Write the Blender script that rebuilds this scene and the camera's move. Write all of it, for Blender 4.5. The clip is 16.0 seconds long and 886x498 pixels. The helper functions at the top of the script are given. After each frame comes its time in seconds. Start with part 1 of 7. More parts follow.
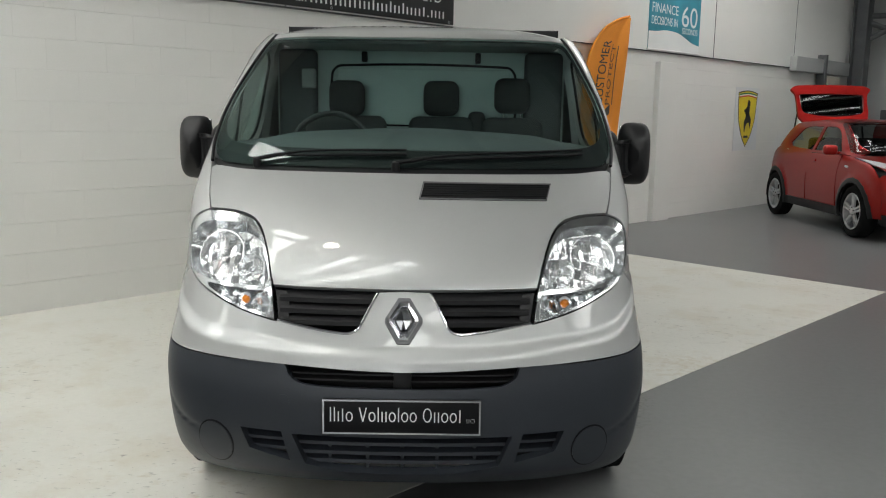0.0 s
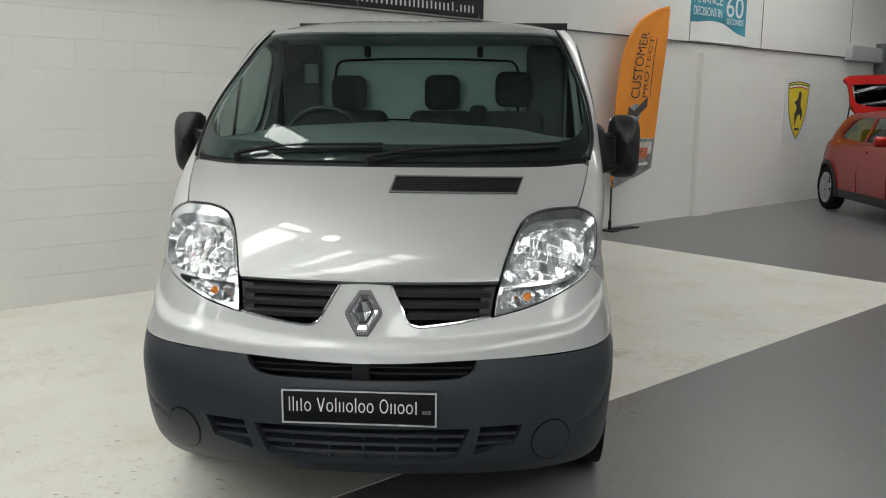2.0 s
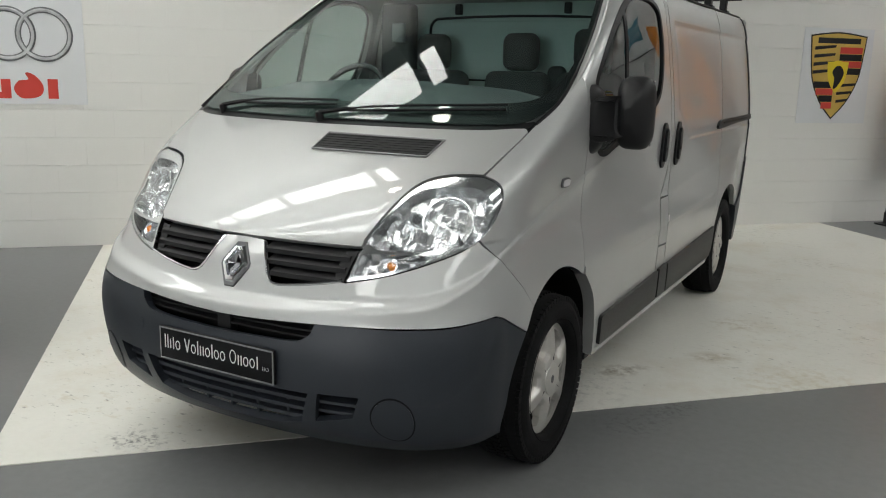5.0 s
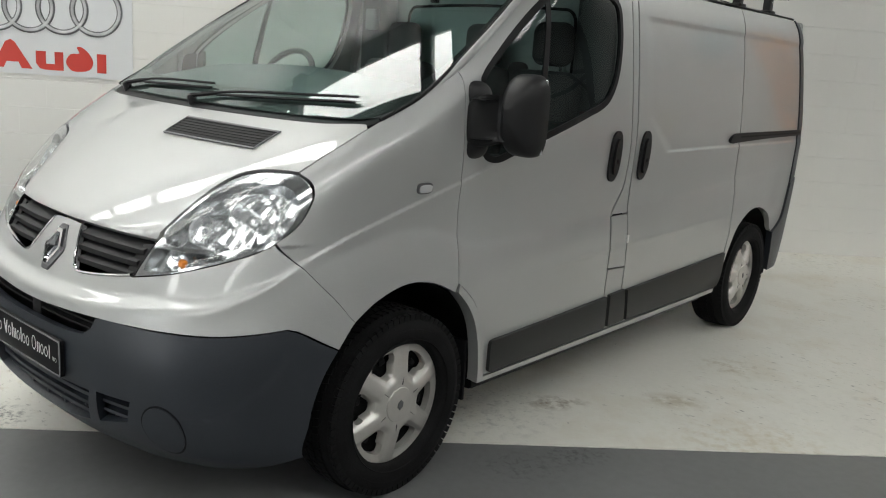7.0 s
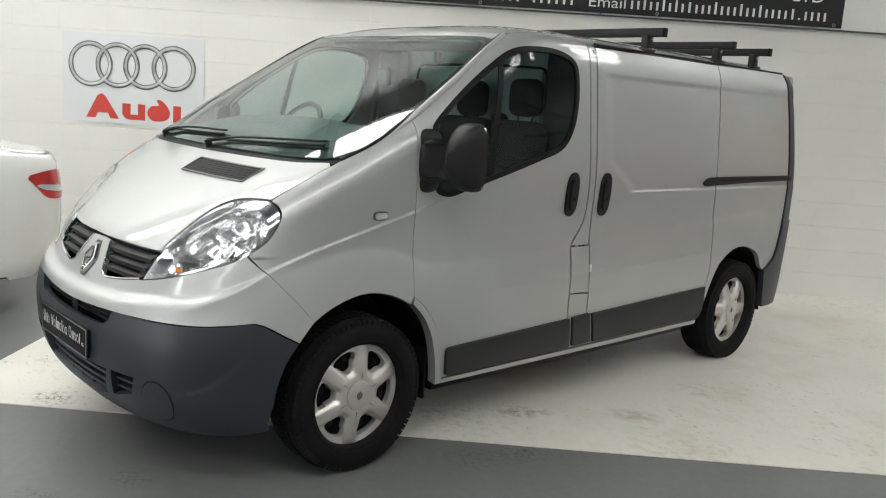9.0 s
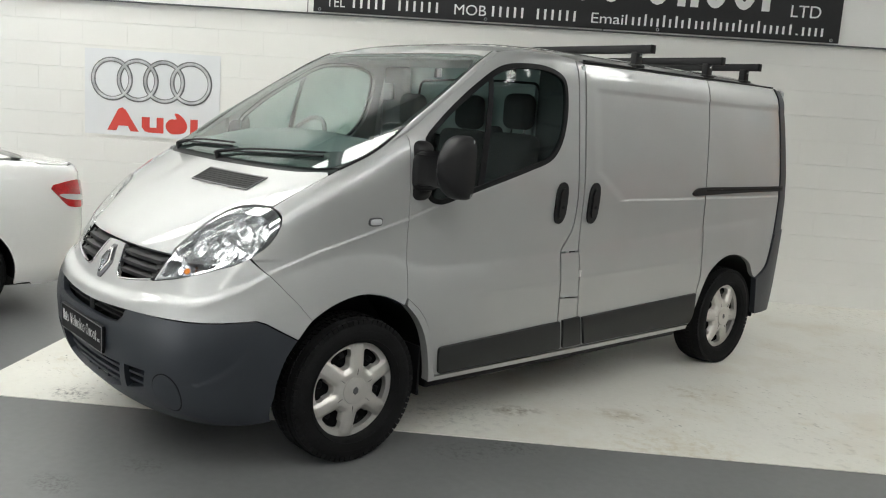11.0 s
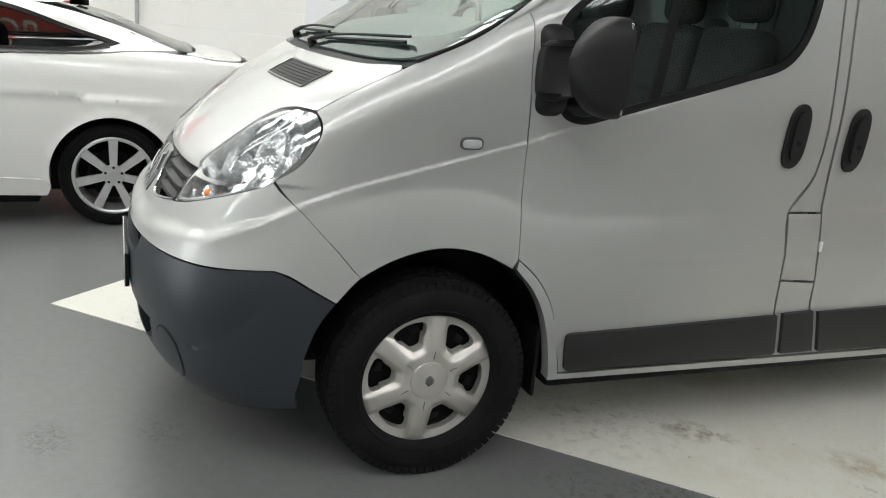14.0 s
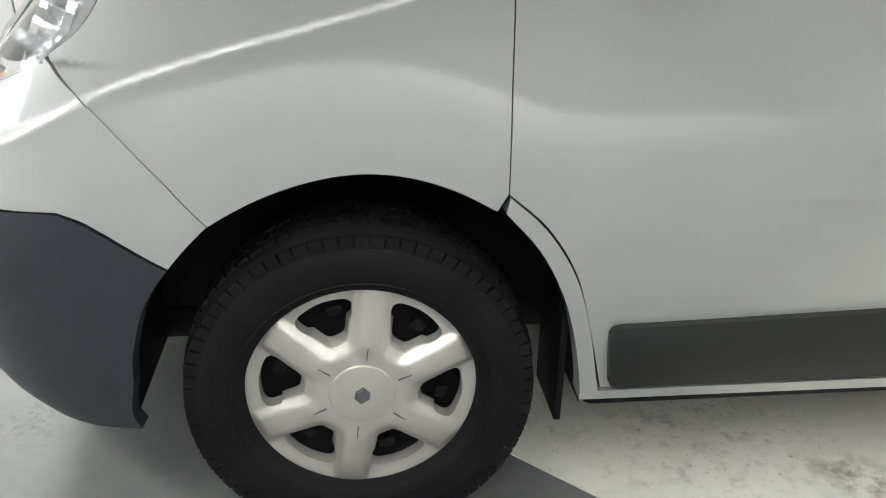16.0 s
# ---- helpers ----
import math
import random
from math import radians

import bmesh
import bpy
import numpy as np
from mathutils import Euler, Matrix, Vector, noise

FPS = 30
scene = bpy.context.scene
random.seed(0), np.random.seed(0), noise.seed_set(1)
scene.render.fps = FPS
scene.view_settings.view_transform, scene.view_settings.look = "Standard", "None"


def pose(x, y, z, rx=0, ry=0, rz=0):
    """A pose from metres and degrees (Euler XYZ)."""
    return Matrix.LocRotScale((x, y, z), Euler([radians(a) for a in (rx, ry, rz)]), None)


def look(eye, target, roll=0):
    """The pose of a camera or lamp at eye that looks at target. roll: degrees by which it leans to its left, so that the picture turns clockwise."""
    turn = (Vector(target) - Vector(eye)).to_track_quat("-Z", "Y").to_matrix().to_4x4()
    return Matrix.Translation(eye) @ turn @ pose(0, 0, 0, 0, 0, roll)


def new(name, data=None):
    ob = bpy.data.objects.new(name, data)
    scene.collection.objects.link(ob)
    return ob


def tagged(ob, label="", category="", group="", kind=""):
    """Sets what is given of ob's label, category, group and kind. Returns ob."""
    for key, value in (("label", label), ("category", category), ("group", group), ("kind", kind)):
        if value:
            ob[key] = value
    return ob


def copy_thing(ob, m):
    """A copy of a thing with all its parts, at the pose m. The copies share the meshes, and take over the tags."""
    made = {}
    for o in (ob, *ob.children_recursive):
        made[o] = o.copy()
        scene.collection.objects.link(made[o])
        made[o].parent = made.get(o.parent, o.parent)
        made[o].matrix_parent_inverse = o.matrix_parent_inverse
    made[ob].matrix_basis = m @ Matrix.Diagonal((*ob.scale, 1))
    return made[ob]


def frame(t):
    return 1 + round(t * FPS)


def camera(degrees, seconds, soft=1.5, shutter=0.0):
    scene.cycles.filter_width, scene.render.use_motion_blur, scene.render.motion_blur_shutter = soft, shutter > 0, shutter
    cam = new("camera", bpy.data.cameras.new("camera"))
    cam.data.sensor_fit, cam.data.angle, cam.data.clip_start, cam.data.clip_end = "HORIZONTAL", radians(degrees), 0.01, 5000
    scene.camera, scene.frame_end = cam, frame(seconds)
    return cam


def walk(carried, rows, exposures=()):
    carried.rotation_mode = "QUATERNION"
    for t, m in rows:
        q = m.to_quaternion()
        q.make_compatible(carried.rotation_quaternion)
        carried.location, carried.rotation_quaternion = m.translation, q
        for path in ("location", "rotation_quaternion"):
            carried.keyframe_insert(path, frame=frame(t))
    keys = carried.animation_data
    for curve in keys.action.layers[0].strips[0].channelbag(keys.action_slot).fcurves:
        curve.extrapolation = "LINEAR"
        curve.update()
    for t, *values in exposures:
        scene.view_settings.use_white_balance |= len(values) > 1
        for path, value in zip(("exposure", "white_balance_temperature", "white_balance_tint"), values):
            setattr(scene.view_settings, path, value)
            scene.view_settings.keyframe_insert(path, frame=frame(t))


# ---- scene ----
cam = camera(55.6, 16.0, soft=1.1)
PATH = [
    (0, (0.113, -2.665, 1.53), (0.125, -0.69, 1.212), 0.9),
    (0.5, (0.116, -2.661, 1.529), (0.126, -0.686, 1.21), 0.6),
    (1, (0.12, -2.64, 1.526), (0.131, -0.667, 1.197), 0.4),
    (1.5, (0.227, -2.645, 1.526), (0.223, -0.672, 1.196), 0.6),
    (2, (0.465, -2.669, 1.528), (0.33, -0.701, 1.197), 0.4),
    (2.5, (0.631, -2.584, 1.501), (0.394, -0.625, 1.174), 1.1),
    (3, (0.876, -2.432, 1.496), (0.556, -0.485, 1.169), 1.3),
    (3.5, (1.255, -2.407, 1.491), (0.815, -0.483, 1.169), 1.5),
    (3.7, (1.368, -2.383, 1.506), (0.829, -0.486, 1.174), 1.2),
    (5.8, (2.31, -1.683, 1.51), (1.275, -0.028, 1.071), 2.8),
    (6, (2.358, -1.587, 1.516), (1.312, 0.06, 1.077), 3.2),
    (6.5, (2.549, -1.366, 1.514), (1.443, 0.242, 1.075), 4.0),
    (7, (2.762, -1.137, 1.535), (1.51, 0.358, 1.094), 4.1),
    (7.5, (2.939, -0.989, 1.52), (1.609, 0.454, 1.135), 5.7),
    (8, (3.227, -0.987, 1.538), (1.839, 0.408, 1.179), 6.1),
    (8.5, (3.442, -1.124, 1.572), (2.021, 0.239, 1.22), 4.4),
    (11, (3.847, -1.254, 1.594), (2.376, 0.063, 1.277), 3.9),
    (11.5, (3.874, -1.227, 1.571), (2.374, 0.06, 1.263), 3.0),
    (12, (3.813, -1.128, 1.522), (2.279, 0.12, 1.22), 2.7),
    (12.5, (3.638, -0.919, 1.518), (2.084, 0.289, 1.162), 3.2),
    (13, (3.567, -0.624, 1.483), (1.967, 0.509, 1.094), 3.4),
    (13.5, (3.486, -0.297, 1.474), (1.733, 0.567, 1.05), 4.1),
    (14, (3.2, -0.005, 1.464), (1.412, 0.714, 0.929), 5.2),
    (14.5, (2.955, 0.308, 1.385), (1.123, 0.866, 0.811), 4.5),
    (15, (2.701, 0.536, 1.312), (0.84, 0.878, 0.665), 2.6),
    (15.5, (2.43, 0.666, 1.26), (0.621, 0.934, 0.448), 2.0),
    (16, (2.25, 0.905, 1.244), (0.437, 1.118, 0.428), 1.3),
]
walk(cam, [(t, look(eye, target, roll)) for t, eye, target, roll in PATH],
     exposures=[(0, .10), (2, .12), (3.7, .16), (6, .14), (7, .28), (8, .52), (8.5, .55), (11, .56), (12.5, .52), (13.5, .56), (14, .65), (14.5, .90), (15, 1.06), (15.5, 1.16), (16, 1.34)])

# ---- world and light ----
world = bpy.data.worlds.new("world")
world.use_nodes = True
scene.world = world
sky = world.node_tree.nodes.new("ShaderNodeTexSky")
sky.sky_type, sky.sun_disc, sky.sun_elevation, sky.sun_rotation = "NISHITA", False, radians(40), radians(200)
world.node_tree.links.new(sky.outputs["Color"], world.node_tree.nodes["Background"].inputs["Color"])
world.node_tree.nodes["Background"].inputs["Strength"].default_value = 0.10
ROOFLIGHT = 8.6


# ---- materials ----
def material(name, colour, rough=0.5, metal=0.0, coat=0.0, grain=0.0, grain_size=40.0, bump=0.0, bump_size=200.0, wear=0.0, wear_size=3.0,
             rough_vary=0.0, spec=0.5, per_piece=0.0, coat_rough=0.03, coat_ior=1.5):
    """A surface with variation at two scales: grain (fine) and wear (broad), in base colour, and a fine relief."""
    m = bpy.data.materials.new(name)
    m.use_nodes = True
    nt = m.node_tree
    p = nt.nodes["Principled BSDF"]
    p.inputs["Roughness"].default_value, p.inputs["Metallic"].default_value = rough, metal
    p.inputs["Specular IOR Level"].default_value = spec
    p.inputs["Coat Weight"].default_value, p.inputs["Coat Roughness"].default_value, p.inputs["Coat IOR"].default_value = coat, coat_rough, coat_ior
    p.inputs["Base Color"].default_value = (*colour, 1)
    geo = nt.nodes.new("ShaderNodeNewGeometry")
    col = None

    def tint(amount, size, detail, prev):
        n = nt.nodes.new("ShaderNodeTexNoise")
        n.inputs["Scale"].default_value, n.inputs["Detail"].default_value = size, detail
        nt.links.new(geo.outputs["Position"], n.inputs["Vector"])
        r = nt.nodes.new("ShaderNodeMapRange")
        r.inputs["From Min"].default_value, r.inputs["From Max"].default_value = 0.3, 0.7
        r.inputs["To Min"].default_value, r.inputs["To Max"].default_value = 1 - amount, 1 + amount
        nt.links.new(n.outputs["Fac"], r.inputs["Value"])
        mul = nt.nodes.new("ShaderNodeMix")
        mul.data_type, mul.blend_type = "RGBA", "MULTIPLY"
        mul.inputs["Factor"].default_value = 1
        if prev is None:
            mul.inputs[6].default_value = (*colour, 1)
        else:
            nt.links.new(prev, mul.inputs[6])
        nt.links.new(r.outputs["Result"], mul.inputs[7])
        return mul.outputs[2], n

    if grain:
        col, _ = tint(grain, grain_size, 4, col)
    if wear:
        col, n = tint(wear, wear_size, 5, col)
        if rough_vary:
            r = nt.nodes.new("ShaderNodeMapRange")
            r.inputs["To Min"].default_value, r.inputs["To Max"].default_value = rough - rough_vary, rough + rough_vary
            nt.links.new(n.outputs["Fac"], r.inputs["Value"])
            nt.links.new(r.outputs["Result"], p.inputs["Roughness"])
    if per_piece:
        info = nt.nodes.new("ShaderNodeObjectInfo")
        r = nt.nodes.new("ShaderNodeMapRange")
        r.inputs["To Min"].default_value, r.inputs["To Max"].default_value = 1 - per_piece, 1 + per_piece * 0.4
        nt.links.new(info.outputs["Random"], r.inputs["Value"])
        mul = nt.nodes.new("ShaderNodeMix")
        mul.data_type, mul.blend_type = "RGBA", "MULTIPLY"
        mul.inputs["Factor"].default_value = 1
        if col is None:
            mul.inputs[6].default_value = (*colour, 1)
        else:
            nt.links.new(col, mul.inputs[6])
        nt.links.new(r.outputs["Result"], mul.inputs[7])
        col = mul.outputs[2]
    if col is not None:
        nt.links.new(col, p.inputs["Base Color"])
    if bump:
        n = nt.nodes.new("ShaderNodeTexNoise")
        n.inputs["Scale"].default_value, n.inputs["Detail"].default_value = bump_size, 3
        nt.links.new(geo.outputs["Position"], n.inputs["Vector"])
        b = nt.nodes.new("ShaderNodeBump")
        b.inputs["Strength"].default_value, b.inputs["Distance"].default_value = bump, 0.002
        nt.links.new(n.outputs["Fac"], b.inputs["Height"])
        nt.links.new(b.outputs["Normal"], p.inputs["Normal"])
    return m


def glass(name, tint, gloss_ior=1.5, rough=0.0):
    m = bpy.data.materials.new(name)
    m.use_nodes = True
    nt = m.node_tree
    nt.nodes.remove(nt.nodes["Principled BSDF"])
    out = nt.nodes["Material Output"]
    clear, gloss, mix, face, steep, scale = (nt.nodes.new(k) for k in ("ShaderNodeBsdfTransparent", "ShaderNodeBsdfGlossy", "ShaderNodeMixShader", "ShaderNodeLayerWeight", "ShaderNodeMath", "ShaderNodeMapRange"))
    clear.inputs["Color"].default_value = (*tint, 1)
    gloss.inputs["Roughness"].default_value = rough
    face.inputs["Blend"].default_value = 0.5
    steep.operation = "POWER"
    steep.inputs[1].default_value = 4.5
    scale.inputs["To Min"].default_value, scale.inputs["To Max"].default_value = ((gloss_ior - 1) / (gloss_ior + 1)) ** 2, 0.95
    nt.links.new(face.outputs["Facing"], steep.inputs[0])
    nt.links.new(steep.outputs[0], scale.inputs["Value"])
    nt.links.new(scale.outputs["Result"], mix.inputs["Fac"])
    nt.links.new(clear.outputs["BSDF"], mix.inputs[1])
    nt.links.new(gloss.outputs["BSDF"], mix.inputs[2])
    nt.links.new(mix.outputs["Shader"], out.inputs["Surface"])
    return m


def glowing(name, colour, strength):
    m = bpy.data.materials.new(name)
    m.use_nodes = True
    p = m.node_tree.nodes["Principled BSDF"]
    p.inputs["Base Color"].default_value = (*colour, 1)
    p.inputs["Emission Color"].default_value = (*colour, 1)
    p.inputs["Emission Strength"].default_value = strength
    return m


SILVER = material("silver metallic paint", (0.435, 0.442, 0.436), 0.45, 0.44, 1.0, grain=0.07, grain_size=700, bump=0.008, bump_size=1500, wear=0.02, wear_size=4, coat_rough=0.022, coat_ior=1.42)
BUMPER = material("grey bumper plastic", (0.024, 0.0285, 0.036), 0.40, 0, grain=0.12, grain_size=300, bump=0.12, bump_size=700, wear=0.08, wear_size=5)
TRIM = material("dark grey rubbing strip", (0.017, 0.0182, 0.0182), 0.45, 0, spec=0.35, grain=0.12, grain_size=300, bump=0.1, bump_size=700, wear=0.08, wear_size=5)
PLINTH = material("grey badge plinth", (0.12, 0.12, 0.125), 0.4, 0.3, wear=0.05)
BLACK = material("black plastic", (0.013, 0.013, 0.014), 0.46, 0, grain=0.15, grain_size=300, bump=0.1, bump_size=600, wear=0.1, wear_size=6, spec=0.3)
SEAL = material("black rubber seal", (0.005, 0.005, 0.006), 0.5, 0, grain=0.1, wear=0.1, spec=0.2)
TYRE = material("tyre rubber", (0.009, 0.009, 0.0095), 0.8, 0, grain=0.2, grain_size=150, bump=0.2, bump_size=400, wear=0.25, wear_size=9, spec=0.12)
COVER = material("silver wheel cover paint", (0.60, 0.582, 0.55), 0.40, 0.65, 0.2, grain=0.02, grain_size=300, wear=0.05, wear_size=18, rough_vary=0.08)
STEEL = material("dark steel wheel", (0.004, 0.004, 0.0044), 0.75, 0.0, grain=0.3, grain_size=80, wear=0.3, wear_size=20, spec=0.12)
DARK_CHROME = material("dark chrome", (0.30, 0.31, 0.33), 0.12, 1.0, wear=0.05, wear_size=20)
CHROME = material("chrome", (0.75, 0.76, 0.78), 0.10, 1.0, wear=0.03, wear_size=12, rough_vary=0.03)
REFLECTOR = material("lamp reflector", (0.91, 0.92, 0.93), 0.17, 0.85, wear=0.02, wear_size=40, bump=0.02, bump_size=120)
HOUSING = material("silvered lamp housing", (0.66, 0.67, 0.68), 0.28, 0.5, wear=0.05, wear_size=30)
BEZEL = material("satin lamp bezel", (0.68, 0.69, 0.70), 0.13, 0.95, wear=0.05, wear_size=30)
AMBER = material("amber lens", (0.85, 0.26, 0.03), 0.2, 0, 0.5, wear=0.1, wear_size=60)
WINDSCREEN = glass("green-tinted windscreen glass", (0.76, 0.95, 0.90), 1.5)
SIDE_GLASS = glass("tinted side glass", (0.36, 0.42, 0.405), 1.5)
LENS = glass("clear lamp lens", (0.96, 0.97, 0.97), 1.35)
CLOTH = material("dark grey seat cloth", (0.034, 0.036, 0.038), 0.9, 0, grain=0.3, grain_size=500, bump=0.3, bump_size=900, wear=0.15, wear_size=10)
DASH = material("dark dashboard plastic", (0.055, 0.060, 0.063), 0.6, 0, grain=0.1, grain_size=300, bump=0.1, bump_size=500, wear=0.06)
LINING = material("grey cab lining", (0.30, 0.32, 0.315), 0.7, 0, grain=0.06, grain_size=200, wear=0.05)
BULKHEAD = material("grey-green bulkhead panel", (0.50, 0.57, 0.555), 0.45, 0, wear=0.06, wear_size=4)
PAPER = material("white paper", (0.82, 0.82, 0.80), 0.7, 0, wear=0.03, wear_size=9)
WHITE_PAINT = material("white car paint", (0.80, 0.80, 0.79), 0.25, 0, 1.0, grain=0.01, grain_size=500, wear=0.012, wear_size=3)
RED_PAINT = material("red metallic car paint", (0.34, 0.010, 0.008), 0.36, 0.8, 0.6, grain=0.08, grain_size=700, wear=0.05, wear_size=3)
DARK_GLASS = glass("dark car glass", (0.30, 0.33, 0.32), 1.45)
TAIL_RED = material("red lamp lens", (0.45, 0.012, 0.015), 0.12, 0, 0.8, grain=0.25, grain_size=90, wear=0.1, wear_size=20)
ALLOY = material("silver alloy", (0.58, 0.59, 0.60), 0.32, 0.55, 0.4, wear=0.06, wear_size=25, rough_vary=0.06)


# ---- mesh helpers ----
def finish(name, bm, mat, parent=None, label="", smooth_angle=None, category="", group="", kind=""):
    me = bpy.data.meshes.new(name)
    bm.to_mesh(me)
    bm.free()
    me.materials.append(mat)
    if smooth_angle is not None:
        me.polygons.foreach_set("use_smooth", [True] * len(me.polygons))
        me.set_sharp_from_angle(angle=radians(smooth_angle))
    ob = new(name, me)
    ob.parent = parent
    return tagged(ob, label, category, group, kind)


def part(name, bm, mat, parent, label="", smooth=35):
    return finish(name, bm, mat, parent, label, smooth)


def thing(name, at, label, category, group="", turn=0.0):
    ob = new(name)
    ob.empty_display_size = 0.2
    ob.matrix_basis = pose(*at, 0, 0, turn)
    return tagged(ob, label, category, group)


def box(bm, lo, hi, bevel=0.0, seg=2, m=None):
    """An axis-aligned box from corner to corner, bevelled, turned by m."""
    c, s = [(a + b) / 2 for a, b in zip(lo, hi)], [b - a for a, b in zip(lo, hi)]
    made = bmesh.ops.create_cube(bm, size=1, matrix=Matrix.Translation(c) @ Matrix.Diagonal((*s, 1)))["verts"]
    if bevel:
        edges = list({e for v in made for e in v.link_edges})
        out = bmesh.ops.bevel(bm, geom=edges, offset=min(bevel, min(s) * 0.49), segments=seg, profile=0.5, affect="EDGES")
        made = list({v for f in out["faces"] for v in f.verts} | {v for v in made if v.is_valid})
    if m is not None:
        bmesh.ops.transform(bm, matrix=m, verts=made)
    return made


def boxed(lo, hi, bevel=0.0, seg=2, m=None):
    bm = bmesh.new()
    box(bm, lo, hi, bevel, seg, m)
    return bm


def lathe(bm, profile, n=48, close=False, m=None):
    """Turns a profile of (radius, x) round the x axis."""
    rings = []
    for r, x in profile:
        rings.append([bm.verts.new((x, r * math.cos(2 * math.pi * k / n), r * math.sin(2 * math.pi * k / n))) for k in range(n)])
    pairs = list(zip(rings, rings[1:])) + ([(rings[-1], rings[0])] if close else [])
    for a, b in pairs:
        for k in range(n):
            bm.faces.new((a[k], a[(k + 1) % n], b[(k + 1) % n], b[k]))
    verts = [v for ring in rings for v in ring]
    if m is not None:
        bmesh.ops.transform(bm, matrix=m, verts=verts)
    bmesh.ops.recalc_face_normals(bm, faces=bm.faces[:])
    return verts


def tube(bm, points, radius, n=8):
    """A round bar along points."""
    pts = [Vector(p) for p in points]
    rings = []
    for k, p in enumerate(pts):
        d = (pts[min(k + 1, len(pts) - 1)] - pts[max(k - 1, 0)]).normalized()
        q = d.to_track_quat("Z", "Y")
        r = radius[k] if isinstance(radius, (list, tuple)) else radius
        rings.append([bm.verts.new(p + q @ Vector((r * math.cos(2 * math.pi * a / n), r * math.sin(2 * math.pi * a / n), 0))) for a in range(n)])
    for a, b in zip(rings, rings[1:]):
        for k in range(n):
            bm.faces.new((a[k], a[(k + 1) % n], b[(k + 1) % n], b[k]))
    bm.faces.new(rings[0][::-1])
    bm.faces.new(rings[-1])
    bmesh.ops.recalc_face_normals(bm, faces=bm.faces[:])


def spline(pts, sharp=(), n=6, closed=True):
    """A smooth loop through pts; corners named in sharp stay corners."""
    out, count = [], len(pts)
    for k in range(count if closed else count - 1):
        p1, p2 = Vector(pts[k]), Vector(pts[(k + 1) % count])
        p0 = p1 if (k in sharp or (not closed and k == 0)) else Vector(pts[k - 1])
        p3 = p2 if ((k + 1) % count in sharp or (not closed and k == count - 2)) else Vector(pts[(k + 2) % count])
        d = (p2 - p1).length
        m1 = (p2 - p0) / max(1e-6, (p1 - p0).length + d) * d if p0 != p1 else (p2 - p1)
        m2 = (p3 - p1) / max(1e-6, (p3 - p2).length + d) * d if p3 != p2 else (p2 - p1)
        for i in range(n):
            t = i / n
            out.append(tuple((2*t**3 - 3*t*t + 1)*p1 + (t**3 - 2*t*t + t)*m1 + (3*t*t - 2*t**3)*p2 + (t**3 - t*t)*m2))
    if not closed:
        out.append(tuple(pts[-1]))
    return out


def inset(loop, d):
    """Moves a loop inwards by d."""
    area = sum(a[0] * b[1] - b[0] * a[1] for a, b in zip(loop, loop[1:] + loop[:1]))
    side, out = (1 if area > 0 else -1), []
    for k, p in enumerate(loop):
        a, b = Vector(loop[k - 1]), Vector(loop[(k + 1) % len(loop)])
        p = Vector(p)
        e1, e2 = (p - a), (b - p)
        if e1.length < 1e-7 or e2.length < 1e-7:
            out.append(tuple(p))
            continue
        n1, n2 = Vector((-e1.y, e1.x)).normalized(), Vector((-e2.y, e2.x)).normalized()
        n = n1 + n2
        n = n1 if n.length < 1e-3 else n.normalized()
        out.append(tuple(p + n * side * d / max(0.5, n.dot(n1))))
    return out


def mirrored(half_loop):
    """A loop symmetric about 0 from its right half, which runs from the lower middle round to the upper middle."""
    return list(half_loop) + [(-a, z) for a, z in reversed(half_loop) if abs(a) > 1e-6]


# ---- vehicle skins ----
def hermite(tab, v):
    n = len(tab)
    if v <= tab[0][0]:
        return tab[0][1]
    if v >= tab[-1][0]:
        return tab[-1][1]
    for i in range(n - 1):
        (a, p), (b, q) = tab[i], tab[i + 1]
        if v <= b:
            h, d = b - a, (q - p) / (b - a)
            m0 = d if i == 0 else 0.5 * (d + (p - tab[i - 1][1]) / (a - tab[i - 1][0]))
            m1 = d if i == n - 2 else 0.5 * (d + (tab[i + 2][1] - q) / (tab[i + 2][0] - b))
            k = (v - a) / h
            return (2*k**3 - 3*k*k + 1)*p + (k**3 - 2*k*k + k)*h*m0 + (3*k*k - 2*k**3)*q + (k**3 - k*k)*h*m1


def smooth(a, b, v):
    k = min(1.0, max(0.0, (v - a) / (b - a)))
    return k * k * (3 - 2 * k)


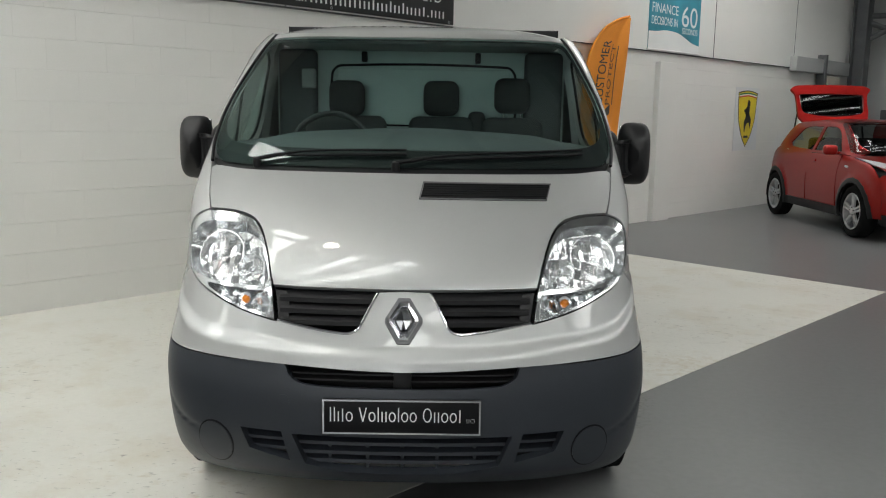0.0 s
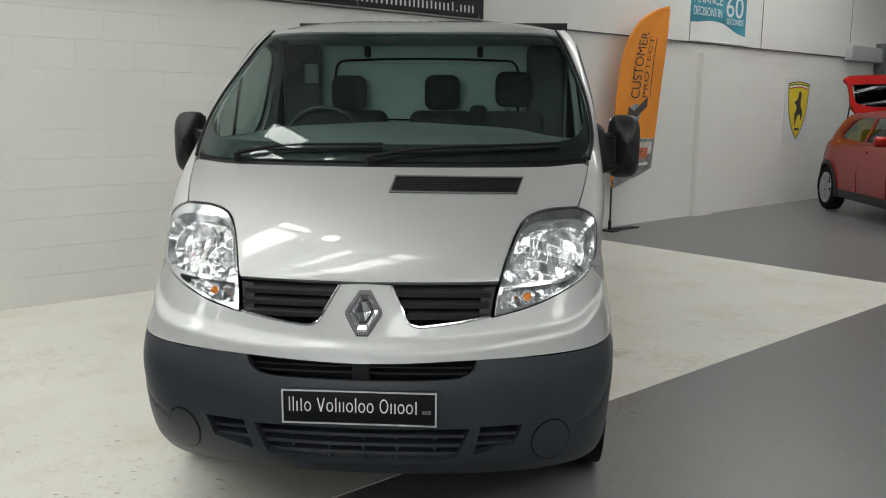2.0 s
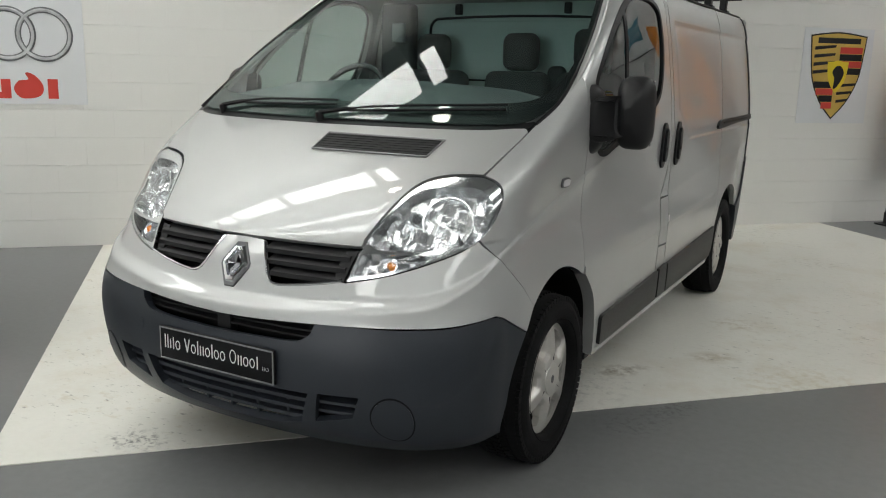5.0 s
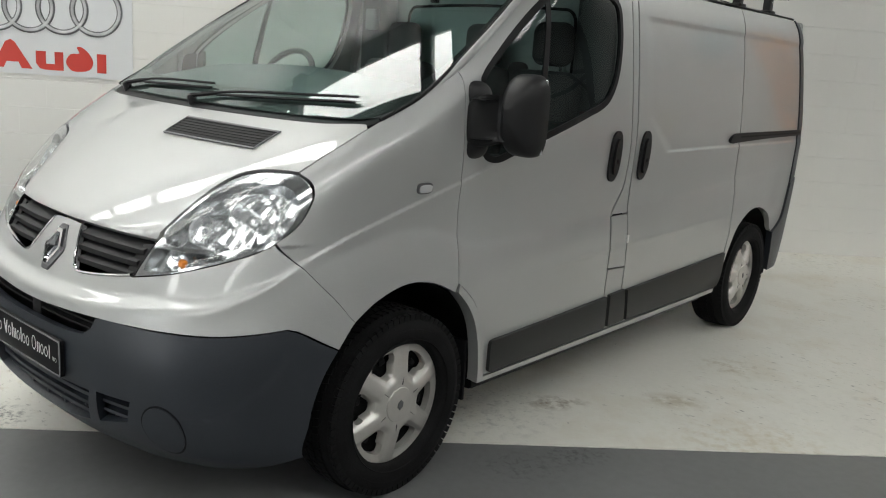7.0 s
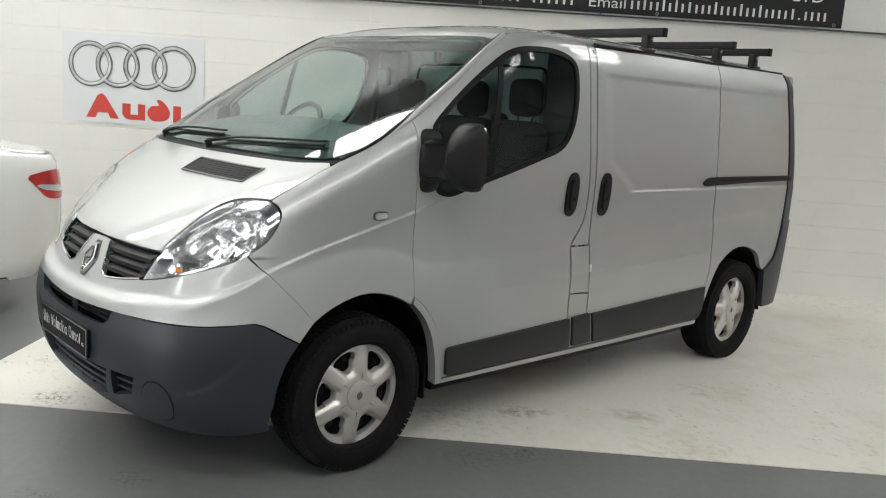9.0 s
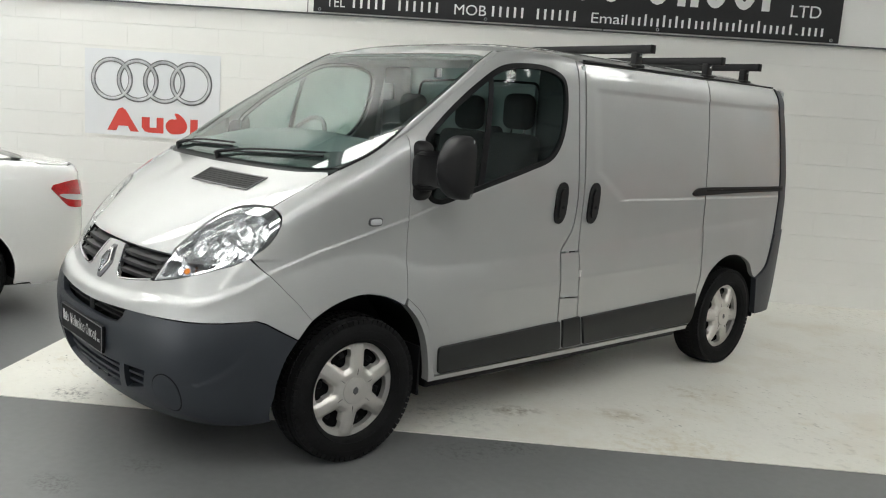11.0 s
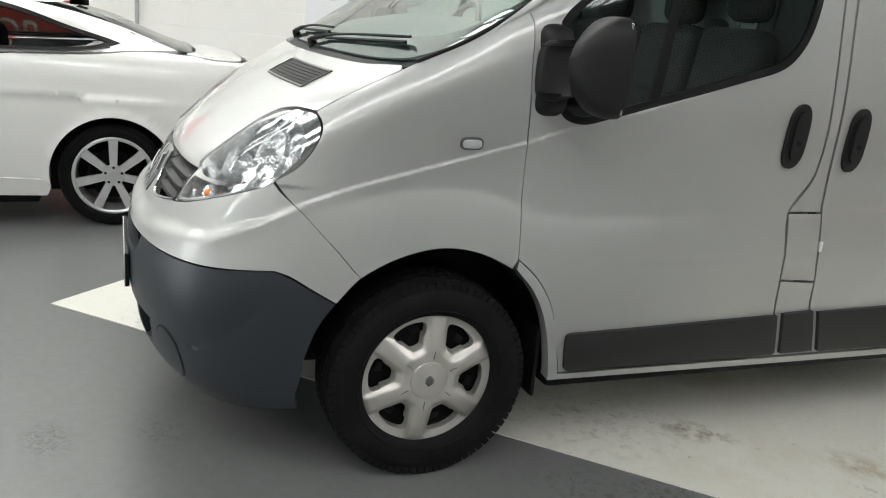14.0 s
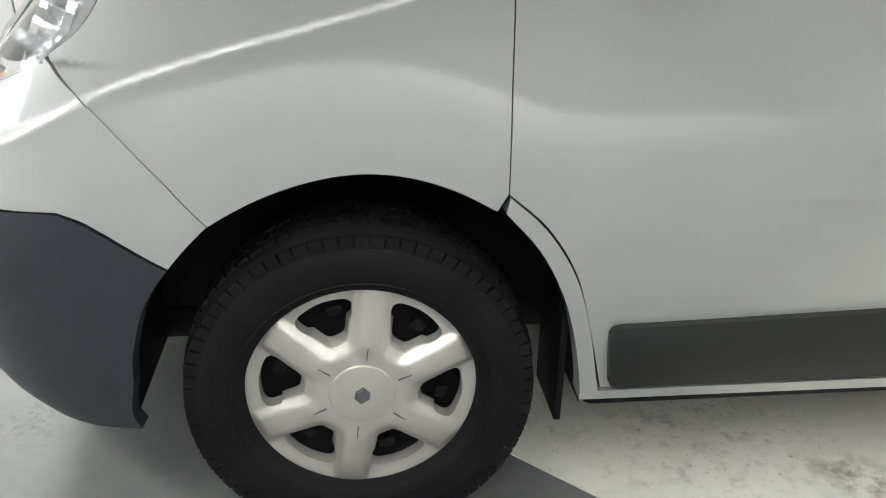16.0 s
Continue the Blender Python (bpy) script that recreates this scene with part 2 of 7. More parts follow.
class Skin:
    """The outer surface of a vehicle: at each height a plan outline, from the middle of its visible end (y = nose) round the corner and along the side.
    Places on it: mode f (x, z), mode s (y, z), mode c (x + y - nose, z)."""

    def __init__(self, nose, wide, power, kay, taper, deep, reach, tail=(), relief=None):
        self.nose_tab, self.wide, self.power, self.kay, self.taper, self.deep, self.reach, self.tail, self.relief = nose, wide, power, kay, taper, deep, reach, tail, relief

        self.known = {}

    def level(self, z):
        """Nose, half width, taper, power and root of the plan outline at a height."""
        if z not in self.known:
            if len(self.known) > 50000:
                self.known.clear()
            self.known[z] = tuple(hermite(t, z) for t in (self.nose_tab, self.wide, self.taper, self.power, self.kay))
        return self.known[z]

    def nose(self, z):
        return self.level(z)[0]

    def width(self, y, z):
        _, wide, taper, _, _ = self.level(z)
        w = wide * (1 - taper * (1 - smooth(self.reach[0], self.reach[1], y)))
        if self.tail:
            w *= 1 - self.tail[2] * max(0.0, (y - self.tail[0]) / self.tail[1]) ** 3
        return w

    def half(self, y, z):
        nose, _, _, power, kay = self.level(z)
        t = min(1.0, max(0.0, (y - nose) / self.deep))
        return self.width(y, z) * (1 - (1 - t) ** power) ** kay

    def front(self, x, z):
        yf, _, _, p, k = self.level(z)
        y = yf
        for _ in range(5):
            q = min(0.9999, abs(x) / self.width(y, z))
            y = yf + self.deep * (1 - (1 - q ** (1 / k)) ** (1 / p))
        return y

    def place(self, mode, a, z):
        """The point with a >= 0."""
        if mode == "f":
            return a, self.front(a, z), z
        if mode == "s":
            return self.half(a, z), a, z
        yf = self.nose(z)
        lo, hi = yf, yf + max(a, 0.0) + 1e-6
        for _ in range(20):
            mid = (lo + hi) / 2
            if self.half(mid, z) + mid - yf > a:
                hi = mid
            else:
                lo = mid
        y = (lo + hi) / 2
        x = self.half(y, z)
        if x < 0.6 * self.width(y, z):
            x = a - (y - yf)
            y = self.front(x, z)
        return x, y, z

    def normal(self, x, y, z):
        e = 2e-3
        if x < 0.8 * self.width(y, z):
            return Vector(((self.front(x + e, z) - self.front(abs(x - e), z)) / (2 * e) if x > e else 0.0, -1, (self.front(x, z + e) - self.front(x, z - e)) / (2 * e))).normalized()
        return Vector((1, -(self.half(y + e, z) - self.half(y - e, z)) / (2 * e), -(self.half(y, z + e) - self.half(y, z - e)) / (2 * e))).normalized()

    def point(self, mode, a, z, off=0.0, plain=False):
        """Place and normal for a signed a; off lifts it along the normal; plain leaves the relief out."""
        s, a = (-1 if a < 0 else 1), abs(a)

        def at(a, z):
            p = self.place(mode, a, z)
            n = self.normal(*p)
            return Vector(p) + n * (off + (self.relief(*p) if self.relief and not plain else 0.0)), n
        p, n = at(a, z)
        if self.relief:
            e = 2.5e-3
            m = (at(a + e, z)[0] - p).cross(at(a, z + e)[0] - p)
            if m.length > 1e-12:
                m.normalize()
                n = m if m.dot(n) > 0 else -m
        return Vector((s * p.x, p.y, p.z)), Vector((s * n.x, n.y, n.z))


def panel(skin, name, loops, mode, mat, parent, label="", step=0.05, off=0.0, edge=0.016, gap=0.002, side=1, shade=None, even=0):
    """A body panel: the outline loops[0], with holes loops[1:], laid on the skin, its edges turned inwards. side -1 lays it on the other side.
    shade: a smooth run of normals over the panel, in place of the skin's own; even: how often the normals are evened out, apart from the relief."""
    loops = [inset(list(loops[0]), gap)] + [inset(list(l), -gap) for l in loops[1:]]
    if side < 0:
        loops = [[(-a, z) for a, z in l] for l in loops]
    bm = bmesh.new()
    edges = []
    for l in loops:
        vs = [bm.verts.new((a, z, 0)) for a, z in l]
        edges += [bm.edges.new((vs[k], vs[(k + 1) % len(vs)])) for k in range(len(vs))]
    bmesh.ops.triangle_fill(bm, use_beauty=True, use_dissolve=False, edges=edges, normal=(0, 0, 1))
    for axis in (0, 1):
        lo, hi = min(v.co[axis] for v in bm.verts), max(v.co[axis] for v in bm.verts)
        for k in range(math.floor(lo / step) + 1, math.ceil(hi / step)):
            at, no = [0, 0, 0], [0, 0, 0]
            at[axis], no[axis] = k * step, 1
            bmesh.ops.bisect_plane(bm, geom=bm.verts[:] + bm.edges[:] + bm.faces[:], dist=1e-5, plane_co=at, plane_no=no)
    bm.verts.index_update()
    normals, base = {}, {}
    for v in bm.verts:
        p, n = skin.point(mode, v.co.x, v.co.y, off)
        if even:
            base[v.index] = skin.point(mode, v.co.x, v.co.y, off, True)[1]
        v.co, normals[v.index] = p, n
    if even:
        bm.verts.ensure_lookup_table()
        first = np.array([base[k][:] for k in range(len(bm.verts))])
        now = first.copy()
        pairs = np.array([(e.verts[0].index, e.verts[1].index) for e in bm.edges])
        weight = 1 / np.maximum(1e-3, np.array([e.calc_length() for e in bm.edges]))[:, None]
        for _ in range(even):
            total, mass = now * 40.0, np.full((len(now), 1), 40.0)
            np.add.at(total, pairs[:, 0], now[pairs[:, 1]] * weight)
            np.add.at(total, pairs[:, 1], now[pairs[:, 0]] * weight)
            np.add.at(mass, pairs[:, 0], weight)
            np.add.at(mass, pairs[:, 1], weight)
            now = total / mass
        for k in normals:
            normals[k] = (normals[k] - Vector(first[k]) + Vector(now[k])).normalized()
    for f in bm.faces:
        f.normal_update()
        if f.normal.dot(normals[f.verts[0].index]) < 0:
            f.normal_flip()
    faces = bm.faces[:]
    rim = [e for e in bm.edges if e.is_boundary]
    below = {}
    for e in rim:
        for v in e.verts:
            if v not in below:
                below[v] = bm.verts.new(v.co - normals[v.index] * edge)
    surface = len(faces)
    for e in rim:
        f = e.link_faces[0]
        a, b = e.verts
        l = next(l for l in f.loops if l.edge == e)
        a, b = l.vert, l.link_loop_next.vert
        bm.faces.new((b, a, below[a], below[b]))
    bm.faces.index_update()
    me = bpy.data.meshes.new(name)
    top = {v.index for f in faces for v in f.verts}
    bm.verts.index_update()
    bm.to_mesh(me)
    bm.free()
    me.polygons.foreach_set("use_smooth", [True] * len(me.polygons))
    split = []
    for poly in me.polygons:
        for vi in poly.vertices:
            split.append((shade(me.vertices[vi].co) if shade else normals[vi]) if poly.index < surface else poly.normal)
    me.normals_split_custom_set(split)
    me.materials.append(mat)
    ob = new(name, me)
    ob.parent = parent
    return tagged(ob, label)


# ---- the showroom ----
WALL = pose(0.17, 6.67, 0, 0, 0, 45)     # along the block wall: x along it, -y into the room
FLOOR_GREY = material("grey floor paint", (0.150, 0.153, 0.154), 0.31, 0, spec=0.42, grain=0.05, grain_size=25, wear=0.05, wear_size=1.3, rough_vary=0.03, bump=0.03, bump_size=60)
WALL_PAINT = material("white masonry paint", (0.78, 0.775, 0.745), 0.55, 0, grain=0.012, grain_size=120, wear=0.02, wear_size=1.2, bump=0.25, bump_size=160, per_piece=0.006)
SHEET = material("white lining board", (0.78, 0.78, 0.755), 0.5, 0, grain=0.01, grain_size=60, wear=0.02, wear_size=0.8)
CLADDING = material("grey steel cladding", (0.42, 0.43, 0.43), 0.5, 0.1, wear=0.06, wear_size=0.7)
STEELWORK = material("grey painted steelwork", (0.10, 0.105, 0.11), 0.55, 0.2, grain=0.08, wear=0.12, wear_size=4)


def layer(nt, prev, size, lo, hi, colour, amount, detail=6, stretch=(1, 1, 1), mask=None):
    """Lays a colour over prev where a noise of that size passes lo to hi, within mask."""
    geo, mp, n, r, mix = (nt.nodes.new(k) for k in ("ShaderNodeNewGeometry", "ShaderNodeMapping", "ShaderNodeTexNoise", "ShaderNodeMapRange", "ShaderNodeMix"))
    mp.inputs["Scale"].default_value, mp.inputs["Rotation"].default_value = stretch, (0, 0, 0.6)
    nt.links.new(geo.outputs["Position"], mp.inputs["Vector"])
    n.inputs["Scale"].default_value, n.inputs["Detail"].default_value, n.inputs["Roughness"].default_value = size, detail, 0.65
    nt.links.new(mp.outputs["Vector"], n.inputs["Vector"])
    r.inputs["From Min"].default_value, r.inputs["From Max"].default_value, r.inputs["To Max"].default_value = lo, hi, amount
    nt.links.new(n.outputs["Fac"], r.inputs["Value"])
    fac = r.outputs["Result"]
    if mask is not None:
        mu = nt.nodes.new("ShaderNodeMath")
        mu.operation = "MULTIPLY"
        nt.links.new(fac, mu.inputs[0])
        nt.links.new(mask, mu.inputs[1])
        fac = mu.outputs[0]
    mix.data_type = "RGBA"
    nt.links.new(fac, mix.inputs["Factor"])
    nt.links.new(prev, mix.inputs[6])
    mix.inputs[7].default_value = (*colour, 1)
    return mix.outputs[2]


def patch(nt, x, y, r, long=1.0, turn=0.0):
    """A soft round patch of floor."""
    geo, mp, ln, r_ = (nt.nodes.new(k) for k in ("ShaderNodeNewGeometry", "ShaderNodeMapping", "ShaderNodeVectorMath", "ShaderNodeMapRange"))
    mp.vector_type = "TEXTURE"
    mp.inputs["Location"].default_value, mp.inputs["Rotation"].default_value, mp.inputs["Scale"].default_value = (x, y, 0), (0, 0, turn), (r * long, r, 1)
    nt.links.new(geo.outputs["Position"], mp.inputs["Vector"])
    ln.operation = "LENGTH"
    nt.links.new(mp.outputs["Vector"], ln.inputs[0])
    r_.inputs["From Min"].default_value, r_.inputs["From Max"].default_value, r_.inputs["To Min"].default_value, r_.inputs["To Max"].default_value = 0.35, 1.0, 1.0, 0.0
    nt.links.new(ln.outputs["Value"], r_.inputs["Value"])
    return r_.outputs["Result"]


def stained(m, spots):
    """Stains of (x, y, radius, stretch, turn, colour, noise size, threshold, amount) on a floor paint."""
    nt = m.node_tree
    p = nt.nodes["Principled BSDF"]
    c = p.inputs["Base Color"].links[0].from_socket
    for x, y, r, long, turn, colour, size, lo, amount in spots:
        c = layer(nt, c, size, lo, lo + .16, colour, amount, 6, (1, 1, 1), patch(nt, x, y, r, long, turn))
    nt.links.new(c, p.inputs["Base Color"])


def floor_white_material():
    """White floor paint with scuffs, dark specks and yellowish stains."""
    m = material("white floor paint", (0.70, 0.69, 0.635), 0.34, 0, grain=0.02, grain_size=30, wear=0.05, wear_size=1.1, rough_vary=0.1, bump=0.03, bump_size=50)
    nt = m.node_tree
    p = nt.nodes["Principled BSDF"]
    c = p.inputs["Base Color"].links[0].from_socket
    geo, broad, zone = (nt.nodes.new(k) for k in ("ShaderNodeNewGeometry", "ShaderNodeTexNoise", "ShaderNodeMapRange"))
    broad.inputs["Scale"].default_value, broad.inputs["Detail"].default_value = 0.9, 3
    nt.links.new(geo.outputs["Position"], broad.inputs["Vector"])
    zone.inputs["From Min"].default_value, zone.inputs["From Max"].default_value = 0.47, 0.60
    nt.links.new(broad.outputs["Fac"], zone.inputs["Value"])
    c = layer(nt, c, 1.6, 0.50, 0.70, (0.56, 0.50, 0.39), 0.55)
    c = layer(nt, c, 9, 0.57, 0.70, (0.50, 0.43, 0.31), 0.5, 8, (1, 1.6, 1), zone.outputs["Result"])
    c = layer(nt, c, 16, 0.60, 0.68, (0.18, 0.17, 0.15), 0.75, 8, (1, 2.2, 1), zone.outputs["Result"])
    c = layer(nt, c, 45, 0.68, 0.74, (0.12, 0.11, 0.10), 0.7, 4)
    nt.links.new(c, p.inputs["Base Color"])
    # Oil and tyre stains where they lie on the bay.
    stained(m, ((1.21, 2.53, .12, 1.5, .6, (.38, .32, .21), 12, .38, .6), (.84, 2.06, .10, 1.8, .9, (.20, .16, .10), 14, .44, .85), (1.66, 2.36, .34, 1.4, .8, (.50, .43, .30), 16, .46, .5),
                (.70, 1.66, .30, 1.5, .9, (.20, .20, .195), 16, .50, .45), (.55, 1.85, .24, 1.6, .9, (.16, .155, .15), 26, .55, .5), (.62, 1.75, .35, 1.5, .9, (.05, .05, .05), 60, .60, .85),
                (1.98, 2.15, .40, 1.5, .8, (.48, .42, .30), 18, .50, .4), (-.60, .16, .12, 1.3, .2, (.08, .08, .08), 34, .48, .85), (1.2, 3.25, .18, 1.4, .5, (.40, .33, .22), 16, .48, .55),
                (1.38, 5.45, .25, 1.6, .4, (.25, .22, .16), 20, .54, .65), (2.5, 3.4, .8, 1.6, .8, (.30, .28, .24), 12, .55, .45), (-2.0, 2.4, .9, 1.5, .3, (.40, .36, .28), 8, .55, .4), (.35, 6.6, .6, 2.2, .78, (.15, .14, .12), 18, .56, .65)))
    return m


FLOOR_WHITE = floor_white_material()
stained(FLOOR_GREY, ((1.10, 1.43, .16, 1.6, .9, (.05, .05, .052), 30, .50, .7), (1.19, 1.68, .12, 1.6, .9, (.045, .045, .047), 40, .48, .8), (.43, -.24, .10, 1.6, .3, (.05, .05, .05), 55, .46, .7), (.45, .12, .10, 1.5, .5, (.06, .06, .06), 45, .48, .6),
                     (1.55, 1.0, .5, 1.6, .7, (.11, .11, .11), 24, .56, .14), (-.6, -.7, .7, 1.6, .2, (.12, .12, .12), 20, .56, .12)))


def in_wall_frame(ob):
    ob.matrix_basis = WALL
    return ob


def setting(name, bm, mat, label, category, smooth=None):
    return in_wall_frame(finish(name, bm, mat, None, label, smooth, category, "", "structure"))


def showroom():
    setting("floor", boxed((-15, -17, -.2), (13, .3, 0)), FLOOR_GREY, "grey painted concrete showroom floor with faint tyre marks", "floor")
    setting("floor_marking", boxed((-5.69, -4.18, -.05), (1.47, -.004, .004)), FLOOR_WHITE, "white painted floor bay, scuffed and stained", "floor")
    setting("wall_north", boxed((-15, .012, 0), (13, .24, 2.452)), WALL_PAINT, "white painted blockwork wall", "wall")
    setting("wall_north_upper", boxed((-15, -.030, 2.462), (13, .24, 6.2), .004), SHEET, "smooth white lining above the blockwork", "wall")
    setting("trim", boxed((-15, -.034, 2.452), (13, .02, 2.4625)), STEELWORK, "dark edge trim under the lining boards", "trim")
    for k, u in enumerate((-13.2, -9.1, -4.9, -2.1, 5.95, 9.0)):
        setting("trim", boxed((u - .004, -.036, 2.463), (u + .004, -.029, 6.1)), STEELWORK, "narrow cover strip between lining boards", "trim")
    # A painted pier.
    setting("wall_pier", boxed((4.30, -.085, 0), (4.76, .05, 2.32), .006), WALL_PAINT, "white painted pier on the blockwork wall", "wall")
    # The other sides close the room.
    setting("wall_east", boxed((12.6, -17, 0), (12.85, .3, 6.2)), CLADDING, "grey clad end wall", "wall")
    bm = bmesh.new()
    box(bm, (-15.2, -9.2, 0), (-14.9, .3, 6.2))
    box(bm, (-15.2, -17, 0), (-14.9, -14.6, 6.2))
    box(bm, (-15.2, -14.6, 3.9), (-14.9, -9.2, 6.2))
    setting("wall_west", bm, SHEET, "white end wall with an opening for the added glowing door", "wall")
    # Unseen glowing door, added to brighten the floor and coupe from the west.
    setting("fill_light_door", boxed((-15.12, -14.62, 0), (-15.06, -9.18, 3.92)), glowing("glowing fill-light door", (.95, .98, 1.0), 2.6), "wide glowing door, unseen, added as fill light", "door")
    setting("wall_south", boxed((-15, -17.2, 0), (13, -16.9, 6.2)), DULL, "grey wall across the showroom", "wall")
    # Roof with rooflight openings in rows along the wall.
    DARK_TO = 2.6
    ROWS_LIT = [(-14.6, -4.25, .58, 1.4), (-14.6, -4.4, 2.4, 2.95), (-14.6, -4.1, 3.55, 4.05), (-14.6, 11.5, 8.2, 9.0), (-14.6, 11.5, 12.2, 12.9)]
    bm = bmesh.new()
    v0 = -.3
    for u0, u1, va, vb in ROWS_LIT:
        box(bm, (-15, -va, 6.0), (13, -v0, 6.15))
        if u1 < 0:
            box(bm, (u1, -vb, 6.0), (DARK_TO, -va, 6.15))
            box(bm, (8.0, -vb, 6.0), (13, -va, 6.15))
        else:
            box(bm, (u1, -vb, 6.0), (13, -va, 6.15))
        box(bm, (-15, -vb, 6.0), (u0, -va, 6.15))
        v0 = vb
    box(bm, (-15, -17, 6.0), (13, -v0, 6.15))
    setting("ceiling", bm, ROOF_SHEET, "grey clad roof with rows of rooflights", "ceiling")
    glow = glowing("translucent rooflight sheet", (0.98, 0.99, 0.955), ROOFLIGHT)
    for u0, u1, va, vb in ROWS_LIT:
        setting("rooflight", boxed((u0 - .02, -vb - .02, 6.05), (u1 + .02, -va + .02, 6.08)), glow, "bright translucent rooflight", "window")
        if u1 < 0:
            setting("rooflight", boxed((DARK_TO - .02, -vb - .02, 6.05), (8.02, -va + .02, 6.08)), glow, "bright translucent rooflight", "window")
    for k in range(14):
        u = -14.3 + 1.95 * k
        setting("purlin", boxed((u - .075, -16.9, 5.80), (u + .075, .2, 5.995), .008), STEELWORK, "steel purlin under the roof", "beam")
    for v in (2.7, 6.4, 11.0, 15.0):
        setting("rafter", boxed((-15, -v - .09, 5.40), (12.6, -v + .09, 5.79), .01), STEELWORK, "steel roof rafter", "beam")


ROOF_SHEET = material("grey roof sheeting", (0.28, 0.285, 0.282), 0.6, 0.1, wear=0.08, wear_size=0.7)
DULL = material("grey painted wall", (0.45, 0.45, 0.44), 0.6, 0, grain=0.03, wear=0.06, wear_size=0.9)
showroom()


def marks(pattern, height, width, m, stroke=.085):
    """A line of writing as plain shapes, in one mesh, in the plane z = 0, along x: I tall bar, t lower bar, i short bar, o small ring, O tall ring, V leaning bars."""
    wide = {"I": .42, "t": .50, "i": .42, "o": .92, "O": 1.15, "V": 1.05, " ": .48, ".": .40}
    unit, x, bm = width / sum(wide[c] for c in pattern), 0.0, bmesh.new()
    t = stroke * height

    def ring(cx, cz, rx, rz):
        for k in range(20):
            a, b = 2 * math.pi * k / 20, 2 * math.pi * (k + 1) / 20
            vs = [bm.verts.new((cx + r * math.cos(q), cz + h * math.sin(q), .0012)) for q, r, h in ((a, rx, rz), (b, rx, rz), (b, rx - t, rz - t), (a, rx - t, rz - t))]
            bm.faces.new(vs)

    for c in pattern:
        w = wide[c] * unit
        mid = x + w / 2
        if c in "Iti.":
            h = {"I": 1.0, "t": .88, "i": .70, ".": .14}[c] * height
            box(bm, (mid - t / 2, 0, 0), (mid + t / 2, h, .0012))
        elif c in "oO":
            h = (.70 if c == "o" else 1.0) * height
            ring(mid, h / 2, w * .42, h / 2)
        elif c == "V":
            for s in (-1, 1):
                box(bm, (-t / 2, 0, 0), (t / 2, height, .0012), m=Matrix.Translation((mid, 0, 0)) @ pose(0, 0, 0, 0, 0, -s * math.degrees(math.atan2(w * .36, height))))
        x += w
    bmesh.ops.transform(bm, matrix=m, verts=bm.verts[:])
    return bm


def writing(text, size, m, mat, name, parent, label="", width=None):
    """Real lettering in the built-in font, turned into a mesh."""
    cu = bpy.data.curves.new(name, "FONT")
    cu.body, cu.size, cu.extrude = text, size, .001
    tmp = bpy.data.objects.new(name, cu)
    scene.collection.objects.link(tmp)
    me = bpy.data.meshes.new_from_object(tmp.evaluated_get(bpy.context.evaluated_depsgraph_get()))
    bpy.data.objects.remove(tmp)
    if width:
        xs = [v.co.x for v in me.vertices]
        k = width / (max(xs) - min(xs))
        for v in me.vertices:
            v.co.x *= k
    me.transform(m)
    me.materials.append(mat)
    ob = new(name, me)
    ob.parent = parent
    return tagged(ob, label, kind="stuff")


# ---- the panel van ----
SWAGE = [(0.301, 0.82), (0.345, 0.846), (0.502, 0.906), (0.654, 0.958), (0.872, 1.019), (1.164, 1.106), (1.331, 1.165), (1.44, 1.195), (1.709, 1.276), (2.049, 1.385)]
SHOULDER = [(0.453, 0.848), (0.514, 0.878), (0.626, 0.914), (0.768, 0.948), (0.927, 0.963), (1.081, 0.944), (1.177, 0.91), (1.233, 0.889), (1.314, 0.878), (1.613, 0.884), (2.163, 0.903), (2.414, 0.915), (3.557, 0.983), (4.418, 1.028)]


RIDGE = [(0, 0.705), (0.342, 0.717), (0.615, 0.741), (0.842, 0.759), (0.92, 0.774), (0.99, 0.80), (1.08, 0.836), (1.175, 0.889), (1.25, 0.915), (1.5, 0.99)]


SCOOP = [(0.40, 0.80), (0.436, 0.88), (0.45, 0.956), (0.515, 1.12), (0.60, 1.226), (0.70, 1.262)]


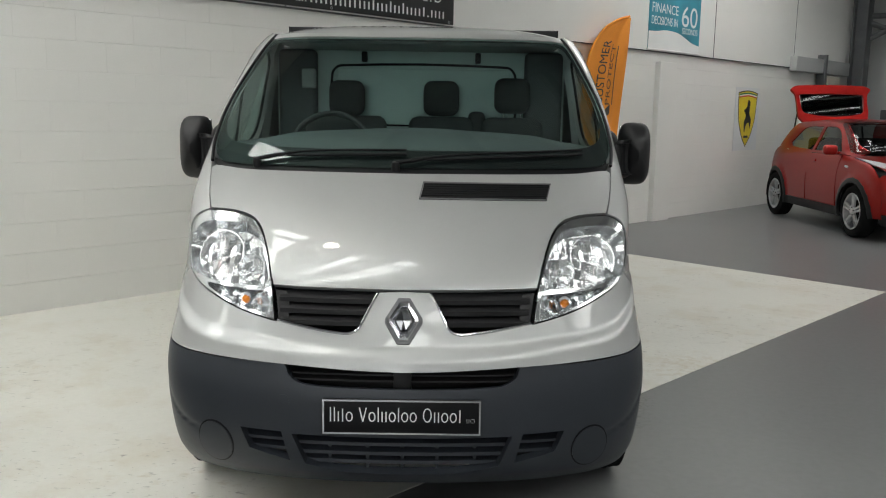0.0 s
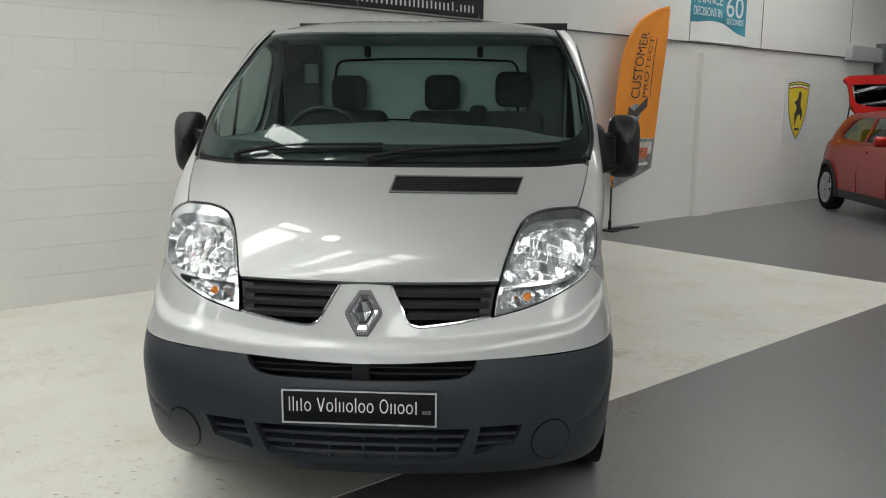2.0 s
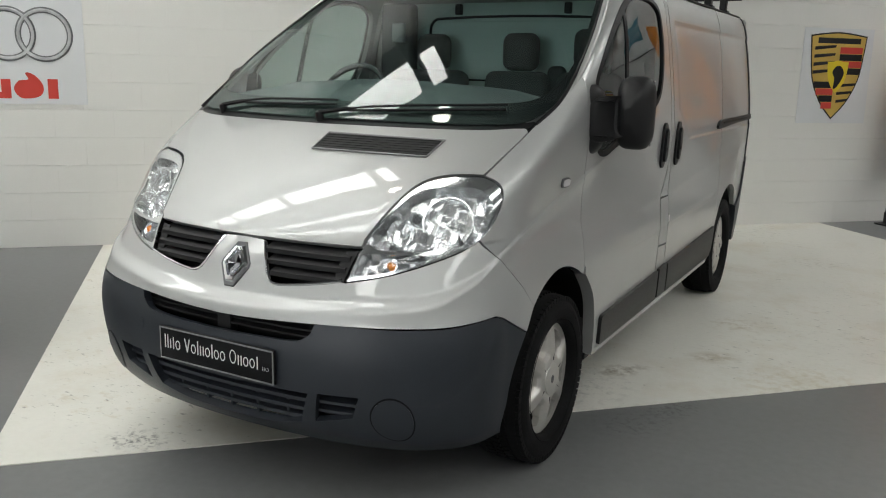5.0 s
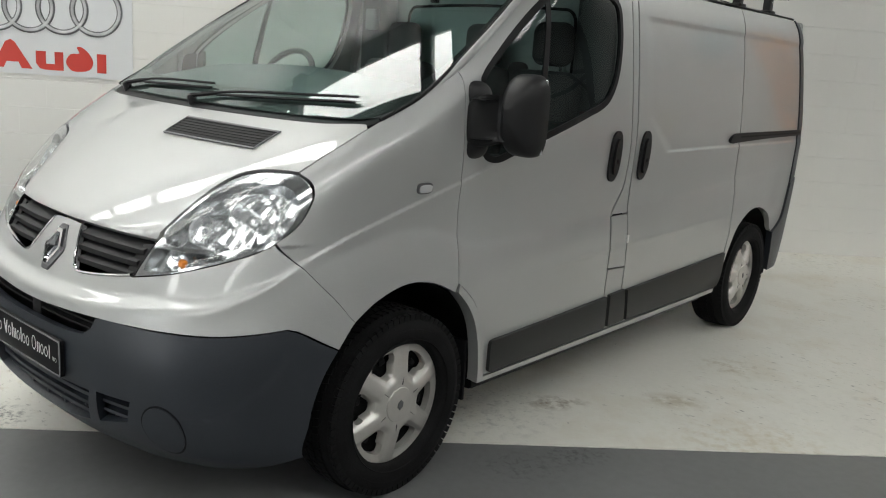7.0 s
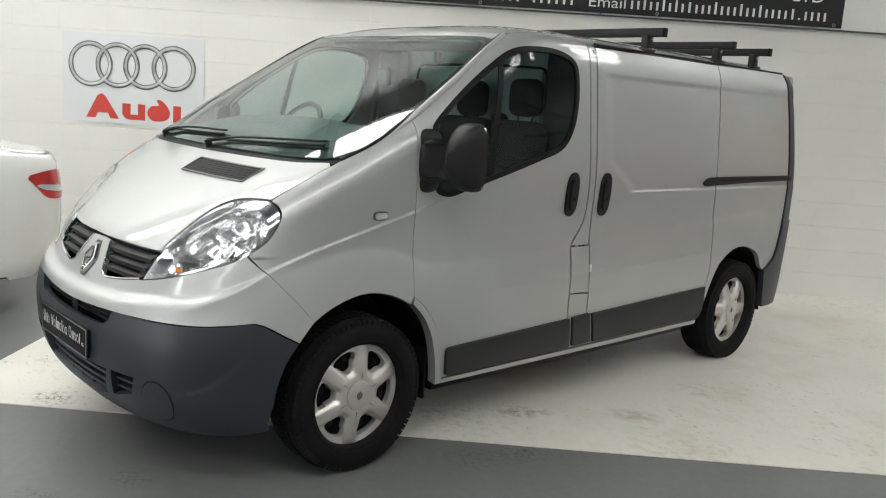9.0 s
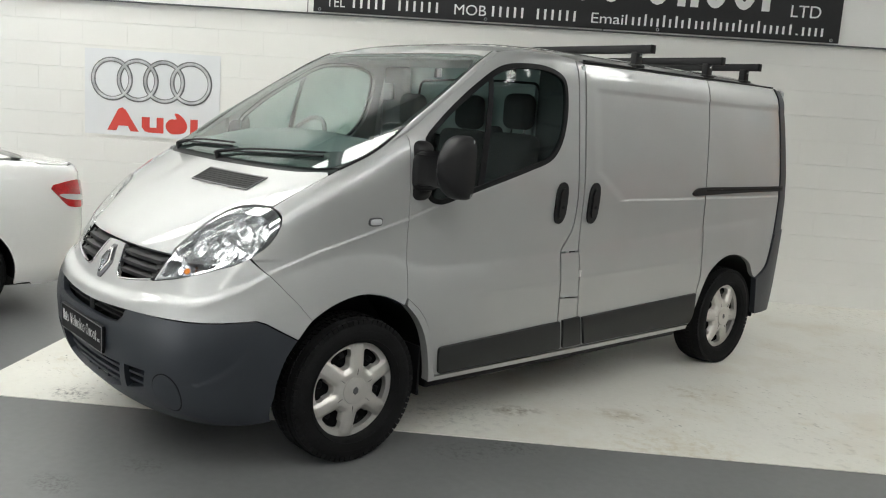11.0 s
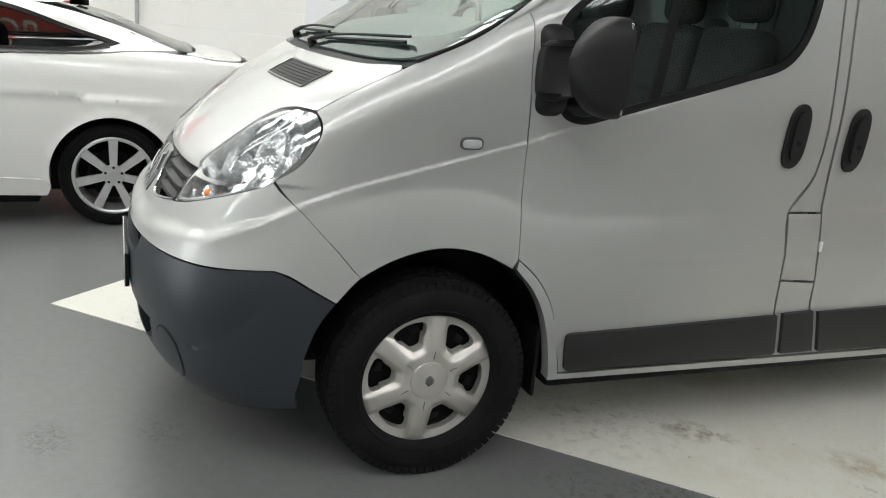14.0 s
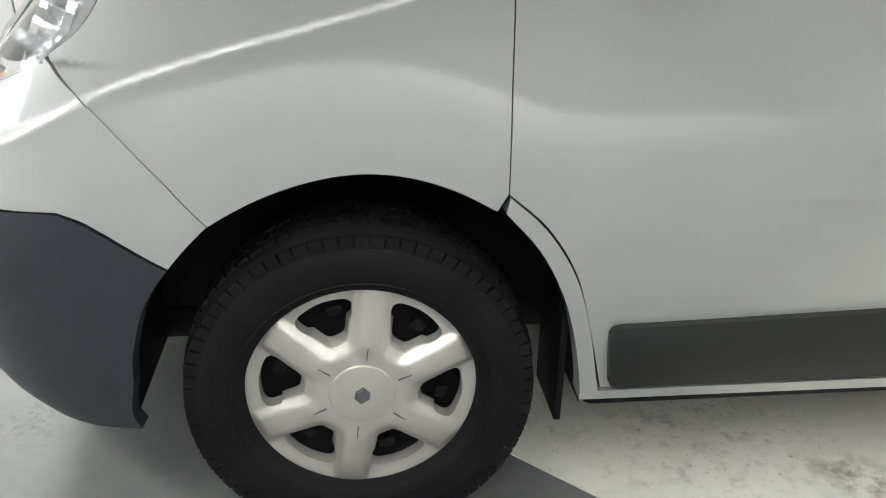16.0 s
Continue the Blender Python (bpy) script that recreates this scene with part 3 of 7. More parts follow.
def van_relief(x, y, z):
    """Swage line, the shoulder that runs over the front arch and along the doors, and the recessed load-bay panel."""
    d = 0.0
    if 0.66 < z < 0.95 and y < 0.6:
        line = hermite(RIDGE, x + y - hermite(VAN_NOSE, z))
        k, wide = 1 - smooth(0.38, 0.56, y), 0.050 - 0.034 * smooth(0.25, 0.5, y)
        d += k * (0.022 - 0.016 * smooth(0.25, 0.52, y)) * ((1 - smooth(line - 0.010, line + wide, z)) * (0.40 + 0.60 * math.exp(-0.008 * math.log(1 + math.exp((line - z) / 0.008)) / 0.035)) - 0.40)
    if 0.40 < z < 0.72 and y < 0.6:
        across = x + y - hermite(VAN_NOSE, z) - hermite(SCOOP, z)
        d -= 0.004 * math.exp(-(across / (0.035 if across > 0 else 0.07)) ** 2) * smooth(0.40, 0.46, z) * (1 - smooth(0.60, 0.70, z))
    if y > 0.30:
        line = hermite(SWAGE, y)
        k = smooth(0.36, 0.56, y) * (1 - smooth(1.95, 2.1, y))
        d += k * 0.0045 * (1 - smooth(line - 0.003, line + 0.013, z)) * math.exp(-max(0.0, line - z) / 0.06)
        edge = hermite(SHOULDER, y)
        k = smooth(0.46, 0.62, y) * (1 - smooth(4.1, 4.4, y))
        fall = (edge - z) / 0.005
        fall = 0.005 * (math.log(1 + math.exp(fall)) if fall < 30 else fall)
        d += k * 0.0155 * (1 - math.exp(-fall / 0.07))
        d += 0.0022 * math.exp(-((z - 0.735 - 0.022 * (y - 1.9)) / 0.014) ** 2) * smooth(1.5, 1.8, y) * (1 - smooth(3.45, 3.6, y))
        d -= 0.005 * smooth(1.168, 1.180, z) * (1 - smooth(1.765, 1.795, z)) * smooth(2.43 + max(0, 1.34 - z) * 1.3, 2.52 + max(0, 1.34 - z) * 1.5, y)
    return d


FACET = [(0.93, 0.497), (1.02, 0.505), (1.10, 0.535), (1.15, 0.60), (1.20, 0.70), (1.26, 0.80), (1.30, 0.86)]
VAN_NOSE = [(0.24, 0.13), (0.3, 0.075), (0.38, 0.04), (0.5, 0.022), (0.62, 0.026), (0.7, 0.049), (0.77, 0.09), (0.86, 0.136), (0.92, 0.173), (1, 0.25), (1.1, 0.366), (1.21, 0.518), (1.27, 0.615), (1.33, 0.708), (1.5, 0.965), (1.7, 1.305), (1.9, 1.655), (1.96, 1.79)]
VAN_SKIN = Skin(
    nose=VAN_NOSE,
    wide=[(0.24, 0.876), (0.33, 0.890), (0.45, 0.904), (0.6, 0.915), (0.8, 0.926), (1.1, 0.936), (1.25, 0.938), (1.5, 0.912), (1.75, 0.872), (1.88, 0.838), (1.94, 0.8), (1.96, 0.77)],
    power=[(0.3, 6), (0.7, 6.7), (0.95, 7.4), (1.2, 13), (1.4, 10.5), (1.6, 11)],
    kay=[(0.33, 0.45), (0.5, 0.45), (0.7, 0.45), (0.95, 0.475), (1.2, 0.5), (1.35, 0.36), (1.5, 0.3)],
    taper=[(0.3, -0.005), (0.45, 0.005), (0.6, 0.01), (0.75, 0.036), (1, 0.071), (1.2, 0.054), (1.5, 0.03), (1.9, 0.02)], deep=0.9, reach=(0.8, 2.0), tail=(4.35, 0.36, 0.035), relief=van_relief)

van = thing("panel_van", (0, 0, 0), "silver panel van with grey bumpers and black roof bars", "van")


def sc(y, z):
    """Side coordinates to corner coordinates."""
    return VAN_SKIN.half(y, z) + y - VAN_SKIN.nose(z), z


def fc(x, z):
    """Front coordinates to corner coordinates."""
    return x + VAN_SKIN.front(x, z) - VAN_SKIN.nose(z), z


LAMP = [(.485, .823), (.510, .931), (.536, 1.016), (.575, 1.094), (.618, 1.132), (.690, 1.151), (.772, 1.157), (.853, 1.157), (.941, 1.134), (1.006, 1.097), (1.045, 1.042), (1.047, 1.0),
        (1.018, .960), (.96, .934), (.858, .905), (.75, .877), (.64, .851), (.56, .836)]
LOW_LINE = [(0, .673), (.133, .676), (.424, .689), (.70, .698), (.963, .704), (1.116, .709), (1.238, .7115), (1.306, .693), (1.47, .617)]
ARCH = [(1.156, .709), (1.083, .746), (1.004, .770), (.926, .777), (.85, .768), (.763, .742), (.687, .705), (.643, .677)]
WING_SEAM = [(1.514, .691), (1.353, .792), (1.195, .883), (1.021, .959)]
SCREEN_SIDE = [(.944, 1.325), (1.007, 1.406), (1.005, 1.506), (.966, 1.62), (.921, 1.721), (.855, 1.86), (.825, 1.915)]


SEAM_A = spline([(1.175, .740), (1.176, .938), (1.170, 1.112), (1.154, 1.336), (1.152, 1.46), (1.136, 1.506)], n=8, closed=False)


def front_end():
    # Painted upper bumper with the middle post of the grille.
    grille_low = [(.470, .821), fc(.338, .803), fc(.227, .789), fc(.185, .788), fc(.155, .803), fc(.088, .922)]
    half = LOW_LINE + WING_SEAM[:3] + [(1.015, .956)] + [(a, z - .003) for a, z in LAMP[13:]] + [(.485, .820)] + grille_low + [(0, .925)]
    half = spline(half, sharp=(0, 6, 8, 9, 12, 18, 19, 24, 25), n=4, closed=False)
    panel(VAN_SKIN, "upper_bumper", [mirrored(half)], "c", SILVER, van, step=0.009, edge=0.02, gap=0.0007, even=150)
    # Grey lower bumper with its openings.
    slot = [(0, .619), fc(.2, .622), fc(.325, .629), fc(.358, .640), fc(.382, .660), fc(.397, .689)]
    rear_edge = [(1.47, .615), sc(.541, .54), sc(.508, .437), sc(.50, .368), sc(.50, .262)]
    top = slot + [(.60, .695), (.70, .696), (.963, .702), (1.116, .707), (1.238, .7095), (1.306, .691)] + rear_edge
    outline = list(reversed(top))
    half = [(0, .245), (.4, .247), (.8, .25), (1.1, .253)] + outline
    half = spline(half, sharp=(0, 4, 8, 9, 14, 19, 20), n=4, closed=False)
    holes = []
    low = [(0, .302), (.2, .308), (.33, .336), (.372, .450), (.2, .448), (0, .447)]
    holes.append(spline(mirrored([fc(*p) if p[0] else p for p in low]), sharp=(2, 3, 7, 8), n=4))
    vent = [fc(.412, .456), fc(.553, .460), fc(.526, .386), fc(.388, .348)]
    holes.append(spline(vent, sharp=(0, 1, 2, 3), n=5))
    holes.append([(-a, z) for a, z in reversed(holes[1])])
    bumper = panel(VAN_SKIN, "lower_bumper", [mirrored(half)] + holes, "c", BUMPER, van, "grey textured plastic bumper", step=0.012, edge=0.03)
    # Blanking discs of the fog lamps.
    for s in (1, -1):
        ring = [(s * (.752 + .092 * math.cos(a * math.pi / 16)), .388 + .078 * math.sin(a * math.pi / 16)) for a in range(32)]
        panel(VAN_SKIN, "blank_groove", [inset(ring, -.007)], "c", SEAL, bumper, step=0.03, off=0.0008, edge=0.003, gap=0)
        panel(VAN_SKIN, "fog_lamp_blank", [ring], "c", BUMPER, bumper, step=0.03, off=0.0035, edge=0.006, gap=0)
    eye = [(-.425 + .024 * math.cos(a * math.pi / 10), .568 + .024 * math.sin(a * math.pi / 10)) for a in range(20)]
    panel(VAN_SKIN, "tow_eye_cap", [eye], "c", BUMPER, bumper, step=0.03, off=0.002, edge=0.004, gap=0)
    # Slats and dark backing in the openings.
    def slats(name, x0, x1, heights, back, thick, mat, parent, deep=0.035, tilt=0.35):
        for z in heights:
            bm = bmesh.new()
            n = 16
            rows = []
            for k in range(n + 1):
                x = x0 + (x1 - x0) * k / n
                y = VAN_SKIN.front(abs(x), z) + back
                rows.append([bm.verts.new((x, y + dy, z + dz)) for dy, dz in ((0, -thick / 2), (0, thick / 2), (deep, thick / 2 + deep * tilt), (deep, -thick / 2 + deep * tilt))])
            for a, b in zip(rows, rows[1:]):
                for k in range(4):
                    bm.faces.new((a[k], b[k], b[(k + 1) % 4], a[(k + 1) % 4]))
            bm.faces.new(rows[0]), bm.faces.new(rows[-1][::-1])
            bmesh.ops.recalc_face_normals(bm, faces=bm.faces[:])
            part(name, bm, mat, parent)
    slats("slat", -.375, .375, (.340, .375, .412), .028, .012, BUMPER, bumper)
    slats("slat", .385, .555, (.385, .42), .024, .010, BUMPER, bumper)
    slats("slat", -.555, -.385, (.385, .42), .024, .010, BUMPER, bumper)
    slats("slat", -.40, .40, (.635, .655), .035, .006, BLACK, bumper)
    for x in (-.25, -.12, 0, .12, .25):
        part("grille_rib", boxed((x - .006, VAN_SKIN.front(abs(x), .37) + .045, .315), (x + .006, VAN_SKIN.front(abs(x), .37) + .075, .445), .002), BUMPER, bumper)
    part("grille_rib", boxed((-.03, .06, .60), (.03, .10, .69), .004), BLACK, bumper)
    back = spline(mirrored([(0, .26), (.9, .27), (1.15, .32), (1.15, .60), (.6, .70), (0, .70)]), sharp=(1, 4, 6, 9), n=4)
    panel(VAN_SKIN, "bumper_backing", [back], "c", SEAL, bumper, step=0.06, off=-0.085, edge=0.002)
    # Radiator grilles.
    for s in (1, -1):
        loop = [fc(.088, .922), fc(.155, .803), fc(.185, .788), fc(.227, .789), fc(.338, .803), (.470, .821), (.497, .929), fc(.3, .928)]
        loop = spline(loop, sharp=(0, 5, 6), n=4)
        g = panel(VAN_SKIN, "radiator_grille", [loop], "c", SEAL, van, "black slatted radiator grille with a chrome lower edge", step=0.04, off=-0.075, edge=0.002, gap=0, side=s)
        slats("slat", s * .10, s * .437, (.885,), .018, .016, BLACK, g, .05)
        slats("slat", s * .125, s * .432, (.850,), .018, .016, BLACK, g, .05)
        slats("slat", s * .15, s * .427, (.815,), .018, .016, BLACK, g, .05)
        for x in (.2, .28, .36):
            part("grille_rib", boxed((s * x - .004, VAN_SKIN.front(x, .85) + .062, .80), (s * x + .004, VAN_SKIN.front(x, .85) + .075, .895), .001), BLACK, g)
        cheek = spline([fc(.415, .922), (.497, .927), (.472, .823), fc(.405, .813), fc(.40, .86)], sharp=(0, 1, 2, 3), n=3)
        panel(VAN_SKIN, "grille_cheek", [cheek], "c", BLACK, g, step=0.04, off=-0.012, edge=0.03, side=s)
        bm = bmesh.new()
        line = spline([fc(.093, .918), fc(.125, .86), fc(.155, .807), fc(.185, .792), fc(.227, .793), fc(.338, .807), (.470, .825)], n=6, closed=False)
        tube(bm, [VAN_SKIN.point("c", s * a, z, 0.001)[0] for a, z in line], 0.0045, 6)
        part("chrome_trim", bm, CHROME, g, "thin chrome edging")
    # Diamond badge.
    bm = bmesh.new()
    c, w, h, n = VAN_SKIN.point('f', 0, .833)[0], .066, .069, Vector((0, -1, .55)).normalized()
    up = Vector((0, .55, 1)).normalized()

    def rhomb(k, lift, bm):
        pts = [(w * .26, h), (w * .82, h * .10), (w * .82, -h * .10), (w * .26, -h), (-w * .26, -h), (-w * .82, -h * .10), (-w * .82, h * .10), (-w * .26, h)]
        return [bm.verts.new(c + Vector((1, 0, 0)) * (a * k) + up * (b * k) + n * lift) for a, b in pts]
    bm2 = bmesh.new()
    a, b = rhomb(1.30, -.012, bm2), rhomb(1.16, .003, bm2)
    for k in range(8):
        bm2.faces.new((a[k], a[(k + 1) % 8], b[(k + 1) % 8], b[k]))
    bm2.faces.new(b)
    bmesh.ops.recalc_face_normals(bm2, faces=bm2.faces[:])
    badge = part("badge", bm2, PLINTH, van, "chrome diamond badge on a grey plinth", None)
    rings = [rhomb(1.0, .002, bm), rhomb(.90, .011, bm), rhomb(.70, .012, bm), rhomb(.60, .003, bm)]
    core = bmesh.new()
    inner = [rhomb(.56, .003, core), rhomb(.50, .011, core)]
    for k in range(8):
        core.faces.new((inner[0][k], inner[0][(k + 1) % 8], inner[1][(k + 1) % 8], inner[1][k]))
    tip = core.verts.new(c + n * .003)
    for k in range(8):
        core.faces.new((inner[1][k], inner[1][(k + 1) % 8], tip))
    bmesh.ops.recalc_face_normals(core, faces=core.faces[:])
    for a, b in zip(rings, rings[1:]):
        for k in range(8):
            bm.faces.new((a[k], a[(k + 1) % 8], b[(k + 1) % 8], b[k]))
    bmesh.ops.recalc_face_normals(bm, faces=bm.faces[:])
    part("diamond", bm, CHROME, badge, smooth=None)
    part("diamond_core", core, DARK_CHROME, badge, smooth=None)
    # Plate with the dealer's lettering as plain shapes.
    plate = part("number_plate", boxed((-.264, .012, .468), (.264, .026, .588), .003), SEAL, van, "black dealer plate with pale lettering in a silver border")
    bm = bmesh.new()
    for lo, hi in (((-.264, .010, .582), (.264, .0125, .588)), ((-.264, .010, .468), (.264, .0125, .474)), ((-.264, .010, .474), (-.258, .0125, .582)), ((.258, .010, .474), (.264, .0125, .582))):
        box(bm, lo, hi)
    part("plate_border", bm, CHROME, plate)
    bm = marks("IIito VoIiioIoo Oiioot", .050, .445, Matrix.Translation((-.243, .0105, .512)) @ pose(0, 0, 0, 90))
    tagged(part("lettering", bm, PAPER, plate, "pale lettering", None), kind="stuff")
    bm = marks("ItO", .014, .03, Matrix.Translation((.215, .0105, .512)) @ pose(0, 0, 0, 90))
    tagged(part("lettering", bm, PAPER, plate, "pale lettering", None), kind="stuff")


def bonnet():
    side_line = [fc(.3, .931), (.503, .934), (.532, 1.018), (.571, 1.098), (.615, 1.136), (.688, 1.155), (.772, 1.161), (.847, 1.161), (.876, 1.21), (.905, 1.262), (.926, 1.30)]
    half = [(0, .929)] + side_line + [(.895, 1.312), (.7, 1.302), (.378, 1.298), (0, 1.296)]
    half = spline(half, sharp=(0, 2, 8, 11, 14), n=4, closed=False)

    def crown(p):
        """Normals of a smoothly crowned bonnet."""
        line = hermite(FACET, p.z)
        turn_ = .13 * smooth(line - .006, line + .008, abs(p.x) + p.y - hermite(VAN_NOSE, p.z))
        return Vector((.566 * p.x + .067 * p.x ** 3 + math.copysign(turn_, p.x), -1, 1.48 + (p.z - 1.02) * 5.4 - .30 * math.exp(-(p.z - .93) / .02))).normalized()
    hood = panel(VAN_SKIN, "bonnet", [mirrored(half)], "c", SILVER, van, step=0.014, edge=0.02, shade=crown)
    loop = [fc(.038, 1.207), fc(.527, 1.205), fc(.552, 1.262), fc(.052, 1.265)]
    loop = spline(loop, sharp=(0, 1, 2, 3), n=5)
    vent = panel(VAN_SKIN, "air_intake", [loop, inset(loop, .004)], "c", PLINTH, hood, "black slatted intake in the bonnet", step=0.03, off=0.005, edge=0.006, gap=0)
    panel(VAN_SKIN, "intake_mesh", [inset(loop, .005)], "c", SEAL, vent, step=0.03, off=0.0015, edge=0.002, gap=0)
    for k in range(7):
        z0 = 1.212 + k * .0075
        x0, x1 = .046 + .0017 * k, .528 + .0030 * k
        strip = spline([fc(x0, z0), fc(x1, z0), fc(x1, z0 + .003), fc(x0, z0 + .003)], sharp=(0, 1, 2, 3), n=6)
        panel(VAN_SKIN, "intake_slat", [strip], "c", SEAL, vent, step=0.06, off=0.0035, edge=0.003, gap=0)
    # Scuttle under the windscreen.
    half = [(0, 1.299), (.378, 1.301), (.7, 1.305), (.905, 1.315), (.955, 1.345), (.80, 1.332), (.4, 1.326), (0, 1.324)]
    half = spline(half, sharp=(0, 3, 4, 7), n=4, closed=False)
    panel(VAN_SKIN, "scuttle", [mirrored(half)], "c", SEAL, van, "black plastic scuttle", step=0.04, off=-0.012, edge=0.02, gap=0)


def lamp(s):
    loop = spline(LAMP, sharp=(0,), n=6)
    body = panel(VAN_SKIN, "headlight", [loop, inset(loop, .002)], "c", SEAL, van, "clear-lensed headlight with chrome reflectors and an amber bulb", step=0.04, off=-0.002, edge=0.05, gap=0.001, side=s)
    lens_ = panel(VAN_SKIN, "lens", [inset(loop, .001)], "c", LENS, body, "clear lens", step=0.03, off=0.004, edge=0.006, side=s)
    lens_.visible_shadow = False
    # Stepped inner housing.
    def flutes(p):
        """Normals of a faceted reflector."""
        i, j = math.floor(abs(p.x) / .016), math.floor((p.z + .35 * abs(p.x)) / .034)
        return Vector((s * .55 * math.sin(i * 12.9 + j * 4.1) + s * .2, -1, .5 * math.sin(i * 7.3 + j * 9.7) + .3)).normalized()
    panel(VAN_SKIN, "lamp_housing", [inset(loop, .002)], "c", REFLECTOR, body, step=0.007, off=-0.060, edge=0.001, side=s, shade=flutes)
    rim = inset(loop, .002)
    top_rim = spline([(.526, .952), (.552, 1.02), (.590, 1.086), (.632, 1.112), (.70, 1.122), (.772, 1.124), (.85, 1.122), (.925, 1.102), (.985, 1.068), (1.018, 1.03), (1.022, 1.0), (.998, .968), (.95, .951), (.85, .938), (.70, .931), (.58, .930)], n=4)
    panel(VAN_SKIN, "bezel", [rim, top_rim, spline([(.508, .848), (.522, .915), (.60, .917), (.75, .921), (.85, .924), (.845, .912), (.75, .887), (.64, .862), (.56, .848)], sharp=(0, 1, 5), n=4)], "c", BEZEL, body, "grey inner bezel with a dividing bar", step=0.02, off=-0.004, edge=0.055, gap=0, side=s)
    for a, z, r, back in ((.80, 1.035, .086, -.045), (.625, .992, .048, -.032)):
        p, n = VAN_SKIN.point("c", s * a, z, back)
        n = (n + Vector((0, -.6, 0))).normalized()
        m = Matrix.Translation(p) @ n.to_track_quat("X", "Z").to_matrix().to_4x4()
        bm = bmesh.new()
        lathe(bm, [(r * 1.06, -.012), (r * 1.03, .002), (r * .99, .002), (r * .95, -.02), (r * .93, -.04)], 36, m=m)
        cup = part("reflector_rim", bm, REFLECTOR, body, "bright chrome reflector rim")
        bm = bmesh.new()
        lathe(bm, [(.001, -.004), (r * .10, -.006), (r * .17, -.014), (r * .19, -.03), (r * .19, -.05)], 18, m=m)
        part("bulb_shield", bm, REFLECTOR, cup)
        bm = bmesh.new()
        lathe(bm, [(r * .30, -.03), (r * .28, -.02), (r * .26, -.02), (r * .24, -.03)], 24, m=m)
        part("bulb_ring", bm, HOUSING, cup)
    # Amber bulb in the lower tip, with a round holder.
    p, n = VAN_SKIN.point("c", s * .645, .891, -.030)
    bm = bmesh.new()
    lathe(bm, [(.001, .009), (.007, .0075), (.012, .002), (.0135, -.010), (.001, -.010)], 16, m=Matrix.Translation(p) @ n.to_track_quat("X", "Z").to_matrix().to_4x4())
    part("amber_bulb", bm, AMBER, body, "amber indicator bulb")
    bm = bmesh.new()
    lathe(bm, [(.0145, -.012), (.0150, .000), (.024, .004), (.028, -.004), (.030, -.020)], 20, m=Matrix.Translation(p) @ n.to_track_quat("X", "Z").to_matrix().to_4x4())
    part("bulb_holder", bm, REFLECTOR, body)


def bulge(p):
    """Normals of a rubbing strip, rounded from top to bottom."""
    return Vector((math.copysign(1, p.x), 0, (p.z - .428 - .03 * (p.y - 1.4)) * 4.5)).normalized()


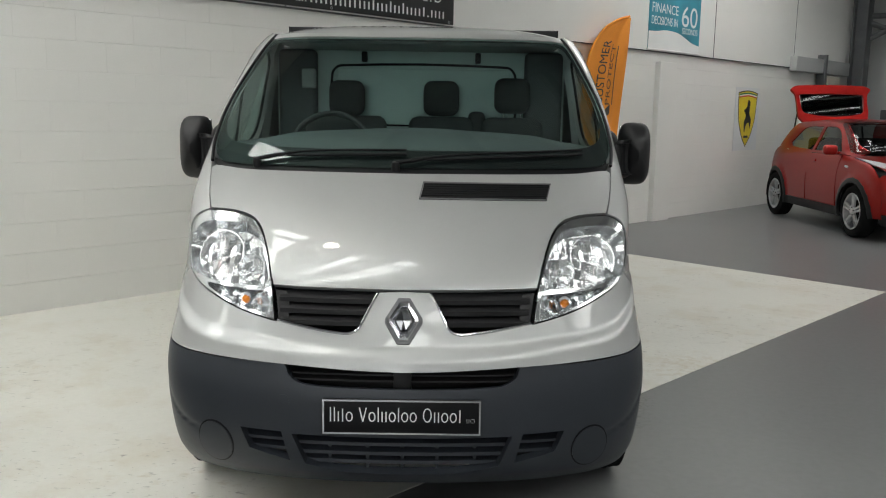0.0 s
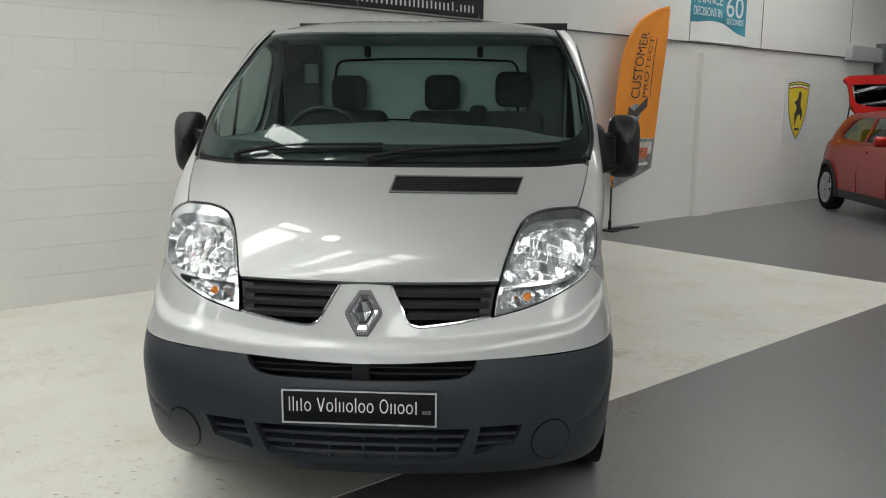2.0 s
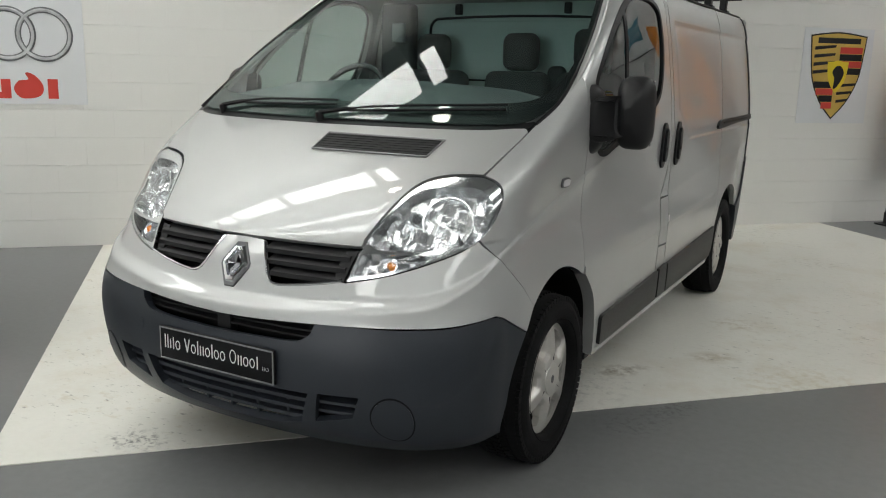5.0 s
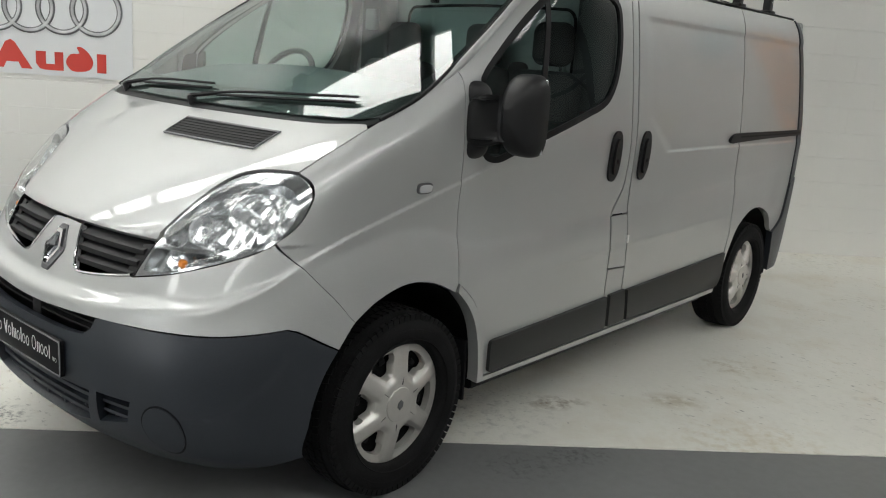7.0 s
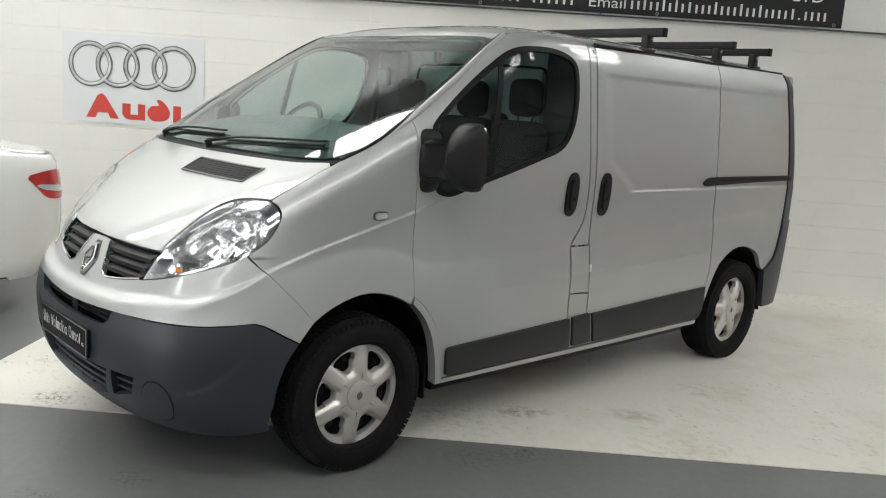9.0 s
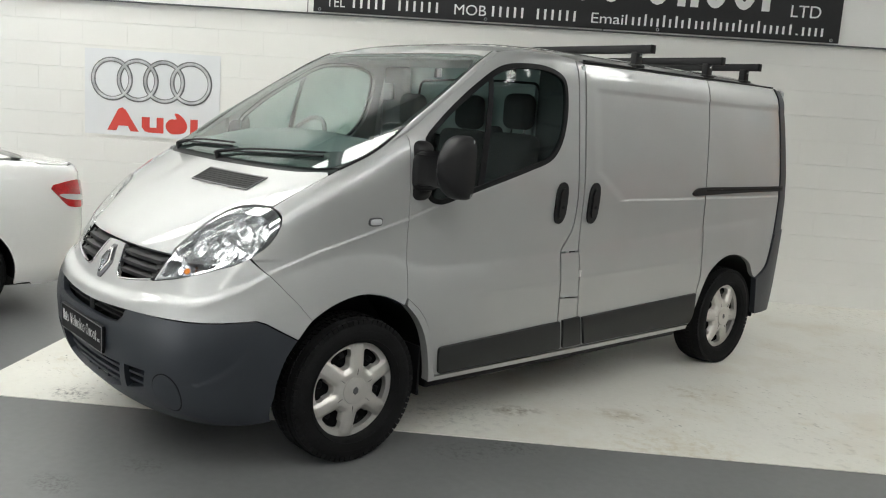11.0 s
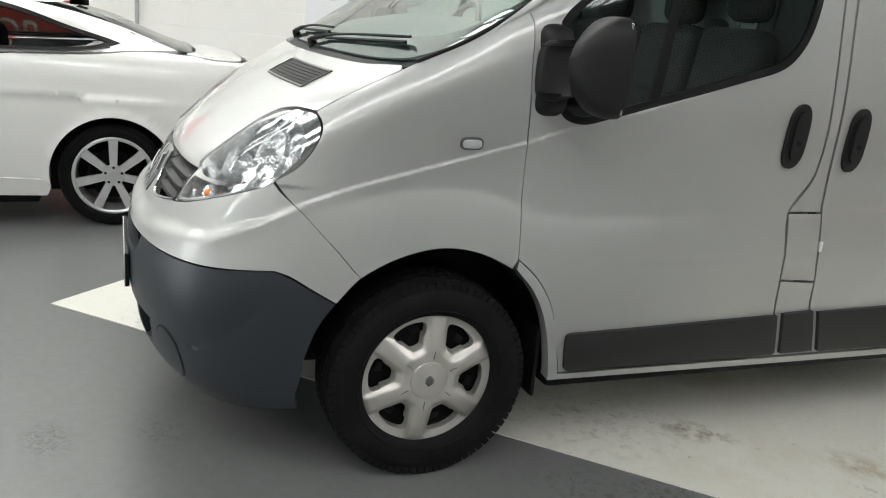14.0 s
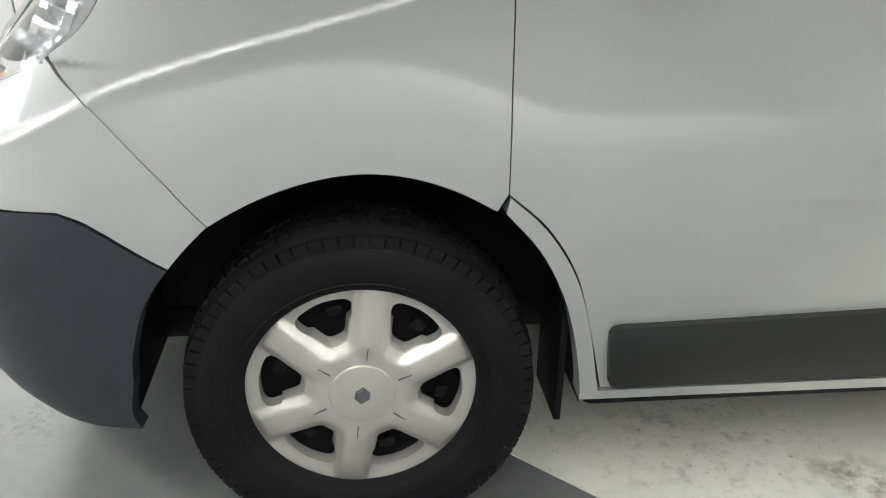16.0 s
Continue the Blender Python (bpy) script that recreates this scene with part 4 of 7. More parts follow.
def flank(s):
    # Front wing.
    upper = [sc(*SEAM_A[-1]), (1.007, 1.405), (.948, 1.328), (.930, 1.30), (.909, 1.262), (.880, 1.21), (.855, 1.160), (.944, 1.137), (1.009, 1.099), (1.048, 1.043), (1.050, 1.0), (1.020, .963)] + WING_SEAM[::-1]
    upper = spline(upper, sharp=(2, 3, 6, 11, 12), n=4, closed=False)
    arch = spline([sc(*p) for p in spline(ARCH[::-1], n=3, closed=False)] , n=2, closed=False)
    start = spline([upper[-1], arch[0]], n=4, closed=False)[1:-1]
    wing = panel(VAN_SKIN, "front_wing", [arch + [sc(*p) for p in SEAM_A] + upper[1:] + start], "c", SILVER, van, step=0.01, edge=0.03, gap=0.0007, side=s, even=160)
    p, n = VAN_SKIN.point("s", s * .99, 1.10, 0.004)
    p, n = VAN_SKIN.point("s", .99, 1.10, 0.004)
    p, n = Vector((s * p.x, p.y, p.z)), Vector((s * n.x, n.y, n.z))
    q = Matrix.Translation(p) @ n.to_track_quat("X", "Z").to_matrix().to_4x4()
    def pill(rows):
        return rings_mesh([[q @ Vector((h, ry * math.copysign(abs(math.cos(a)) ** .6, math.cos(a)), rz * math.copysign(abs(math.sin(a)) ** .6, math.sin(a)))) for a in [2 * math.pi * k / 24 for k in range(24)]] for h, ry, rz in rows])
    part("side_repeater", pill(((-.008, .037, .020), (.001, .037, .020), (.004, .034, .017))), PLINTH, wing, "small clear side repeater lamp")
    part("repeater_lens", pill(((.001, .031, .0145), (.006, .030, .0135), (.008, .024, .009))), HOUSING, wing)
    # Cab door with its glass.
    outline = [(VAN_SKIN.place('c', a, z)[1], z) for a, z in SCREEN_SIDE[2:]] + [(1.95, 1.943), (2.2, 1.942), (2.325, 1.932), (2.306, 1.65), (2.299, 1.35), (2.29, 1.044), (2.205, 0.899), (2.222, 0.735), (2.228, 0.647), (2.239, 0.521), (2.282, 0.338),
               (1.376, 0.336), (1.338, 0.481), (1.305, 0.587), (1.248, 0.676)]
    outline = spline(outline + [SEAM_A[0]], sharp=(0, 7, 15, 16), n=4, closed=False) + SEAM_A[1:-1]
    pane = [(1.243, 1.478), (1.271, 1.513), (1.407, 1.628), (1.60, 1.760), (1.759, 1.846), (1.915, 1.871), (2.102, 1.864), (2.205, 1.815), (2.217, 1.70), (2.190, 1.555), (2.145, 1.46), (2.073, 1.393), (1.924, 1.345), (1.583, 1.245), (1.42, 1.196), (1.34, 1.178), (1.275, 1.20), (1.243, 1.29)]
    door_loop, glass_loop = outline, spline(pane, sharp=(0,), n=5)
    door = panel(VAN_SKIN, "cab_door", [door_loop, glass_loop], "s", SILVER, van, "silver cab door with a black-edged window", step=0.0125, edge=0.03, gap=0.0015, side=s)
    panel(VAN_SKIN, "window_seal", [inset(glass_loop, -.004), inset(glass_loop, .020)], "s", SEAL, door, "black rubber window seal", step=0.04, off=0.001, edge=0.016, gap=0, side=s)
    pane_ = panel(VAN_SKIN, "window_pane", [inset(glass_loop, .012)], "s", SIDE_GLASS, door, "tinted side window", step=0.05, off=-0.008, edge=0.004, gap=0, side=s)
    pane_.visible_shadow = False
    bar = [(1.655, 1.775), (1.685, 1.792), (1.600, 1.245), (1.560, 1.235)]
    panel(VAN_SKIN, "window_bar", [spline(bar, sharp=(0, 1, 2, 3), n=5)], "s", SEAL, door, step=0.04, off=-0.004, edge=0.006, gap=0, side=s)
    panel(VAN_SKIN, "door_trim", [spline([(1.376, .464), (1.382, .479), (1.398, .4852), (1.46, .4872), (2.248, .514), (2.284, .360), (2.271, .350), (1.45, .3455), (1.404, .345), (1.389, .352), (1.385, .372)], sharp=(3, 4, 5, 7), n=5)], "s", TRIM, door, "grey rubbing strip", step=0.04, off=0.016, edge=0.018, side=s, shade=bulge)

    def handle(parent, y, z0, z1):
        ring = []
        for k in range(24):
            a = k * math.pi / 12
            ring.append((y + .046 * math.cos(a) + .020 * (math.sin(a) * .5), (z0 + z1) / 2 + (z1 - z0) / 2 * math.copysign(abs(math.sin(a)) ** .55, math.sin(a))))
        h = panel(VAN_SKIN, "door_handle", [ring], "s", BLACK, parent, "black recessed door handle", step=0.03, off=0.010, edge=0.012, gap=0, side=s)
        grip = [(y + .55 * (a - y), (z0 + z1) / 2 + .72 * (b - (z0 + z1) / 2)) for a, b in ring]
        panel(VAN_SKIN, "grip", [grip], "s", BLACK, h, step=0.03, off=0.022, edge=0.014, gap=0, side=s)
        panel(VAN_SKIN, "lock", [[(y + .010 * math.cos(k * math.pi / 8), (z0 + z1) / 2 - .02 + .010 * math.sin(k * math.pi / 8)) for k in range(16)]], "s", SEAL, h, step=0.03, off=0.024, edge=0.003, gap=0, side=s)
    handle(door, 2.165, 1.058, 1.280)
    # Pillar between the doors, filler flap and lower piece.
    strip = [(2.331, 1.93), (2.385, 1.918), (2.361, 1.65), (2.352, 1.35), (2.348, 1.042), (2.353, 0.899), (2.208, 0.901), (2.296, 1.044), (2.304, 1.35), (2.311, 1.65)]
    panel(VAN_SKIN, "door_pillar", [spline(strip, sharp=(0, 1, 5, 6), n=4)], "s", SILVER, van, step=0.04, gap=0.002, side=s)
    flap = [(2.207, 0.895), (2.356, 0.895), (2.371, 0.755), (2.393, 0.639), (2.231, 0.649), (2.226, 0.735)]
    fl = panel(VAN_SKIN, "filler_flap", [spline(flap, sharp=(0, 1, 3, 4), n=4)], "s", SILVER, van, "painted fuel filler flap", step=0.04, off=0.001, gap=0.0014, side=s)
    part("flap_catch", boxed((-.004, -.012, -.02), (.006, .004, .02), .004, m=Matrix.Translation((s * (VAN_SKIN.half(2.38, .772) + .012), 2.385, .772))), PAPER, fl)
    foot = [(2.234, 0.643), (2.393, 0.633), (2.404, 0.526), (2.486, 0.338), (2.287, 0.338), (2.244, 0.521)]
    ft = panel(VAN_SKIN, "pillar_foot", [spline(foot, sharp=(0, 1, 3, 4), n=4)], "s", SILVER, van, step=0.04, gap=0.002, side=s)
    panel(VAN_SKIN, "foot_trim", [spline([(2.272, 0.518), (2.415, 0.525), (2.466, 0.354), (2.309, 0.352)], sharp=(0, 1, 2, 3), n=5)], "s", TRIM, ft, "grey rubbing strip", step=0.04, off=0.016, edge=0.018, side=s, shade=bulge)
    # Sliding side door, or the plain panel.
    load = [(2.391, 1.914), (3, 1.919), (3.625, 1.921), (3.618, 1.823), (3.592, 1.539), (3.572, 1.253), (3.604, 0.809), (3.623, 0.657), (3.609, 0.55), (3.614, 0.392), (3.580, 0.338), (2.486, 0.338), (2.409, 0.521), (2.396, 0.633), (2.361, 0.89), (2.355, 1.042), (2.358, 1.35), (2.367, 1.65)]
    slide = panel(VAN_SKIN, "sliding_door", [spline(load, sharp=(0, 2, 10, 11), n=4)], "s", SILVER, van, "silver windowless sliding load door", step=0.0115, edge=0.03, side=s)
    panel(VAN_SKIN, "door_trim", [spline([(2.44, 0.518), (3.592, 0.551), (3.603, 0.402), (3.578, 0.350), (2.492, 0.350)], sharp=(0, 1, 3, 4), n=5)], "s", TRIM, slide, "grey rubbing strip", step=0.04, off=0.016, edge=0.018, side=s, shade=bulge)
    handle(slide, 2.437, 1.050, 1.276)
    # Rear quarter with arch.
    quarter = [(3.63, 1.921), (4.1, 1.925), (4.5, 1.92), (4.525, 1.85), (4.535, 1.5), (4.544, 1.2), (4.551, 0.947), (4.535, 0.775), (4.507, 0.673), (4.443, 0.618), (4.38, 0.587), (4.33, 0.618), (4.276, 0.684), (4.205, 0.73), (4.037, 0.778), (3.894, 0.769), (3.743, 0.686), (3.678, 0.574), (3.631, 0.441), (3.588, 0.335),
               (3.619, 0.382), (3.615, 0.55), (3.629, 0.657), (3.61, 0.809), (3.578, 1.253), (3.598, 1.539), (3.624, 1.823)]
    panel(VAN_SKIN, "rear_quarter", [spline(quarter, sharp=(0, 2, 10, 19), n=4)], "s", SILVER, van, step=0.0115, edge=0.03, side=s)
    rail = [(3.422, 1.207), (3.471, 1.236), (3.56, 1.243), (4, 1.244), (4.57, 1.246), (4.573, 1.212), (4.003, 1.205), (3.504, 1.192), (3.444, 1.19)]
    rl = panel(VAN_SKIN, "slide_rail", [spline(rail, sharp=(4, 5), n=4)], "s", BLACK, van, "black sliding-door rail", step=0.04, off=0.016, edge=0.03, gap=0, side=s)
    panel(VAN_SKIN, "rail_groove", [[(3.561, 1.229), (4.561, 1.233), (4.562, 1.224), (3.562, 1.219)]], "s", SEAL, rl, step=0.04, off=0.0175, edge=0.002, gap=0, side=s)
    # Dark rear corner and rear bumper end.
    corner = [(4.5, 1.925), (4.61, 1.9), (4.635, 1.5), (4.684, 0.997), (4.693, 0.895), (4.559, 0.897), (4.549, 1.2), (4.54, 1.5), (4.53, 1.85)]
    panel(VAN_SKIN, "rear_corner_trim", [spline(corner, sharp=(0, 1, 4, 5), n=4)], "s", BUMPER, van, "dark grey rear corner strip", step=0.04, off=0.006, edge=0.03, side=s)
    tail = [(4.383, 0.582), (4.443, 0.613), (4.51, 0.668), (4.54, 0.775), (4.559, 0.897), (4.703, 0.926), (4.729, 0.305), (4.474, 0.307), (4.443, 0.391)]
    panel(VAN_SKIN, "rear_bumper_end", [spline(tail, sharp=(0, 4, 5, 6, 7), n=4)], "s", BUMPER, van, "grey plastic rear bumper end", step=0.03, off=0.012, edge=0.04, side=s)
    # Sill and arch lip.
    sill = [(1.177, .7385), (1.248, .674), (1.305, .586), (1.340, .481), (1.373, .3335), (2.42, .3335), (3.577, .3335), (3.569, .307), (2.418, .306), (1.335, .311), (1.333, .345), (1.312, .454), (1.280, .553), (1.233, .637), (1.170, .706)]
    panel(VAN_SKIN, "sill", [spline(sill, sharp=(0, 4, 6, 7, 9, 14), n=4)], "s", SILVER, van, "silver sill below the doors", step=0.04, off=0.004, edge=0.05, gap=0.0015, side=s)
    part("under_sill", boxed((s * .60 if s > 0 else -.86, 1.36, .255), (.86 if s > 0 else -.60, 3.52, .31), .02), SEAL, van)
    # Mud flap and arch liners.
    part("mud_flap", boxed((min(s * .70, s * .87), 1.300, .235), (max(s * .70, s * .87), 1.315, .48), .004, m=None), SEAL, van)
    for hub, r in ((.917, .435), (4.05, .435)):
        bm = bmesh.new()
        rows = []
        for k in range(25):
            a = math.radians(-8 + 196 * k / 24)
            rows.append([bm.verts.new((s * x, hub + r * math.cos(a), .340 + r * math.sin(a))) for x in (.55, .875)] )
        for a, b in zip(rows, rows[1:]):
            bm.faces.new((a[0], a[1], b[1], b[0]))
        disc = [r_[0] for r_ in rows]
        bm.faces.new(disc)
        part("arch_liner", bm, SEAL, van)


def rings_mesh(rings):
    """Skins a row of closed rings and caps both ends."""
    bm = bmesh.new()
    rows = [[bm.verts.new(p) for p in r] for r in rings]
    n = len(rows[0])
    for a, b in zip(rows, rows[1:]):
        for k in range(n):
            bm.faces.new((a[k], a[(k + 1) % n], b[(k + 1) % n], b[k]))
    bm.faces.new(rows[0][::-1]), bm.faces.new(rows[-1])
    bmesh.ops.recalc_face_normals(bm, faces=bm.faces[:])
    return bm


def oval(cx, cy, cz, ry, rz, power=.6, turn=0.0, n=24, s=1):
    """A rounded ring in the y-z plane, turned about z."""
    out = []
    for k in range(n):
        a = 2 * math.pi * k / n
        u = ry * math.copysign(abs(math.cos(a)) ** power, math.cos(a))
        v = rz * math.copysign(abs(math.sin(a)) ** power, math.sin(a))
        out.append((s * (cx + u * math.sin(turn)), cy + u * math.cos(turn), cz + v))
    return out


def mirror_unit(s):
    # Upper and lower feet on the door, the broad hinged arm between them, and the shell.
    def foot(z, rz, lean):
        rings = []
        for k in range(7):
            a = k / 6
            g = math.sqrt(max(0.02, 1 - (a * .98) ** 3.2))
            rings.append(oval(.872 + .062 * a, 1.222 + .012 * a, z + lean * a, .056 * g, rz * g, .75, s=s))
        return rings_mesh(rings)
    unit = part("mirror_foot", foot(1.425, .050, -.020), BLACK, van, "black twin-foot door mirror", 50)
    part("lower_foot", foot(1.232, .050, .020), BLACK, unit, "", 50)
    bm = rings_mesh([oval(.880, 1.222, 1.328, .050, .070, .6, 0, s=s), oval(.905, 1.205, 1.328, .040, .082, .6, .1, s=s), oval(.935, 1.204, 1.332, .042, .090, .55, .35, s=s),
                     oval(.965, 1.212, 1.338, .046, .088, .55, .7, s=s), oval(.992, 1.230, 1.345, .044, .082, .6, 1.0, s=s), oval(1.012, 1.262, 1.348, .040, .074, .7, 1.2, s=s)])
    part("arm", bm, BLACK, unit, "", 50)
    for z in (1.405, 1.268):
        part("hinge_gap", boxed((min(s * .915, s * .975), 1.168, z - .0025), (max(s * .915, s * .975), 1.24, z + .0025), .001), SEAL, unit)
    rings = []
    for j in range(13):
        v = j / 12
        g = math.sin(min(1.0, .04 + v * 1.1) * math.pi / 2) ** .62
        rings.append([(s * (1.031 + .074 * g * math.copysign(abs(math.cos(a)) ** .55, math.cos(a)) + .010 * (1 - v)), 1.212 + .146 * v + .010 * math.cos(a),
                       1.357 + .146 * g * math.copysign(abs(math.sin(a)) ** .5, math.sin(a))) for a in [2 * math.pi * k / 32 for k in range(32)]])
    part("mirror_shell", rings_mesh(rings), BLACK, unit, "matt black mirror shell", 60)
    part("mirror_glass", boxed((-.066, -.004, -.130), (.066, .003, .130), .03, 3, m=Matrix.Translation((s * 1.031, 1.357, 1.357))), CHROME, unit, "mirror glass")


def windscreen():
    half = [(0, 1.316), (.4, 1.318), (.78, 1.324), (.90, 1.340)] + [(a - .012, z) for a, z in SCREEN_SIDE[1:-1]] + [(.80, 1.890), (.72, 1.897), (.4, 1.901), (0, 1.902)]
    half = spline(half, sharp=(0, 12), n=4, closed=False)
    loop = mirrored(half)
    ws = panel(VAN_SKIN, "windscreen", [loop], "c", WINDSCREEN, van, "green-tinted windscreen", step=0.05, off=-0.001, edge=0.004,
               shade=lambda p: Vector((.308 * p.x + .053 * p.x ** 3 + .025 * p.x * (p.z - 1.6), -1, 1.559 + .454 * (p.z - 1.6) + .345 * p.x * p.x)).normalized())
    ws.visible_shadow = False
    hole = spline(mirrored([(0, 1.385), (.5, 1.39), (.80, 1.405), (.905, 1.44), (.945, 1.52), (.912, 1.64), (.868, 1.74), (.808, 1.85), (.73, 1.884), (.4, 1.890), (0, 1.891)]), n=4)
    panel(VAN_SKIN, "black_border", [inset(loop, .002), hole], "c", SEAL, ws, "black ceramic border", step=0.04, off=-0.007, edge=0.001, gap=0)
    head = mirrored(spline([(0, 1.905), (.4, 1.904), (.72, 1.900), (.815, 1.890), (.83, 1.921), (.72, 1.924), (.4, 1.9245), (0, 1.925)], sharp=(0, 3, 4, 7), n=4, closed=False))
    panel(VAN_SKIN, "roof_header", [head], "c", SILVER, van, "silver front edge of the roof", step=0.03, off=0.001, edge=0.02, gap=0)
    for s in (1, -1):
        line = spline([(a - .004, z) for a, z in SCREEN_SIDE], n=6, closed=False)
        bm = bmesh.new()
        tube(bm, [VAN_SKIN.point("c", s * a, z, 0.001)[0] for a, z in line], 0.007, 8)
        part("screen_moulding", bm, SEAL, ws, "black edge moulding")
        bm = bmesh.new()
        tube(bm, [VAN_SKIN.point("c", s * (a + .016), z, -.006)[0] for a, z in spline(SCREEN_SIDE[1:], n=6, closed=False)], [min(.017, .003 + .002 * k) for k in range(len(spline(SCREEN_SIDE[1:], n=6, closed=False)))], 12)
        part("windscreen_pillar", bm, SILVER, van, "silver windscreen pillar", 80)
    # Wipers: arm, blade and pivot.
    for pivot, elbow, tip in (((-.06, 1.322), (.15, 1.352), (.70, 1.380)), ((-.62, 1.33), (-.42, 1.362), (-.02, 1.372))):
        pts = [VAN_SKIN.point("f", x, z, .014)[0] for x, z in spline([pivot, elbow, tip], n=6, closed=False)]
        bm = bmesh.new()
        tube(bm, pts, [.009] * 4 + [.005] * (len(pts) - 4), 6)
        arm = part("wiper", bm, SEAL, ws, "black windscreen wiper")
        x0, x1 = pivot[0] + .12, tip[0]
        bm = bmesh.new()
        tube(bm, [VAN_SKIN.point("f", x0 + (x1 - x0) * k / 10, elbow[1] - .012 + (tip[1] - elbow[1]) * k / 10, .007)[0] for k in range(11)], .006, 6)
        part("blade", bm, SEAL, arm)
        bm = bmesh.new()
        p = VAN_SKIN.point("f", *pivot, .01)[0]
        lathe(bm, [(.001, .010), (.014, .008), (.017, -.004), (.017, -.03)], 14, m=Matrix.Translation(p) @ Vector((0, -.3, 1)).to_track_quat("X", "Y").to_matrix().to_4x4())
        part("pivot", bm, BLACK, arm)


def roof():
    bm = bmesh.new()
    z0 = 1.924
    nx, ny = 32, 60
    grid = []
    for j in range(ny + 1):
        row = []
        for i in range(-nx // 2, nx // 2 + 1):
            f = i / (nx // 2)
            f = math.copysign(abs(f) ** .8, f)
            t = (j / ny) ** 1.6
            # Rows run from the curved front edge to the straight rear edge.
            x = f * .785
            y_front = VAN_SKIN.front(abs(x), z0)
            y = y_front + (4.58 - y_front) * t
            lim = VAN_SKIN.half(max(y, VAN_SKIN.nose(z0) + .001), z0)
            x = math.copysign(min(abs(x), lim), f) if abs(f) < 1 else math.copysign(lim, f)
            q = min(1.0, abs(x) / max(.1, lim))
            z = z0 + .088 * (1 - math.exp(-(y - y_front) / .20)) * (1 - q ** 4) * (1 - .6 * smooth(4.3, 4.58, y))
            row.append(bm.verts.new((x, y, z)))
        grid.append(row)
    for a, b in zip(grid, grid[1:]):
        for k in range(nx):
            try:
                bm.faces.new((a[k], a[k + 1], b[k + 1], b[k]))
            except ValueError:
                pass
    bmesh.ops.recalc_face_normals(bm, faces=bm.faces[:])
    if sum(f.normal.z for f in bm.faces) < 0:
        bmesh.ops.reverse_faces(bm, faces=bm.faces[:])
    top = part("roof", bm, SILVER, van, "silver roof panel", 60)
    # Ribs pressed along the roof and rain channels.
    for x in (-.45, -.15, .15, .45):
        part("roof_rib", boxed((x - .05, 2.3, 1.998 - .03 * (abs(x) / .8) ** 2), (x + .05, 4.4, 2.008 - .03 * (abs(x) / .8) ** 2), .012, 3), SILVER, top)
    for s in (1, -1):
        bm = bmesh.new()
        tube(bm, [(s * VAN_SKIN.half(y, 1.93), y, 1.931) for y in [2.4 + .1 * k for k in range(22)]], .006, 6)
        part("rain_channel", bm, SEAL, top)
    # Rear end and floor close the load bay.
    bm = boxed((-.84, 4.58, .34), (.84, 4.63, 1.92), .05, 3)
    part("rear_door", bm, SILVER, van, "silver rear doors")
    part("rear_bumper", boxed((-.86, 4.57, .32), (.86, 4.72, .58), .05, 3), BUMPER, van)
    part("underbody", boxed((-.56, .22, .28), (.56, 4.5, .36), .02), SEAL, van)


def roof_bars():
    for y in (2.945, 3.715, 4.18):
        bar = part("roof_bar", boxed((-.865, y - .022, 2.022), (.865, y + .022, 2.070), .006), BLACK, van, "black steel roof bar")
        for s in (1, -1):
            bm = bmesh.new()
            box(bm, (s * .755 - .022, y - .030, 1.945), (s * .755 + .022, y + .030, 2.03), .006)
            box(bm, (s * .745 - .045, y - .045, 1.94), (s * .745 + .045, y + .045, 1.958), .006)
            part("bar_foot", bm, BLACK, bar)
            part("end_cap", boxed((s * .866 - .004, y - .023, 2.021), (s * .866 + .004, y + .023, 2.071), .003), SEAL, bar)
            bm = bmesh.new()
            lathe(bm, [(.001, .006), (.008, .005), (.009, 0)], 8, m=Matrix.Translation((s * .779, y, 2.008)) @ (Matrix.Diagonal((s, 1, 1, 1))))
            part("bolt", bm, CHROME, bar)


